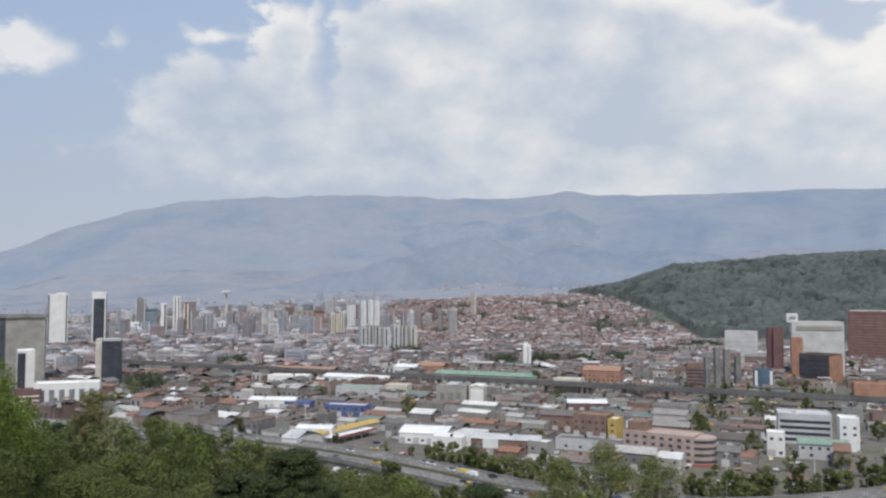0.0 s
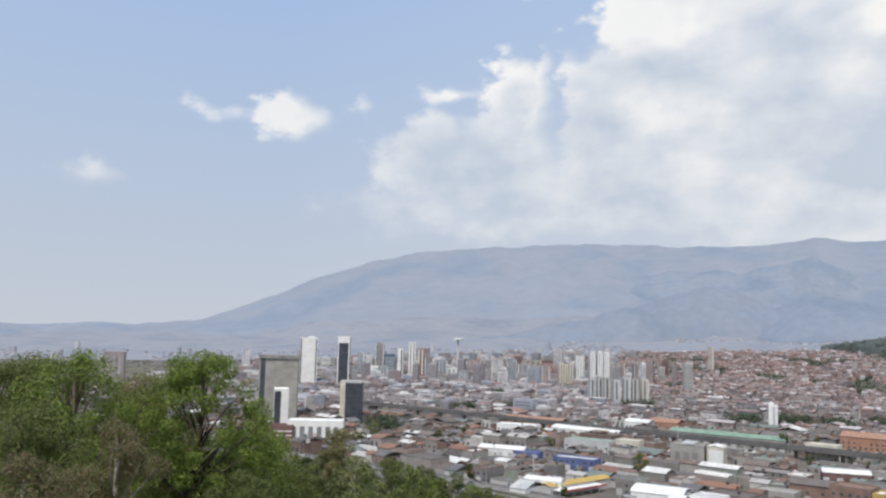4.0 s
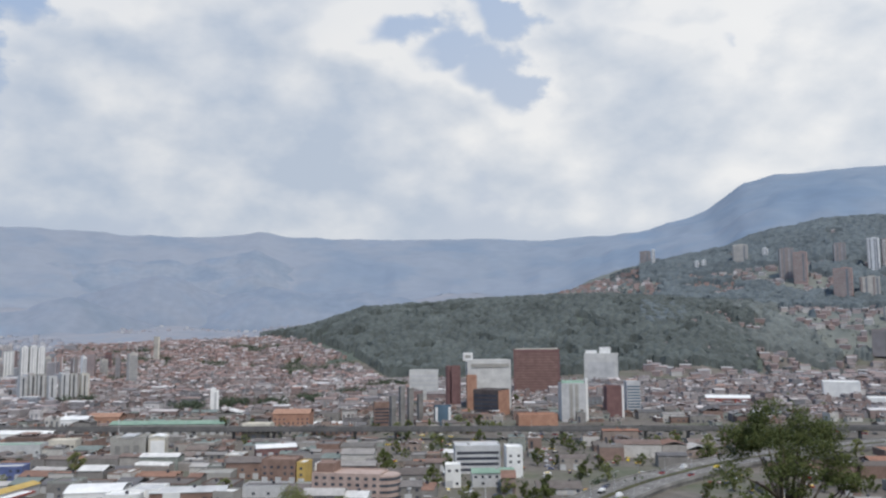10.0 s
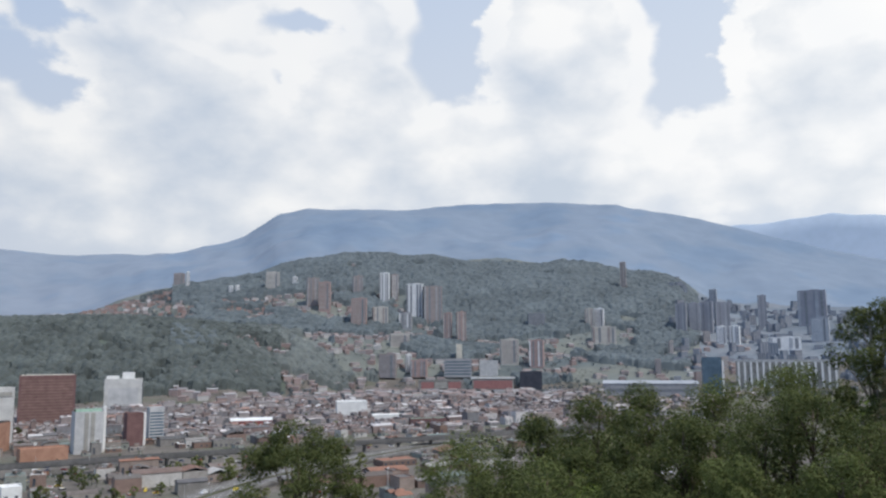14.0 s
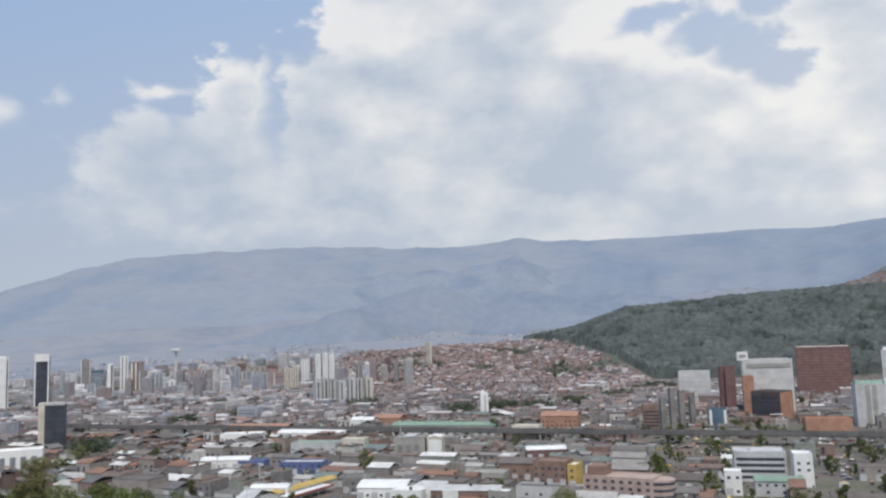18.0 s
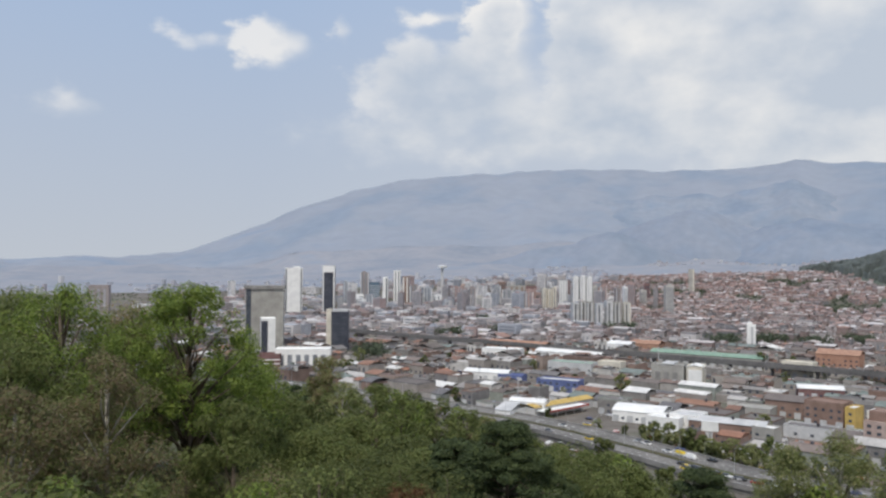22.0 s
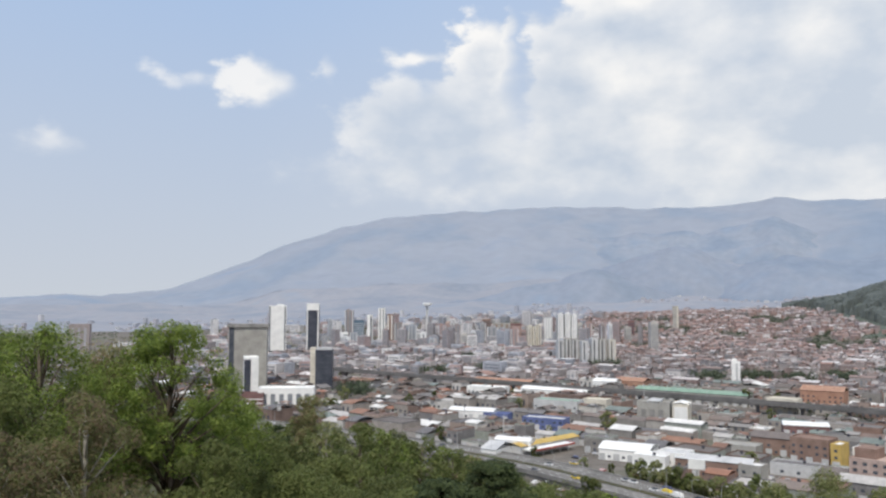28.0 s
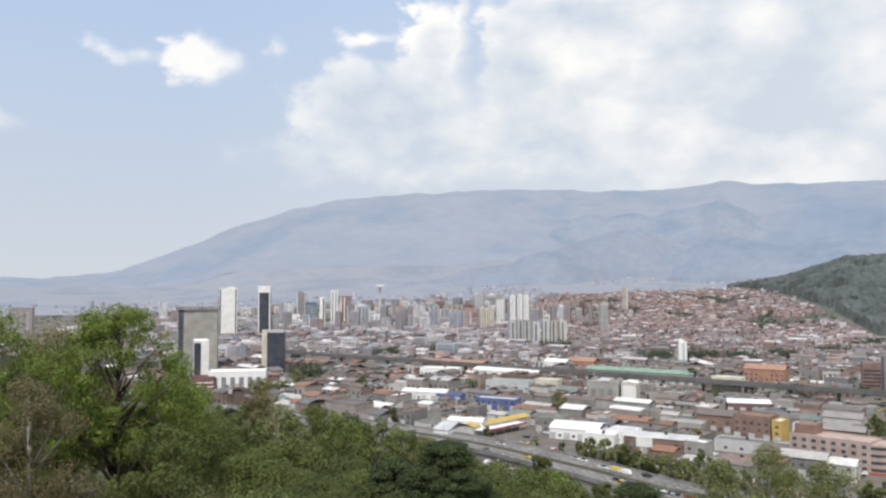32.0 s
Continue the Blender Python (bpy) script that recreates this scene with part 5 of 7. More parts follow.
many_w, many_r = Build(), Build()
far_w, far_r = Build(), Build()
LOTS = ROADSIDE[:]
HX, HY = [p[0] for p in HIGHWAY], [p[1] for p in HIGHWAY]
count = 0
u = 250.0
row = 0
while u < 1240:
    v = -1100.0
    row += 1
    depth = rng.uniform(11, 18)
    while v < 1350:
        if abs((v + 2000) % 96) < 8:
            v += 8
            continue
        w = rng.choice((6, 8, 9, 11, 13, 16, 20, 26) if u < 640 else (5, 6, 7, 8, 9, 11, 13, 17, 23)) * rng.uniform(0.85, 1.15)
        dd = depth * rng.choice((0.6, 0.8, 1.0, 1.0))
        uu, vv = u + (depth - dd) * rng.choice((-0.45, 0.0, 0.45)), v + w / 2
        x, y = on_grid(uu, vv)
        r, az = math.hypot(x, y), math.degrees(math.atan2(x, y))
        foot = float(lerp(az, FOOT))
        v += w + rng.choice((0.3, 0.3, 0.3, 0.6, 2.5))
        if not (-46 < az < 74) or r < foot + 22 or abs(uu - 604) < 12 + depth / 2 or r > 1330:
            continue
        if not free(x, y, 0.5 * math.hypot(w, dd)):
            continue
        before = az < 9 and y < float(np.interp(x, HX, HY)) - 8
        yards = az > 16.5 and uu < 730
        if abs(uu - 604) < 20 + depth / 2 or (yards and 626 < uu < 690 and 26 < az < 50):
            continue
        if before or rng.random() < (0.62 if yards else 0.085):
            if len(LOTS) < 230 and r < 700 and -32 < az < 50 and (before or not yards or rng.random() < 0.6):
                LOTS.append((x, y))
            continue
        style = rng.choice(("flat", "flat", "flat", "gable", "gable", "gable", "saw", "vault"))
        if style == "vault" and w < 9:
            style = "flat"
        h = rng.choice((2.8, 3.2, 3.6, 4.2, 4.8, 5.6, 6.6, 8.0)) if r < 900 else rng.choice((4, 5, 6, 7, 9, 11))
        turn = GRID + rng.choice((-2, 0, 0, 0, 2, 4))
        if r < 540 and count < 262:
            low_building(x, y, w, dd, h, style, turn, windows=r < 480)
            count += 1
            continue
        h *= rng.uniform(0.8, 1.3)
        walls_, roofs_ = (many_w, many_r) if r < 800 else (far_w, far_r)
        walls_.box(x, y, -0.3, w, dd, h + 0.3, turn)
        if style == "flat":
            roofs_.box(x, y, h, w - 0.6, dd - 0.6, 0.25, turn)
            if rng.random() < 0.5:
                walls_.box(x + rng.uniform(-0.2, 0.2) * w, y + rng.uniform(-0.2, 0.2) * dd, h, rng.uniform(2, 4), rng.uniform(2, 4), 2.5, turn)
            if rng.random() < 0.45:
                roofs_.box(x + rng.uniform(-0.15, 0.15) * w, y + rng.uniform(-0.15, 0.15) * dd, h + 2.2, w * 0.45, dd * 0.5, 0.2, turn)
        elif style == "vault":
            roofs_.vault(x, y, h + 0.03, w + 0.4, dd + 0.4, dd * 0.1, turn)
        elif w < dd * 1.3 and rng.random() < 0.6:
            roofs_.gable(x, y, h + 0.01, dd, w, w * rng.uniform(0.10, 0.2), turn + 90)
        elif rng.random() < 0.4:
            roofs_.gable(x - EV[0] * w * 0.24, y - EV[1] * w * 0.24, h + 0.01, w * 0.5, dd, dd * 0.1, turn)
            roofs_.gable(x + EV[0] * w * 0.26, y + EV[1] * w * 0.26, h + 0.01, w * 0.48, dd, dd * 0.14, turn)
        else:
            roofs_.gable(x, y, h + 0.01, w, dd, dd * rng.uniform(0.08, 0.16), turn)
        for i in range(rng.randrange(1, 5)):
            roofs_.box(x + rng.uniform(-0.42, 0.42) * w, y + rng.uniform(-0.4, 0.4) * dd, h * 0.9, rng.uniform(0.8, 3.4), rng.uniform(0.8, 3.0), h * 0.1 + rng.uniform(1.0, 2.4), turn)
        if r < 1000:
            for i in range(int(w / 4.5)):
                walls_.box(x - EU[0] * (dd / 2 + 0.05) + EV[0] * (i * 4.5 - w / 2 + 2), y - EU[1] * (dd / 2 + 0.05) + EV[1] * (i * 4.5 - w / 2 + 2), 1.2, 1.6, 0.2, 1.6 if h < 8 else 5, turn, 1)
    u += depth + (9 if row % 2 else 2)
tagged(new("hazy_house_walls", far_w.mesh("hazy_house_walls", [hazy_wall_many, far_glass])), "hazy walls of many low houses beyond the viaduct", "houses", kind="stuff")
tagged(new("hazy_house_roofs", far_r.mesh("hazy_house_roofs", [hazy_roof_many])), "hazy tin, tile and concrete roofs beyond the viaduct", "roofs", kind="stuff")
tagged(new("distant_house_walls", many_w.mesh("distant_house_walls", [wall_many, glass])), "plastered and brick walls of many low town houses", "houses", kind="stuff")
tagged(new("distant_house_roofs", many_r.mesh("distant_house_roofs", [roof_many])), "tin, tile and concrete roofs of many town houses", "roofs", kind="stuff")

def wooded(x, y):
    """Where trees close over the hillside: everywhere but in clearings, and all of the top."""
    x, y = np.asarray(x, float), np.asarray(y, float)
    r, az = np.hypot(x, y), np.degrees(np.arctan2(x, y))
    open_ = fbm(x / 130, y / 130, 3, 21) + 0.02 * (r < 2150) + 0.03 * (az < 44) - 0.2 * (r > 2480)
    return open_ < 0.53


# the brick quarter that climbs the rise, downtown blocks, houses on the hillside
barrio, blocks_, villas = Build(), Build(), Build()
rs = np.random.RandomState(11)


def scatter(n, az0, az1, r0, r1):
    az = rs.uniform(az0, az1, n)
    r = np.sqrt(rs.uniform(r0 * r0, r1 * r1, n))
    x, y = r * np.sin(np.radians(az)), r * np.cos(np.radians(az))
    return az, r, x, y, land(x, y)


az, r, x, y, z = scatter(9400, -4, 18.5, 1060, 2150)
grove = fbm(x / 75, y / 75, 3, 61)
GROVES = []
for i in range(len(az)):
    if az[i] > 10 and r[i] > 1250 + (18.5 - az[i]) * 75:
        continue
    if not all((x[i] - p) ** 2 + (y[i] - q) ** 2 > s * s for p, q, s in TAKEN if abs(x[i] - p) < 40):
        continue
    if grove[i] < 0.435 or rs.rand() < 0.10:
        GROVES.append((x[i], y[i], z[i]))
        continue
    w, d, h = rs.uniform(4, 11) if rs.rand() < 0.93 else rs.uniform(14, 26), rs.uniform(5, 10), rs.choice([3.2, 4.5, 6, 7, 9])
    turn = float(rs.choice([5, 12, 25, 40, 60]))
    barrio.box(x[i], y[i], z[i] - 2.5, w, d, h + 2.5, turn)
    if rs.rand() < 0.55:
        barrio.gable(x[i], y[i], z[i] + h + 0.01, w, d, 1.3, turn)
    if r[i] < 1500:
        barrio.box(x[i] - 0.25 * w, y[i] - d / 2, z[i] + 1, 1.5, 0.9, h - 2.2, turn, 1)
az, r, x, y, z = scatter(2600, -50, -3, 880, 2350)
park = fbm(x / 95, y / 95, 3, 63)
for i in range(len(az)):
    if rs.rand() < (-az[i] - 24) / 14 or r[i] > 1980 - 14 * max(0, -az[i] - 14):
        continue
    if park[i] < 0.40:
        GROVES.append((x[i], y[i], z[i]))
        continue
    if not all((x[i] - p) ** 2 + (y[i] - q) ** 2 > (s + 8) ** 2 for p, q, s in TAKEN if abs(x[i] - p) < 60):
        continue
    tall = rs.rand() < 0.11 and 1250 < r[i] < 1750
    w, d = (rs.uniform(9, 18), rs.uniform(9, 14)) if tall else (rs.uniform(10, 26), rs.uniform(10, 18))
    h = rs.uniform(22, 42) if tall else rs.choice([6, 8, 10, 13, 16])
    turn = float(rs.choice([-5, 12, 25]))
    blocks_.box(x[i], y[i], z[i] - 2, w, d, h + 2, turn)
    c, s = math.cos(radians(turn)), math.sin(radians(turn))
    for k in range(int(h / 3.4)):
        blocks_.box(x[i] - s * (d / 2 + 0.1), y[i] - c * (d / 2 + 0.1), z[i] + 1.6 + k * 3.4, w * 0.8, 0.25, 1.4, turn, 1)
    if rs.rand() < 0.6:
        blocks_.box(x[i], y[i], z[i] + h, w * 0.4, d * 0.4, 2.6, turn)
az, r, x, y, z = scatter(2500, 36, 76, 1330, 2750)
for i in range(len(az)):
    if az[i] > 63 and rs.rand() < 0.5:
        continue
    if r[i] > 1700 and wooded(x[i], y[i]):
        continue
    if not all((x[i] - p) ** 2 + (y[i] - q) ** 2 > (s + 8) ** 2 for p, q, s in TAKEN if abs(x[i] - p) < 110):
        continue
    tall = rs.rand() < (0.0 if az[i] < 69 else 0.06)
    w, d, h = rs.uniform(9, 20), rs.uniform(8, 14), rs.uniform(24, 40) if tall else rs.choice([5, 7, 9])
    turn = float(rs.choice([25, 45, 60]))
    villas.box(x[i], y[i], z[i] - 3, w, d, h + 3, turn)
    if not tall:
        villas.gable(x[i], y[i], z[i] + h + 0.01, w, d, 2.0, turn, 2)
    else:
        c, s = math.cos(radians(turn)), math.sin(radians(turn))
        for k in (-0.3, 0.0, 0.3):
            villas.box(x[i] - s * (d / 2 + 0.15) + c * w * k, y[i] - c * (d / 2 + 0.15) - s * w * k, z[i] + 2, w * 0.12, 0.4, h - 4, turn, 1)
valley = Build()
az, r, x, y, z = scatter(1100, 71, 106, 1560, 3250)
for i in range(len(az)):
    if not all((x[i] - p) ** 2 + (y[i] - q) ** 2 > (s + 12) ** 2 for p, q, s in TAKEN if abs(x[i] - p) < 120):
        continue
    tall = rs.rand() < 0.3 and r[i] > 1900
    w, d, h = rs.uniform(10, 26), rs.uniform(10, 18), rs.uniform(18, 32) if tall else rs.choice([6, 8, 10, 14])
    turn = float(rs.choice([45, 60, 80]))
    valley.box(x[i], y[i], z[i] - 4, w, d, h + 4, turn)
    c, s = math.cos(radians(turn)), math.sin(radians(turn))
    for k in (-0.3, 0.0, 0.3):
        valley.box(x[i] - s * (d / 2 + 0.15) + c * w * k, y[i] - c * (d / 2 + 0.15) - s * w * k, z[i] + 2, w * 0.12, 0.4, h - 4, turn, 1)
az, r, x, y, z = scatter(520, 29.5, 43, 2060, 2720)
for i in range(len(az)):
    w, d, h = rs.uniform(8, 16), rs.uniform(7, 12), rs.choice([4, 6, 8, 12])
    barrio.box(x[i], y[i], z[i] - 4, w, d, h + 4, 40)
far_town = Build()
az, r, x, y, z = scatter(4200, -46, 14, 2004, 3000)
for i in range(len(az)):
    if fbm(np.array([x[i] / 210]), np.array([y[i] / 210]), 3, 41)[0] < 0.43 or rs.rand() > (0.9 * (2420 - r[i]) / 420 if az[i] < -8 else 1.1 * (2900 - r[i]) / 900):
        continue
    w, d, h = rs.uniform(6, 14), rs.uniform(6, 10), rs.choice([3, 4, 5, 7, 18], p=[0.3, 0.3, 0.2, 0.17, 0.03])
    far_town.box(x[i], y[i], z[i] - 6, w, d, h + 6, 15)
# house colours mixed with haze, near those of the slope
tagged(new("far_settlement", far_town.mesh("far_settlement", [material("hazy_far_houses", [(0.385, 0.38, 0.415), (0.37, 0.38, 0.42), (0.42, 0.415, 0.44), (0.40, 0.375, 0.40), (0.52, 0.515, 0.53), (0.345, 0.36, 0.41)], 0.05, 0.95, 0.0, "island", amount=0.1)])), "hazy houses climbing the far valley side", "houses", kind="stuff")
# haze painted into the tower walls, close to the slope behind
hazy_many = material("hazed_valley_towers", [(0.205, 0.238, 0.288), (0.222, 0.242, 0.285), (0.19, 0.226, 0.28), (0.275, 0.30, 0.345), (0.228, 0.238, 0.275)], 0.05, 0.9, 0.0, "island", amount=0.12)
# villa walls and roofs greyed with painted distance haze
hazy_villas = material("hazed_villa_walls", [(0.36, 0.285, 0.27), (0.42, 0.38, 0.365), (0.33, 0.255, 0.24), (0.50, 0.485, 0.475), (0.34, 0.30, 0.30)], 0.1, 0.9, 0.0, "island", amount=0.15)
hazy_roofs = material("hazed_villa_roofs", [(0.27, 0.225, 0.22), (0.31, 0.25, 0.24), (0.24, 0.23, 0.24), (0.40, 0.39, 0.39), (0.28, 0.22, 0.21)], 0.1, 0.9, 0.0, "island", amount=0.15)
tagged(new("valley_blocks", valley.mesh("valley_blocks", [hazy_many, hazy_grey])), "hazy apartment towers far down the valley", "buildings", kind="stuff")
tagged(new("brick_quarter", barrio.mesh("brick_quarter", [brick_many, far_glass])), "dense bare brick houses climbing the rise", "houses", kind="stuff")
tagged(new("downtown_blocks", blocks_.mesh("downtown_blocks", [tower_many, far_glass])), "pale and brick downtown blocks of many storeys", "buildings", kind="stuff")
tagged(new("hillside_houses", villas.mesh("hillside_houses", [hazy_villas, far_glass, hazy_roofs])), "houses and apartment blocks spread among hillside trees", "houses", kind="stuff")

# ---- trees ----
def leaf_mesh(name, centres, radii, per, size, mat, seed, flat_=0.75, droop=0.0):
    """Leaves as small pointed blades, most of them near the shells of clumps."""
    rs_ = np.random.RandomState(seed)
    centres, radii = np.repeat(np.array(centres), per, 0), np.repeat(np.array(radii), per)
    n = len(radii)
    d = rs_.normal(size=(n, 3))
    d /= np.linalg.norm(d, axis=1)[:, None]
    p = centres + d * (radii * (0.55 + 0.5 * rs_.rand(n) ** 0.7))[:, None] * np.array([1, 1, flat_])
    nrm = d * 0.85 + rs_.normal(size=(n, 3)) * 0.45 + np.array([0, 0, 0.5])
    nrm /= np.linalg.norm(nrm, axis=1)[:, None]
    a = np.cross(nrm, rs_.normal(size=(n, 3)))
    a /= np.linalg.norm(a, axis=1)[:, None]
    b_ = np.cross(nrm, a)
    s = size * rs_.uniform(0.6, 1.3, n)[:, None]
    v = np.stack([p - a * s, p + b_ * s * 0.62 - nrm * s * 0.15, p + a * s - b_ * s * 0.38], 1).reshape(-1, 3)
    v[:, 2] -= droop
    me = bpy.data.meshes.new(name)
    me.vertices.add(3 * n)
    me.vertices.foreach_set("co", v.ravel())
    me.loops.add(3 * n)
    me.loops.foreach_set("vertex_index", np.arange(3 * n, dtype=np.int32))
    me.polygons.add(n)
    me.polygons.foreach_set("loop_start", np.arange(0, 3 * n, 3, dtype=np.int32))
    me.materials.append(mat)
    me.update(calc_edges=True)
    return me


def profile(kind, h):
    """The crown's half width at a fraction h of its height."""
    if kind == "cone":
        return 1.05 * (1 - h) ** 0.8 + 0.06
    if kind == "umbrella":
        return 1.0
    if kind == "column":
        return 0.75 * math.sin(math.pi * (0.12 + 0.83 * h)) ** 0.6
    return math.sin(math.pi * (0.16 + 0.80 * h)) ** 0.75


def tree(x, y, z, tall, wide, kind, mat, wood, seed, clumps=40, per=220, leaf=0.13, base=0.25, label="", name="tree", lean=0.0, puff=(0.20, 0.34)):
    """A tree: tapered trunk with limbs, and a crown of leaf clumps that the limbs reach."""
    q = random.Random(seed)
    t = thing(name, x, y, z, q.uniform(0, 360), label, "tree")
    b = Build()
    top = (lean * tall * 0.2, 0, tall * 0.9)
    spine = [(q.uniform(-1, 1) * 0.012 * tall + top[0] * k, q.uniform(-1, 1) * 0.012 * tall, -0.5 + (tall * 0.9 + 0.5) * k) for k in (0, 0.2, 0.4, 0.6, 0.8, 1.0)]
    b.tube(spine, [tall * 0.024 * (1 - 0.85 * k) + 0.015 for k in (0, 0.2, 0.4, 0.6, 0.8, 1.0)], 0, 7)
    cs, rd = [], []
    for i in range(clumps):
        h = base + (1 - base) * ((i + q.random()) / clumps)
        hf = (h - base) / (1 - base)
        if kind == "cone":
            hf = (int(hf * 10) + 0.3 * q.random()) / 10
            h = base + (1 - base) * hf
        R = wide * profile(kind, hf)
        ang, rr = q.uniform(0, 2 * math.pi), R * q.random() ** 0.45
        if kind == "umbrella":
            h = 1 - (1 - base) * (0.62 * (rr / wide) ** 2 + 0.38 * q.random())
        c = (rr * math.cos(ang) + top[0] * h, rr * math.sin(ang), tall * h * 0.97)
        size = wide * q.uniform(*puff) * (0.62 if kind == "cone" else 1.0)
        cs.append(c)
        rd.append(size)
        if i % (5 if kind == "umbrella" else 2) == 0:
            k = max(0.12, h - 0.22 - 0.1 * q.random()) if kind == "dome" or kind == "column" else max(0.1, h - 0.02) if kind == "cone" else base * q.uniform(0.45, 0.9)
            j = k / 0.9 * 5
            j0 = min(4, int(j))
            s = tuple(spine[j0][m] * (1 - (j - j0)) + spine[j0 + 1][m] * (j - j0) for m in range(3))
            mid = tuple(s[m] * 0.5 + c[m] * 0.5 + (0.05 * wide if m == 2 else q.uniform(-0.08, 0.08) * wide) for m in range(3))
            thick = (1.5 if kind == "umbrella" else 1.15) * tall * (1.2 - k)
            b.tube([s, mid, c], [0.009 * thick, 0.006 * thick, 0.012], 0, 4)
    part("trunk", b, wood, t, smooth=True)
    part("crown", leaf_mesh("crown", cs, rd, max(20, int(per * 0.72)), leaf * 1.14, mat, seed, 0.42 if kind == "cone" else 0.6 if kind == "umbrella" else 0.8), None, t)
    return t


def stand(az, r, el, wide, kind, mat, wood, seed, label, **more):
    """A tree on the slope whose top reaches an angle over the level."""
    x, y = polar(az, r)
    z = height(x, y)
    tall = 80 + r * math.tan(radians(el)) - z
    fine = 0.62 if r < 66 else 0.78
    more["clumps"], more["per"], more["leaf"] = int(more["clumps"] * 1.1), int(more["per"] * 1.12 / fine ** 1.5), more["leaf"] * fine
    more["puff"] = more.get("puff", (0.19, 0.34))
    return tree(x, y, z, tall, wide, kind, mat, wood, seed, label=label, **more)


# the trees at the viewpoint, nearest first
stand(-33.0, 45, -1.3, 4.2, "dome", leaf_bright, bark, 1, "leafy green tree with a forked dark trunk", clumps=120, per=150, leaf=0.125, base=0.24, puff=(0.10, 0.20))
stand(-41.0, 40, -1.3, 3.6, "dome", leaf_bright, bark, 2, "feathery yellow-green tree with thin branches", clumps=130, per=120, leaf=0.11, base=0.12, puff=(0.12, 0.24))
stand(-45.5, 42, -1.9, 3.8, "dome", leaf_mid, bark, 3, "tall green tree at the edge of the slope", clumps=100, per=120, leaf=0.12, base=0.2, puff=(0.12, 0.25))
stand(-36.6, 46, -2.6, 3.2, "dome", leaf_dry, bark, 71, "feathery brown and green tree beside the forked tree", clumps=70, per=120, leaf=0.12, base=0.15)
stand(-43.2, 46, -1.7, 3.4, "dome", leaf_mid, bark, 72, "full green tree at the edge of the slope", clumps=80, per=120, leaf=0.12, base=0.15)
stand(-38.2, 33, -6.0, 2.4, "dome", leaf_brown, bark_pale, 4, "half dry brown and green tree with pale stems", clumps=40, per=230, leaf=0.10, base=0.15)
stand(-43.5, 30, -8.0, 2.4, "dome", leaf_brown, bark_pale, 5, "reddish dry tree with a bare pale stem", clumps=40, per=230, leaf=0.10, base=0.15)
stand(-30.0, 36, -9.5, 2.4, "dome", leaf_mid, bark, 6, "low green tree below the forked tree", clumps=34, per=260, leaf=0.11, base=0.1)
stand(-27.2, 62, -9.3, 3.4, "dome", leaf_mid, bark, 7, "rounded green tree on the slope", clumps=34, per=260, leaf=0.15, base=0.15)
stand(-37.2, 52, -4.2, 3.6, "dome", leaf_mid, bark, 51, "full green tree behind the forked tree", clumps=70, per=150, leaf=0.15, base=0.12)
stand(-29.6, 54, -6.2, 3.4, "dome", leaf_bright, bark, 52, "full green tree behind the forked tree", clumps=70, per=150, leaf=0.15, base=0.12)
stand(-43.8, 36, -4.8, 3.0, "dome", leaf_mid, bark, 53, "green tree with reddish twigs", clumps=60, per=150, leaf=0.12, base=0.12)
stand(-40.0, 34, -8.8, 2.8, "dome", leaf_dry, bark_pale, 54, "brownish green tree with pale stems", clumps=56, per=150, leaf=0.11, base=0.1)
stand(-24.2, 48, -12.0, 3.0, "dome", leaf_mid, bark, 55, "rounded green tree on the slope", clumps=56, per=150, leaf=0.14, base=0.1)
stand(-19.6, 44, -14.0, 2.6, "dome", leaf_dark, bark, 56, "dark green tree on the slope", clumps=56, per=150, leaf=0.13, base=0.08)
stand(-28.5, 27, -15.3, 1.5, "dome", leaf_bright, bark, 8, "glossy bright green shrub tree", clumps=26, per=170, leaf=0.11, base=0.05)
stand(-36.5, 24, -14.5, 1.8, "dome", leaf_mid, bark, 9, "low bushy green tree", clumps=26, per=220, leaf=0.09, base=0.05)
stand(-42.0, 22, -13.5, 1.7, "dome", leaf_bright, bark, 10, "low bushy green tree", clumps=26, per=220, leaf=0.09, base=0.05)
stand(-23.5, 110, -6.5, 3.2, "column", leaf_dry, bark, 11, "slender brownish tree rising above the slope", clumps=30, per=160, leaf=0.20, base=0.45)
stand(-20.0, 100, -8.4, 3.6, "dome", leaf_mid, bark, 12, "thin-leaved green tree on the slope", clumps=30, per=170, leaf=0.18, base=0.2)
stand(-10.5, 43, -10.6, 4.1, "cone", leaf_conifer, bark, 13, "dark conifer with layered branches", clumps=130, per=210, leaf=0.11, base=0.0)
stand(-14.4, 46, -12.2, 3.5, "cone", leaf_conifer, bark, 14, "dark conifer beside a taller one", clumps=50, per=200, leaf=0.15, base=0.08)
stand(-6.0, 62, -13.0, 4.4, "dome", leaf_mid, bark, 15, "green rounded tree beside the conifers", clumps=34, per=220, leaf=0.17, base=0.1)
stand(-18.2, 40, -15.8, 1.8, "dome", leaf_rust, bark, 16, "rust brown dry tree among green ones", clumps=26, per=200, leaf=0.13, base=0.1)
stand(3.0, 50, -12.9, 4.2, "cone", leaf_conifer, bark, 17, "dense dark green conifer on the slope", clumps=130, per=210, leaf=0.12, base=0.0)
stand(-2.2, 72, -13.6, 4.2, "dome", leaf_mid, bark, 18, "green tree with a rounded crown", clumps=34, per=200, leaf=0.19, base=0.1)
stand(8.4, 100, -11.4, 5.0, "dome", leaf_olive, bark_pale, 19, "pale olive gum tree with white stems", clumps=54, per=230, leaf=0.20, base=0.08)
stand(11.4, 104, -10.6, 5.6, "dome", leaf_olive, bark_pale, 20, "broad pale olive gum tree with white stems", clumps=60, per=230, leaf=0.20, base=0.08)
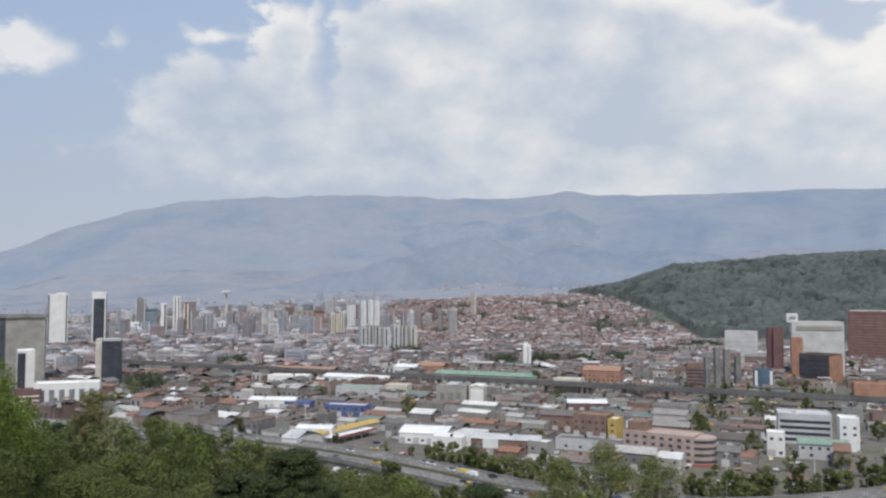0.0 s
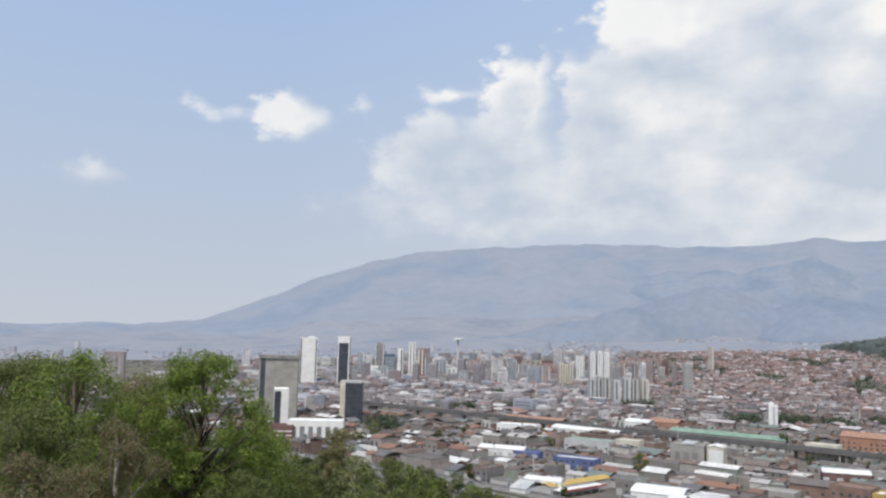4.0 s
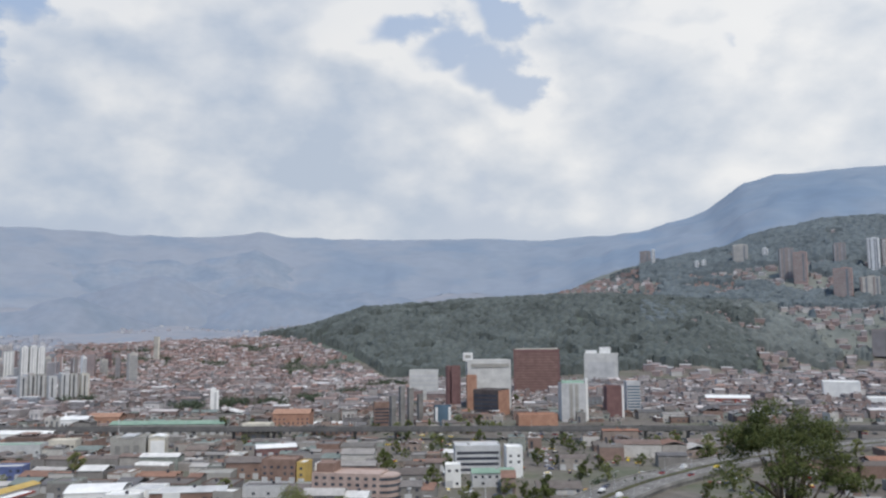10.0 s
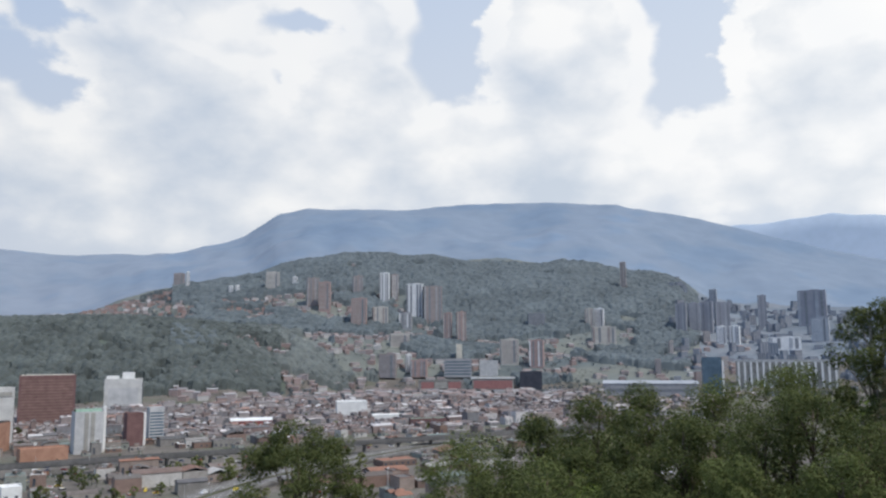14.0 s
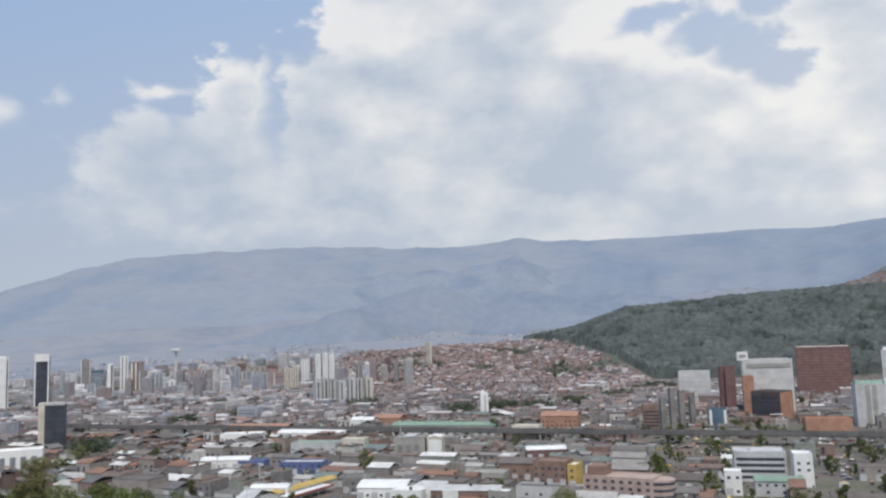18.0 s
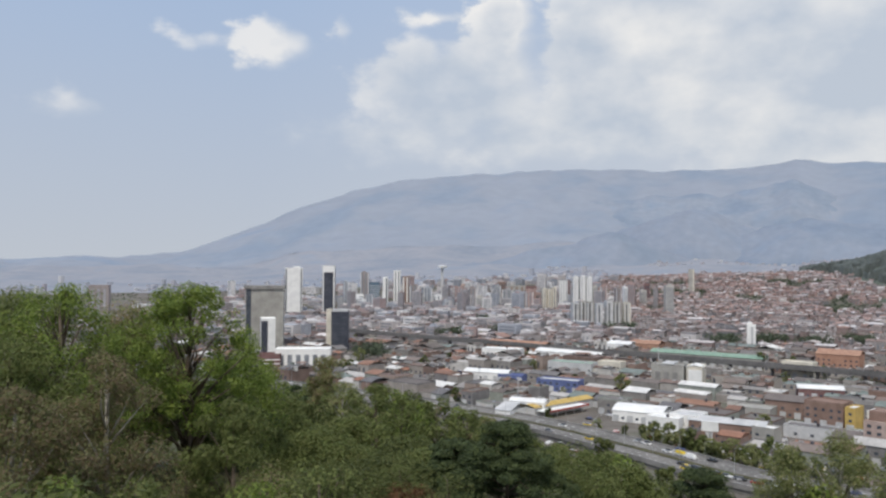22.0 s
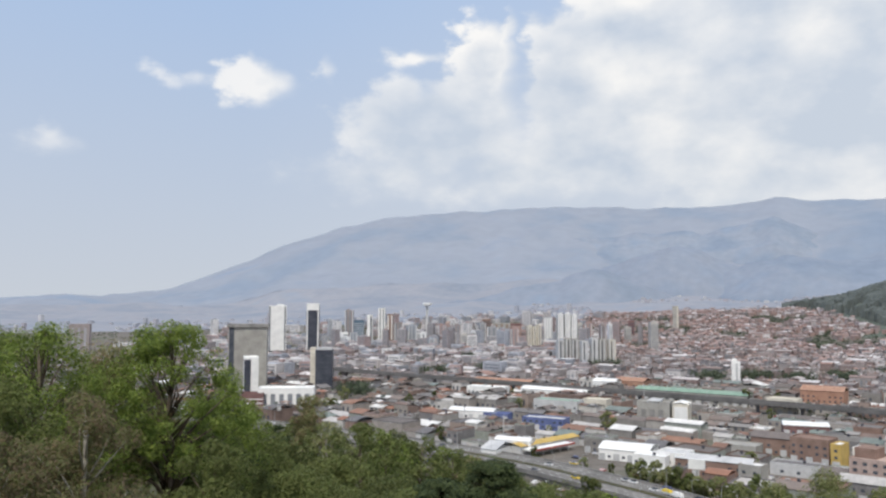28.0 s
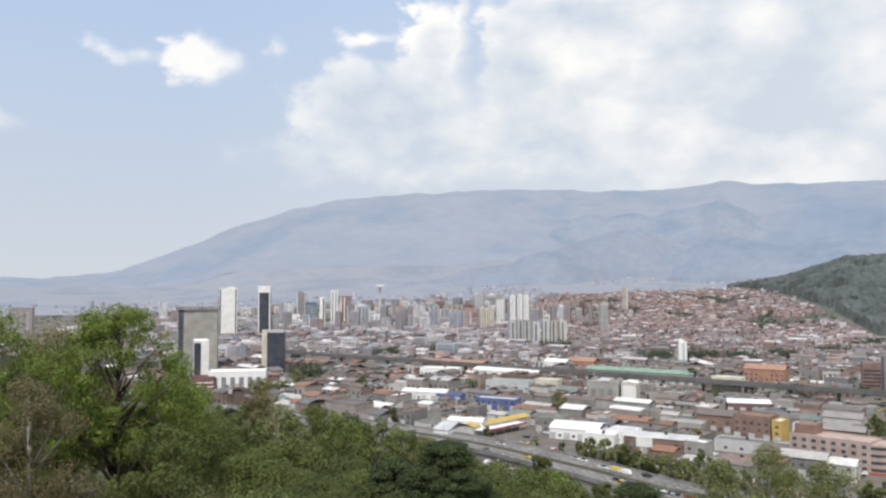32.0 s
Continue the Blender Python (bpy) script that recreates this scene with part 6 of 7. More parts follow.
stand(15.2, 100, -11.2, 5.2, "dome", leaf_olive, bark_pale, 21, "pale olive gum tree on the slope", clumps=54, per=230, leaf=0.20, base=0.08)
stand(18.6, 120, -13.6, 4.2, "dome", leaf_dark, bark, 22, "dark green rounded tree above the road", clumps=34, per=180, leaf=0.24, base=0.1)
stand(10.8, 46, -16.4, 3.0, "dome", leaf_bright, bark, 23, "bright green tree close below the viewpoint", clumps=36, per=280, leaf=0.13, base=0.05)
stand(15.0, 44, -17.4, 2.6, "dome", leaf_bright, bark, 24, "bright green tree close below the viewpoint", clumps=36, per=260, leaf=0.13, base=0.05)
stand(-16.0, 35, -19.0, 1.9, "dome", leaf_bright, bark, 25, "bright yellow-green shrub tree", clumps=26, per=220, leaf=0.11, base=0.05)
stand(44.9, 75, -4.2, 5.9, "umbrella", leaf_dark, bark, 26, "wide flat-topped tree with bare dark limbs", clumps=64, per=230, leaf=0.16, base=0.62, puff=(0.15, 0.27))
stand(56.9, 62, -5.9, 5.0, "dome", leaf_mid, bark, 27, "rounded light green tree", clumps=40, per=240, leaf=0.15, base=0.1)
stand(61.5, 55, -4.4, 3.3, "dome", leaf_dark, bark, 28, "dense green tree on the slope", clumps=44, per=260, leaf=0.14, base=0.12)
stand(65.8, 56, -2.9, 3.9, "dome", leaf_dark, bark, 29, "dark green tree in the row", clumps=40, per=250, leaf=0.14, base=0.12)
stand(69.3, 52, -2.4, 4.0, "dome", leaf_dark, bark, 30, "tall green tree in the row", clumps=44, per=260, leaf=0.14, base=0.12)
stand(73.6, 50, -2.1, 3.6, "dome", leaf_mid, bark, 31, "green tree in the row", clumps=40, per=260, leaf=0.13, base=0.12)
stand(78.2, 48, -0.9, 3.8, "dome", leaf_mid, bark, 32, "green tree with sunlit upper leaves", clumps=42, per=270, leaf=0.13, base=0.15)
stand(83.3, 47, 3.2, 2.9, "dome", leaf_dark, bark_pale, 33, "tall dark tree with pale limbs", clumps=44, per=260, leaf=0.13, base=0.35)
stand(88.4, 44, 4.3, 3.5, "dome", leaf_dark, bark_pale, 34, "tallest dark gum tree with a pale trunk", clumps=54, per=280, leaf=0.13, base=0.3)
stand(93.4, 46, 2.6, 3.2, "umbrella", leaf_dark, bark, 35, "tall open tree with a flat crown", clumps=56, per=150, leaf=0.13, base=0.66, puff=(0.13, 0.22))
stand(97.6, 47, 2.2, 3.6, "umbrella", leaf_dark, bark, 36, "tall open tree with a flat crown", clumps=56, per=150, leaf=0.13, base=0.66, puff=(0.13, 0.22))
stand(94.6, 24, -6.2, 2.2, "umbrella", leaf_dark, bark, 37, "low dark fern-leaved tree", clumps=34, per=240, leaf=0.09, base=0.4)
stand(81.0, 34, -6.3, 2.5, "dome", leaf_mid, bark, 38, "sunlit green tree before the tall ones", clumps=36, per=280, leaf=0.10, base=0.1)
stand(86.5, 30, -8.5, 2.3, "dome", leaf_brown, bark, 39, "shaded dark tree under the tall ones", clumps=36, per=260, leaf=0.10, base=0.1)
stand(74.5, 36, -7.2, 2.6, "dome", leaf_mid, bark, 40, "green bushy tree on the slope", clumps=36, per=260, leaf=0.11, base=0.08)
stand(67.5, 40, -8.2, 2.7, "dome", leaf_dark, bark, 41, "green bushy tree on the slope", clumps=36, per=250, leaf=0.12, base=0.08)
stand(91.5, 36, -2.6, 2.6, "dome", leaf_brown, bark, 42, "shaded dark tree under the tall ones", clumps=40, per=250, leaf=0.12, base=0.15)
stand(71.5, 44, -4.4, 3.0, "dome", leaf_dark, bark, 57, "green tree low in the row", clumps=60, per=150, leaf=0.13, base=0.05)
stand(79.5, 42, -2.6, 3.2, "dome", leaf_dark, bark, 58, "green tree low in the row", clumps=60, per=150, leaf=0.13, base=0.05)
stand(86.0, 38, -1.0, 3.0, "dome", leaf_brown, bark, 59, "dark tree filling the row", clumps=60, per=150, leaf=0.12, base=0.05)
stand(63.8, 46, -6.6, 2.8, "dome", leaf_dark, bark, 50, "green tree low in the row", clumps=50, per=150, leaf=0.13, base=0.05)
stand(98.5, 34, -3.6, 2.6, "dome", leaf_brown, bark, 43, "shaded dark tree under the tall ones", clumps=40, per=250, leaf=0.12, base=0.15)
stand(92.2, 52, -0.6, 2.6, "dome", leaf_mid, bark, 45, "feathery green tree between the tall ones", clumps=44, per=150, leaf=0.13, base=0.3)
stand(95.6, 40, -2.2, 2.6, "dome", leaf_mid, bark, 46, "feathery green tree between the tall ones", clumps=50, per=150, leaf=0.12, base=0.1)
stand(96.4, 30, -7.6, 2.4, "dome", leaf_dark, bark, 47, "shaded dark tree under the tall ones", clumps=44, per=150, leaf=0.10, base=0.05)
stand(100.6, 44, -0.4, 3.0, "dome", leaf_mid, bark, 48, "feathery green tree between the tall ones", clumps=50, per=150, leaf=0.13, base=0.1)
stand(90.4, 27, -9.6, 2.2, "dome", leaf_dry, bark, 49, "brownish bush tree under the tall ones", clumps=40, per=150, leaf=0.09, base=0.05)
stand(103.0, 40, 0.0, 3.0, "dome", leaf_dark, bark, 44, "dark tree at the end of the row", clumps=40, per=220, leaf=0.13, base=0.2)

for i, (a, r, e, w, m) in enumerate(((-25.0, 27, -16.6, 1.9, leaf_mid), (-33.5, 25, -16.8, 1.7, leaf_bright), (-46.5, 23, -11.5, 2.0, leaf_dry), (-21.2, 31, -17.0, 2.1, leaf_mid), (-11.5, 30, -20.5, 1.8, leaf_mid),
                                     (-5.2, 44, -17.8, 2.5, leaf_mid), (0.0, 40, -18.6, 2.0, leaf_mid), (6.8, 44, -18.0, 2.2, leaf_bright), (20.0, 50, -17.0, 2.8, leaf_mid), (-39.5, 19, -17.2, 1.5, leaf_dry), (-29.8, 20, -19.0, 1.3, leaf_mid))):
    stand(a, r, e, w, "dome", m, bark, 200 + i, "bushy small tree close below the viewpoint", clumps=44, per=150, leaf=0.0032 * r, base=0.04, puff=(0.18, 0.34))

for i, (a, r, e, w, m) in enumerate(((59.0, 44, -8.4, 3.2, leaf_dark), (62.6, 40, -9.6, 3.0, leaf_dark), (66.0, 36, -10.6, 2.8, leaf_mid), (70.0, 34, -9.8, 2.8, leaf_dark), (76.6, 42, -4.2, 3.0, leaf_dark), (78.6, 33, -10.0, 2.6, leaf_dark),
                                     (83.6, 36, -4.2, 2.9, leaf_dark), (84.5, 26, -11.6, 2.2, leaf_dry), (99.0, 27, -9.0, 2.2, leaf_dark),
                                     (-25.6, 70, -9.9, 3.8, leaf_dark), (-21.8, 66, -11.0, 3.6, leaf_mid), (-17.4, 60, -12.6, 3.4, leaf_dark), (-23.0, 38, -14.2, 2.6, leaf_dark), (-16.2, 52, -13.4, 2.8, leaf_mid), (-30.5, 48, -8.6, 3.0, leaf_dark))):
    stand(a, r, e, w, "dome", m, bark, 240 + i, "dense tree filling the slope among taller ones", clumps=40, per=170, leaf=0.0028 * r, base=0.05)

# the wood on the slope: a few trees, copied
LIMIT = [(-60, -8), (-46, -8.0), (-28, -7.9), (-20, -8.6), (-17.6, -8.9), (-14.3, -9.9), (-8.2, -12.3), (-2.8, -13.0), (0, -15), (5, -16.3), (10, -14), (18, -15.2), (22, -16.5), (33, -14.5), (40, -11), (47, -10), (56, -8.5), (62, -6.5), (70, -4.5), (80, -3), (105, -2)]
protos = []
for i, (kind, mat, wood) in enumerate((("dome", leaf_mid, bark), ("dome", leaf_bright, bark), ("dome", leaf_dark, bark), ("column", leaf_mid, bark), ("dome", leaf_olive, bark_pale), ("cone", leaf_conifer, bark), ("dome", leaf_dry, bark))):
    words = ("green leafy tree in the wood", "light green tree in the wood", "dark green tree in the wood", "slender green tree in the wood", "pale olive gum tree in the wood", "dark conifer in the wood", "half dry brown tree in the wood")[i]
    protos.append(tree(-60 - 12 * i, -90, height(-60 - 12 * i, -90), 9.0, 3.3, kind, mat, wood, 60 + i, 30, 84, 0.22, 0.12, words, "wood_tree", puff=(0.18, 0.33)))
q = random.Random(9)
placed = []
tries = 0
while len(placed) < 280 and tries < 30000:
    tries += 1
    a = q.uniform(-50, 22) if q.random() < 0.76 else q.uniform(22, 100)
    foot = float(lerp(a, FOOT))
    r = q.uniform(68, foot + 12) if a < 22 else q.uniform(58, foot + 12)
    x, y = polar(a, r)
    z = height(x, y)
    tall = q.uniform(7, 15)
    lim = float(lerp(a, LIMIT))
    tall = min(tall, 80 + r * math.tan(radians(lim)) - z)
    if tall < 3.6 or any((x - p) ** 2 + (y - s) ** 2 < (2.2 + r * 0.018) ** 2 for p, s in placed):
        continue
    if any((x - p) ** 2 + (y - s) ** 2 < 19 ** 2 for p, s in HW):
        continue
    placed.append((x, y))
    k = q.choices(range(7), (6, 4, 4, 3, 2, 1.2, 0.8))[0]
    sc = tall / 9.0
    wide_ = sc * q.uniform(0.95, 1.35)
    ob = copy_thing(protos[k], pose(x, y, z, 0, 0, q.uniform(0, 360)) @ Matrix.Diagonal((wide_, wide_, sc, 1)))
    tagged(ob, group="wood on the slope")

# small trees close below the viewpoint
young = []
for i, (mat, words) in enumerate(((leaf_mid, "small green tree close below the viewpoint"), (leaf_bright, "small light green tree close below the viewpoint"), (leaf_dry, "small brownish tree close below the viewpoint"), (leaf_dark, "small dark green tree close below the viewpoint"))):
    young.append(tree(-110 - 8 * i, -90, height(-110 - 8 * i, -90), 4.5, 2.1, "dome", mat, bark, 90 + i, 40, 100, 0.07, 0.06, words, "young_tree", puff=(0.2, 0.36)))
near_ = []
for tries in range(6000):
    if len(near_) >= 104:
        break
    a = q.uniform(-50, 24) if q.random() < 0.74 else q.uniform(58, 104)
    r = 19 + 54 * q.random() ** 1.2
    x, y = polar(a, r)
    z = height(x, y)
    tall = min(q.uniform(3.5, 6.5), 80 + r * math.tan(radians(min(-14.0 if a < -14 else -18.6 if a < 6.5 else -17.2 if a < 24 else -7.5, float(lerp(a, LIMIT))))) - z)
    if tall < 1.6 or any((x - p) ** 2 + (y - s) ** 2 < (1.4 + r * 0.012) ** 2 for p, s in near_):
        continue
    near_.append((x, y))
    sc = tall / 4.5
    wide_ = max(sc, 0.6) * q.uniform(0.95, 1.25)
    ob = copy_thing(young[q.choices(range(4), (6, 4, 1.5, 3))[0]], pose(x, y, z, 0, 0, q.uniform(0, 360)) @ Matrix.Diagonal((wide_, wide_, sc, 1)))
    tagged(ob, group="young trees below the viewpoint")

# undergrowth between the trees
az, r, x, y, z = (np.random.RandomState(23).uniform(-52, 104, 620), None, None, None, None)
r = 30 + 230 * np.random.RandomState(24).rand(620) ** 1.2
x, y = r * np.sin(np.radians(az)), r * np.cos(np.radians(az))
z = land(x, y)
keep = (r < lerp(az, FOOT) + 8) & (r > 38)
pts = np.stack([x, y, z + 0.35], -1)[keep]
size_ = 0.7 + 1.1 * np.random.RandomState(25).rand(len(pts))
tagged(new("undergrowth", leaf_mesh("undergrowth", pts, size_, 150, 0.10, leaf_mid, 26, 0.7)), "tangled green undergrowth covering the slope", "bushes", kind="stuff")

near_r = 23 + 24 * np.random.RandomState(27).rand(300)
near_a = np.radians(np.random.RandomState(28).uniform(-52, 26, 300))
x, y = near_r * np.sin(near_a), near_r * np.cos(near_a)
tagged(new("low_bushes", leaf_mesh("low_bushes", np.stack([x, y, land(x, y) + 0.3], -1), 0.5 + 0.7 * np.random.RandomState(29).rand(300), 190, 0.06, leaf_mid, 30, 0.75)), "low leafy bushes covering the ground below the viewpoint", "bushes", kind="stuff")

# trees along roads and yards
street = []
for i, mat in enumerate((leaf_mid, leaf_dark, leaf_olive)):
    street.append(tree(-60 - 12 * i, -130, height(-60 - 12 * i, -130), 7.0, 3.0, "dome", mat, bark, 80 + i, 18, 62, 0.36, 0.2, ("round green street tree", "dark green street tree", "pale green street tree")[i], "street_tree"))
q = random.Random(17)
n = 0
for tries in range(9000):
    if n >= 296:
        break
    if tries < len(LOTS):
        x, y = LOTS[tries]
    elif tries % 2 == 0:
        i = q.randrange(len(HIGHWAY))
        x, y = HIGHWAY[i][0] + q.uniform(-34, 34), HIGHWAY[i][1] + q.uniform(-34, 34)
    else:
        a, r = q.uniform(-40, 62), math.sqrt(q.uniform(330 ** 2, 1000 ** 2))
        x, y = polar(a, r)
    a, r = math.degrees(math.atan2(x, y)), math.hypot(x, y)
    if r < float(lerp(a, FOOT)) + 5 or r > 1000 or any((x - p) ** 2 + (y - s) ** 2 < 17 ** 2 for p, s in HIGHWAY) or abs(to_grid(x, y)[0] - 604) < 9:
        continue
    if any((x - p) ** 2 + (y - s) ** 2 < (k * 0.8) ** 2 for p, s, k in TAKEN):
        continue
    n += 1
    sc = q.uniform(0.8, 1.7) if tries % 2 == 0 else q.uniform(0.7, 1.4)
    ob = copy_thing(q.choice(street), pose(x, y, height(x, y), 0, 0, q.uniform(0, 360)) @ Matrix.Diagonal((sc, sc, sc * q.uniform(0.8, 1.2), 1)))
    tagged(ob, group="street trees")

# far woods: uneven lobed crowns, several lobes to a tree
def woods(name, xs, ys, zs, rad, mat, label, seed, lobes=3, tufts=0, leaf=1.3):
    rs_ = np.random.RandomState(seed)
    n = len(xs) * lobes
    big = np.repeat(rad, lobes)
    cx, cy, cz = (np.repeat(v, lobes) for v in (xs, ys, zs))
    first = np.tile(np.arange(lobes) == 0, len(xs))
    size = big * np.where(first, rs_.uniform(0.65, 0.9, n), rs_.uniform(0.3, 0.62, n))
    cx = cx + np.where(first, 0, rs_.normal(size=n) * big * 0.55)
    cy = cy + np.where(first, 0, rs_.normal(size=n) * big * 0.55)
    cz = cz + big * np.where(first, 0.15, rs_.uniform(-0.1, 0.42, n))
    if tufts:
        centres = np.stack([cx, cy, cz + size * 0.15], -1)
        return tagged(new(name, leaf_mesh(name, centres, size, tufts, leaf, mat, seed + 90, 0.85)), label, "woods", kind="stuff")
    sides, rings = 5, ((-0.15, 0.95), (0.5, 0.85))
    v = np.zeros((n, 11, 3))
    twist = rs_.uniform(0, 6.28, n)
    for k, (h, w) in enumerate(rings):
        for j in range(sides):
            ang = twist + (j + 0.5 * k) * 2 * math.pi / sides
            wide_ = size * w * rs_.uniform(0.62, 1.38, n)
            v[:, k * sides + j] = np.stack([cx + wide_ * np.cos(ang), cy + wide_ * np.sin(ang), cz + size * (0.72 * h + rs_.uniform(-0.14, 0.14, n))], -1)
    v[:, 10] = np.stack([cx + size * rs_.uniform(-0.3, 0.3, n), cy + size * rs_.uniform(-0.3, 0.3, n), cz + size * rs_.uniform(0.55, 0.85, n)], -1)
    f = []
    for j in range(sides):
        e = (j + 1) % sides
        f += [(j, e, 5 + j), (e, 5 + e, 5 + j), (5 + j, 5 + e, 10)]
    f = (np.array(f)[None] + 11 * np.arange(n)[:, None, None]).reshape(-1, 3)
    me = bpy.data.meshes.new(name)
    me.vertices.add(11 * n)
    me.vertices.foreach_set("co", v.ravel())
    me.loops.add(f.size)
    me.loops.foreach_set("vertex_index", f.ravel().astype(np.int32))
    me.polygons.add(len(f))
    me.polygons.foreach_set("loop_start", np.arange(0, f.size, 3, dtype=np.int32))
    me.materials.append(mat)
    me.update(calc_edges=True)
    me.polygons.foreach_set("use_smooth", [True] * len(me.polygons))
    return tagged(new(name, me), label, "woods", kind="stuff")


def canopy(name, az0, az1, r0, r1, step, mat, label, where, cell=11.0, tall=8.0):
    """The closed roof of a far wood: crown beside crown, each a dome of its own height."""
    az = np.radians(np.arange(az0, az1, step))
    rg, ag = np.meshgrid(np.arange(r0, r1, 1800 * radians(step) * 1.15), az, indexing="ij")
    x, y = rg * np.sin(ag), rg * np.cos(ag)
    ix, iy = np.floor(x / cell), np.floor(y / cell)
    dome = np.zeros_like(x)
    for i in (-1, 0, 1):
        for j in (-1, 0, 1):
            cx = (ix + i + 0.15 + 0.7 * hash2(ix + i, iy + j, 3)) * cell
            cy = (iy + j + 0.15 + 0.7 * hash2(ix + i, iy + j, 4)) * cell
            big = cell * (0.5 + 0.45 * hash2(ix + i, iy + j, 5))
            dome = np.maximum(dome, big * np.sqrt(np.maximum(0, 1 - ((x - cx) ** 2 + (y - cy) ** 2) / big ** 2)))
    top = tall * (0.45 + 0.35 * fbm(x / 60, y / 60, 3, 71)) + 1.3 * dome + 3.0 * (fbm(x / 4, y / 4, 2, 72) - 0.5)
    keep = where(x, y, rg, np.degrees(ag))
    z = land(x, y) + np.where(keep, top, -3.0)
    n = len(az)
    solid = keep[:-1, :-1] | keep[1:, :-1] | keep[:-1, 1:] | keep[1:, 1:]
    i, j = np.nonzero(solid)
    faces = np.stack([i * n + j, i * n + j + 1, (i + 1) * n + j + 1, (i + 1) * n + j], -1)
    me = bpy.data.meshes.new(name)
    me.from_pydata(np.stack([x, y, z], -1).reshape(-1, 3).tolist(), [], faces.tolist())
    me.materials.append(mat)
    me.update()
    return tagged(new(name, me), label, "woods", kind="stuff")


def on_low_hill(x, y, r, az):
    return (r > 1250 + np.clip(19.5 - az, 0, 12) * 70) & (r > 1345 + np.clip(az - 30, 0, 20) * 9) & (fbm(x / 45, y / 45, 3, 77) < 0.66)


def on_hillside(x, y, r, az):
    clear_ = np.ones(x.shape, bool)
    for p, q_, s_ in TAKEN:
        if math.hypot(p, q_) > 1500:
            clear_ &= (x - p) ** 2 + (y - q_) ** 2 > (s_ * 0.75) ** 2
    return wooded(x, y) & (r > 1660 + 12 * np.clip(az - 56, 0, 20)) & clear_


# blue-grey distance haze mixed into the far crown colours
wood_clump = leafy("hazed_far_tree_crowns", [(0.096, 0.12, 0.13), (0.108, 0.13, 0.134), (0.124, 0.142, 0.136), (0.09, 0.114, 0.126), (0.132, 0.147, 0.139)], 0.15, 0.012, 0.5)
town_leaf = leafy("town_tree_crowns", [(0.085, 0.11, 0.07), (0.10, 0.125, 0.078), (0.12, 0.14, 0.09), (0.078, 0.10, 0.072)], 0.2)
# hillside crowns bluer still, more haze in the leaf colour
hill_clump = leafy("hazed_hillside_tree_crowns", [(0.142, 0.172, 0.194), (0.154, 0.182, 0.195), (0.18, 0.20, 0.194), (0.135, 0.166, 0.19)], 0.15, 0.008, 0.4)
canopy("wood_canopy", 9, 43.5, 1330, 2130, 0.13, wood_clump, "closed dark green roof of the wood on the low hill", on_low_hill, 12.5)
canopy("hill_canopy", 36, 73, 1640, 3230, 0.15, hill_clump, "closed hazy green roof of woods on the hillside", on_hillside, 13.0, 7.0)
az, r, x, y, z = scatter(3600, 9, 43, 1330, 2120)
keep = on_low_hill(x, y, r, az)
keep &= np.array([all((a - p) ** 2 + (b_ - s) ** 2 > (k + 10) ** 2 for p, s, k in TAKEN if abs(a - p) < 60) for a, b_ in zip(x, y)])
tops = scatter(190, 12, 43, 1930, 2060)
x, y, z, keep = np.append(x, tops[2]), np.append(y, tops[3]), np.append(z, tops[4] + 3), np.append(keep, tops[1] > 0)
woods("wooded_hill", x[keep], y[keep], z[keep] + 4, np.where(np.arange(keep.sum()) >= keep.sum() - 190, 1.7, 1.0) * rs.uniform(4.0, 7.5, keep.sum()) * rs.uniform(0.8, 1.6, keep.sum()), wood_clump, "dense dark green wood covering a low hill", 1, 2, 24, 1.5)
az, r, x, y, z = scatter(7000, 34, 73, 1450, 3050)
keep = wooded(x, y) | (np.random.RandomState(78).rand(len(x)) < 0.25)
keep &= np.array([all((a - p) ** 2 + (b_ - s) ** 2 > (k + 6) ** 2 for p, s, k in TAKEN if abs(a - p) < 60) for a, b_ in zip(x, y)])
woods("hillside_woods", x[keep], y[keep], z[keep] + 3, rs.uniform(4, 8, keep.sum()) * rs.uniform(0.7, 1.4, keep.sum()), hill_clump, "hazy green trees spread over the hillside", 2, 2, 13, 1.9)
gx, gy, gz = np.array(GROVES).T
woods("quarter_trees", gx, gy, gz, rs.uniform(4.0, 8.0, len(gx)), town_leaf, "green trees and gardens between brick houses", 4, 2, 10, 1.5)
groups_ = PARKS + [(18.4, 1180), (19.6, 1230), (21.0, 1290), (-2.5, 1010)]
gx, gy = np.array([polar(a + rs.uniform(-0.9, 0.9), r + rs.uniform(-26, 26)) for a, r in groups_ for k in range(14)]).T
woods("park_trees", gx, gy, land(gx, gy) + 6, rs.uniform(6, 10, len(gx)), town_leaf, "groups of dark green trees in town parks", 5, 5, 22, 1.2)
az, r, x, y, z = scatter(6800, -45, 66, 430, 1900)
keep = np.array([all((a - p) ** 2 + (b_ - s) ** 2 > (k + 3) ** 2 for p, s, k in TAKEN if abs(a - p) < 60) for a, b_ in zip(x, y)])
keep &= (fbm(x / 130, y / 130, 2, 33) > 0.43)
woods("town_trees", x[keep], y[keep], z[keep], rs.uniform(2.4, 6.5, keep.sum()), town_leaf, "dark green trees between distant houses", 3, 2, 9, 1.25)

# ---- vehicles, lamps and signs ----
def wheel_mesh():
    b = Build()
    b.tube([(0, -0.11, 0), (0, 0.11, 0)], [0.32, 0.32], 0, 12)
    return b.mesh("wheel", [rubber])


WHEEL = wheel_mesh()
b = Build()
b.tube([(0, -0.13, 0), (0, 0.13, 0)], [0.19, 0.19], 0, 10)
RIM = b.mesh("rim", [metal])


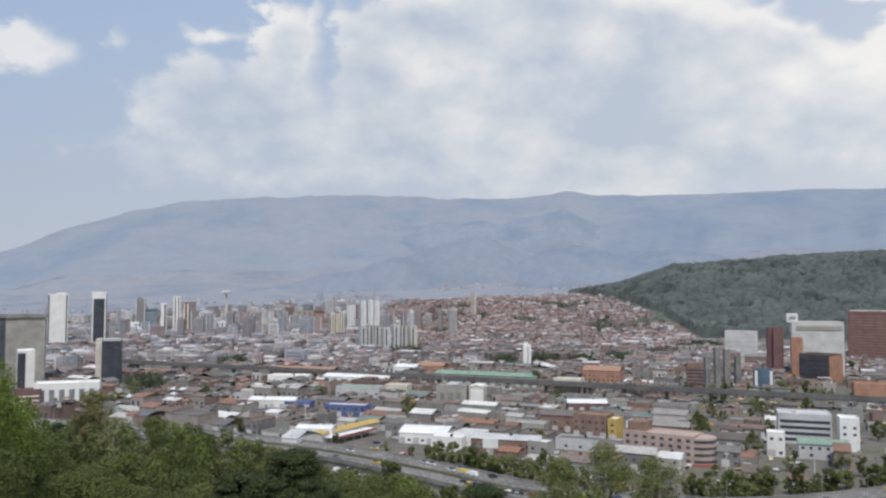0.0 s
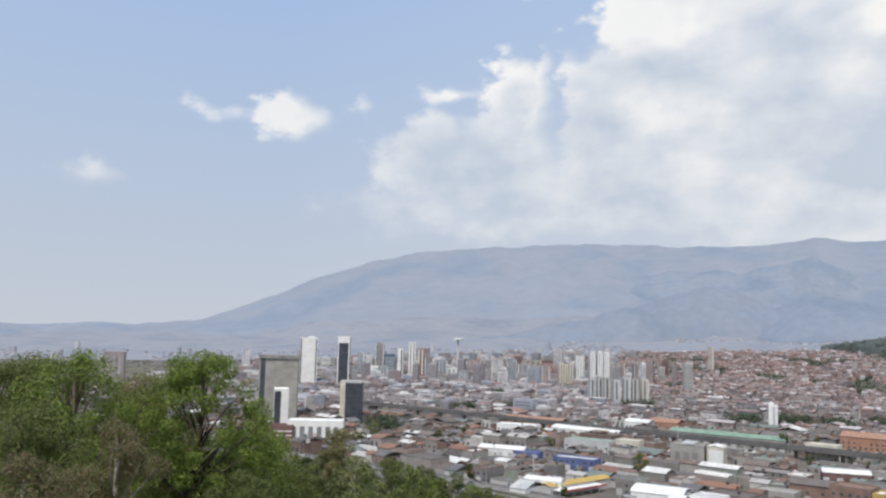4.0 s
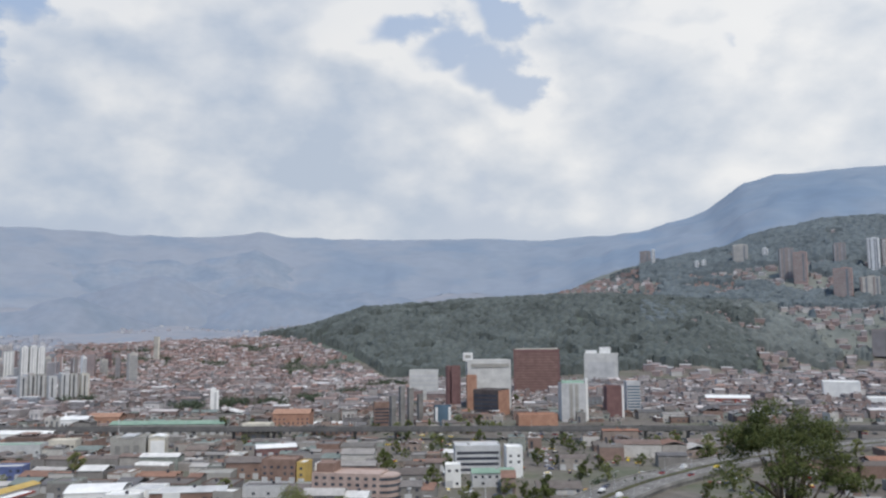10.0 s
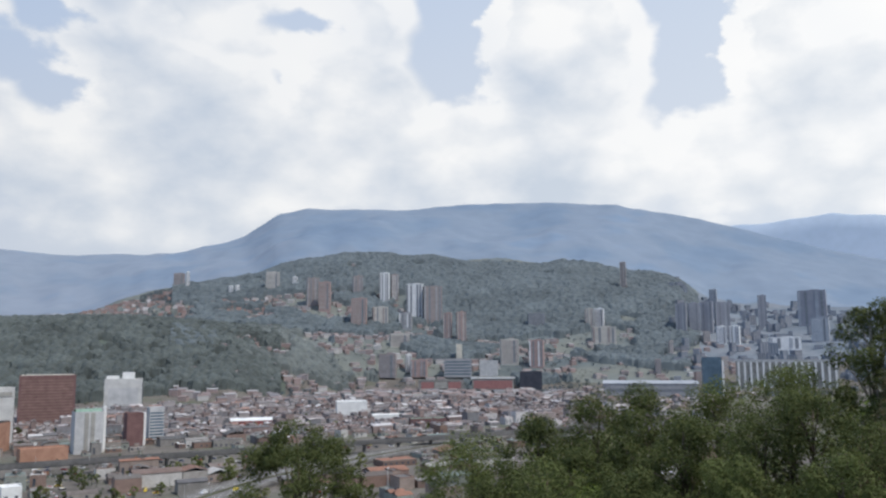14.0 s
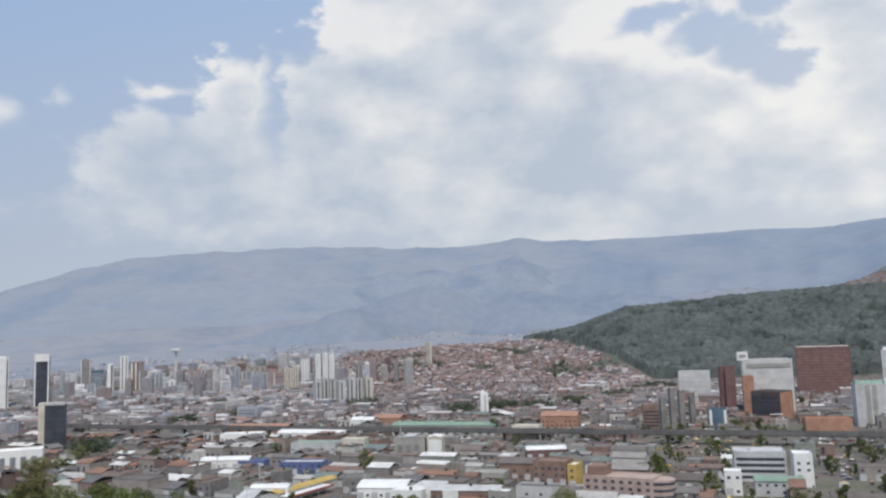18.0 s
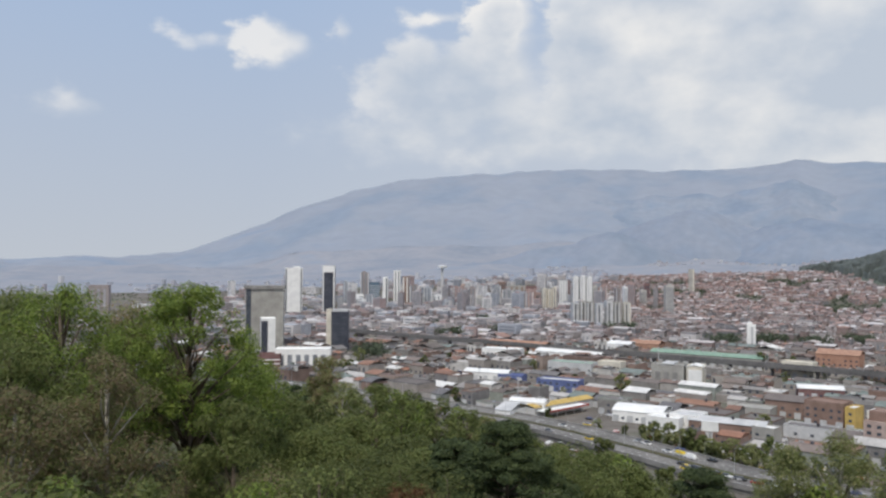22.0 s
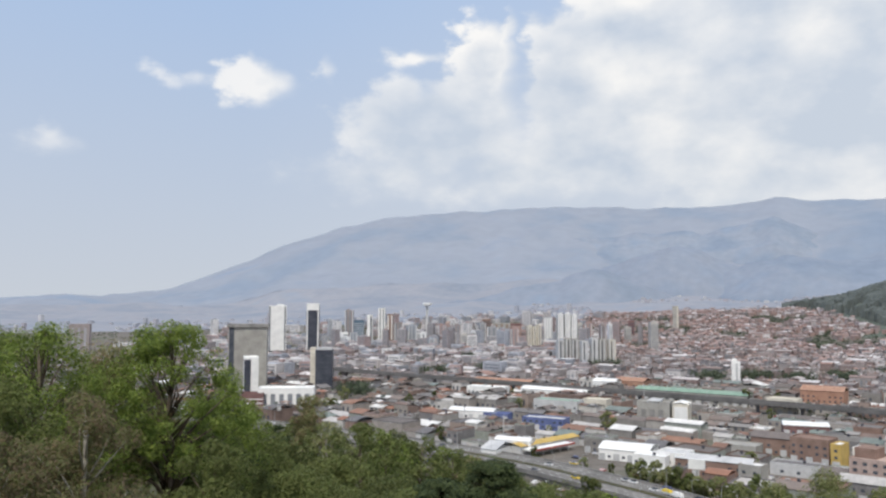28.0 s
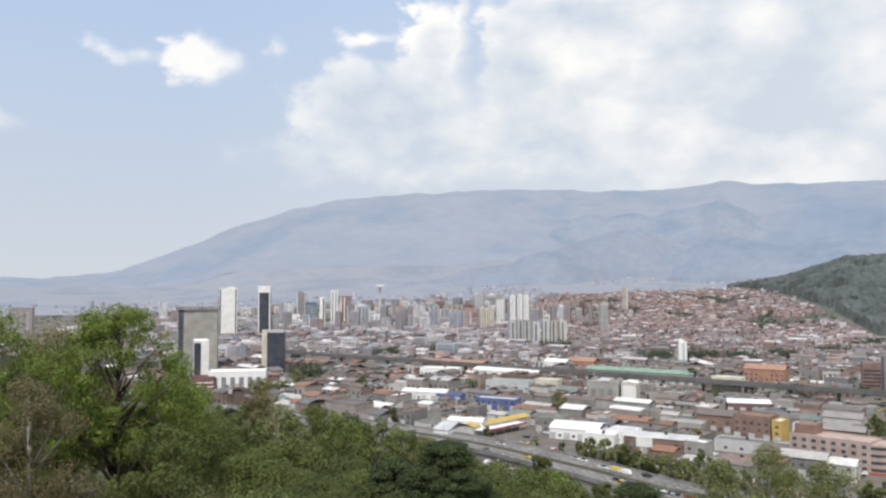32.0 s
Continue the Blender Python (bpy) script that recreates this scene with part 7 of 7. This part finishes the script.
def car_proto(x, y, z, van):
    t = thing("van" if van else "car", x, y, z, 0, "small delivery van on the road" if van else "small car on the road", "van" if van else "car")
    long_, wide_ = (5.4, 2.0) if van else (4.2, 1.75)
    b = Build()
    b.box(0, 0, 0.28, long_, wide_, 0.55 if not van else 0.8, 0, 0, None, 0.97)
    part("body", b, car_paint, t)
    b = Build()
    b.box(-0.25, 0, 0.84 if not van else 1.09, long_ * (0.55 if not van else 0.82), wide_ * 0.9, 0.58 if not van else 1.0, 0, 0, None, 0.82)
    part("cabin", b, glass if not van else car_paint, t)
    for a in (-1, 1):
        for c in (-1, 1):
            ob = part("wheel", WHEEL, None, t)
            ob.location = (a * long_ * 0.31, c * (wide_ / 2 - 0.1), 0.32)
            part("rim", RIM, None, ob, "bright metal rim")
    return t


q = random.Random(31)
cars = [car_proto(-20, -40, height(-20, -40), False), car_proto(-28, -40, height(-28, -40), True)]
for i in range(54):
    k = q.randrange(14, len(HIGHWAY) - 30)
    lane = q.choice((-9.2, -5.4, 5.4, 9.2))
    path = offset(HIGHWAY, lane)
    p, n_ = path[k], path[k + 1]
    f_ = q.random()
    x, y = p[0] + (n_[0] - p[0]) * f_, p[1] + (n_[1] - p[1]) * f_
    yaw = math.degrees(math.atan2(n_[1] - p[1], n_[0] - p[0])) + (180 if lane > 0 else 0)
    tagged(copy_thing(cars[1 if q.random() < 0.25 else 0], pose(x, y, 3.01, 0, 0, yaw)), group="traffic on the highway")
for i in range(64):
    x, y = on_grid(632 + (i % 3) * 17 + q.uniform(-1, 1), 40 + (i // 3) * 13 + q.uniform(-4, 4))
    if any((x - p) ** 2 + (y - s) ** 2 < (k * 0.9) ** 2 for p, s, k in TAKEN):
        continue
    tagged(copy_thing(cars[1 if q.random() < 0.15 else 0], pose(x, y, 0.05, 0, 0, GRID + 90 + q.uniform(-3, 3))), "small car standing in a wide car park", group="cars in the car park")
parked = Build()
for i in range(700):
    a, r = q.uniform(-22, 48), q.uniform(330, 640)
    x, y = polar(a, r)
    if r < float(lerp(a, FOOT)) + 8 or any((x - p) ** 2 + (y - s) ** 2 < (k * 0.85) ** 2 for p, s, k in TAKEN) or any((x - p) ** 2 + (y - s) ** 2 < 15 ** 2 for p, s in HW):
        continue
    turn = GRID + q.choice((0, 90)) + q.uniform(-6, 6)
    parked.box(x, y, 0.25, 4.2, 1.75, 0.6, turn)
    parked.box(x, y, 0.85, 2.3, 1.6, 0.55, turn, 0, None, 0.85)
    parked.box(x, y, 0.0, 3.6, 1.5, 0.27, turn, 1)
tagged(new("parked_cars", parked.mesh("parked_cars", [material("parked_car_paint", CARS, 1.0, 0.35, 0.0, "island", amount=0.05), rubber])), "many small cars parked in yards and streets", "cars", kind="stuff")

b = Build()
b.tube([(0, 0, -0.3), (0, 0, 9.5)], [0.11, 0.06], 0, 8)
LAMP_POLE = b.mesh("pole", [metal])
b = Build()
b.tube([(0, 0, 9.4), (0.8, 0, 9.9), (2.0, 0, 10.0)], [0.05, 0.045, 0.04], 0, 6)
LAMP_ARM = b.mesh("arm", [metal])
b = Build()
b.box(2.2, 0, 9.86, 0.8, 0.3, 0.16)
LAMP_HEAD = b.mesh("lamp_head", [pale_grey])
for k in range(16, len(HIGHWAY) - 20, 3):
    x, y = HIGHWAY[k]
    t = thing("street_lamp", x, y, 3.2, q.uniform(0, 30), "grey steel street lamp on the median", "street lamp", "lamps along the highway")
    part("pole", LAMP_POLE, None, t)
    part("arm", LAMP_ARM, None, t)
    part("lamp_head", LAMP_HEAD, None, t)

# a billboard mast and flood light masts
t = thing("billboard", *polar(3.4, 362), 0, 10, "white billboard on a steel mast beside the highway", "billboard")
b = Build()
b.tube([(0, 0, 0), (0, 0, 12)], [0.35, 0.3], 0, 10)
part("mast", b, metal, t)
b = Build()
b.box(0, -0.3, 9.5, 7, 0.5, 4.2)
part("panel", b, white, t)
for a, r, h in ((0.0, 590, 22), (-9.8, 470, 14), (-12.6, 520, 13), (24.9, 380, 12), (19.5, 360, 11), (51.0, 470, 14)):
    t = thing("mast", *polar(a, r), 0, 0, "tall pale steel lighting mast in the town", "mast")
    b = Build()
    b.tube([(0, 0, 0), (0, 0, h)], [0.3, 0.18], 0, 8)
    part("pole", b, pale_grey, t)
    b = Build()
    b.box(0, 0, h, 1.8, 0.5, 0.8)
    part("lamp_head", b, pale_grey, t)
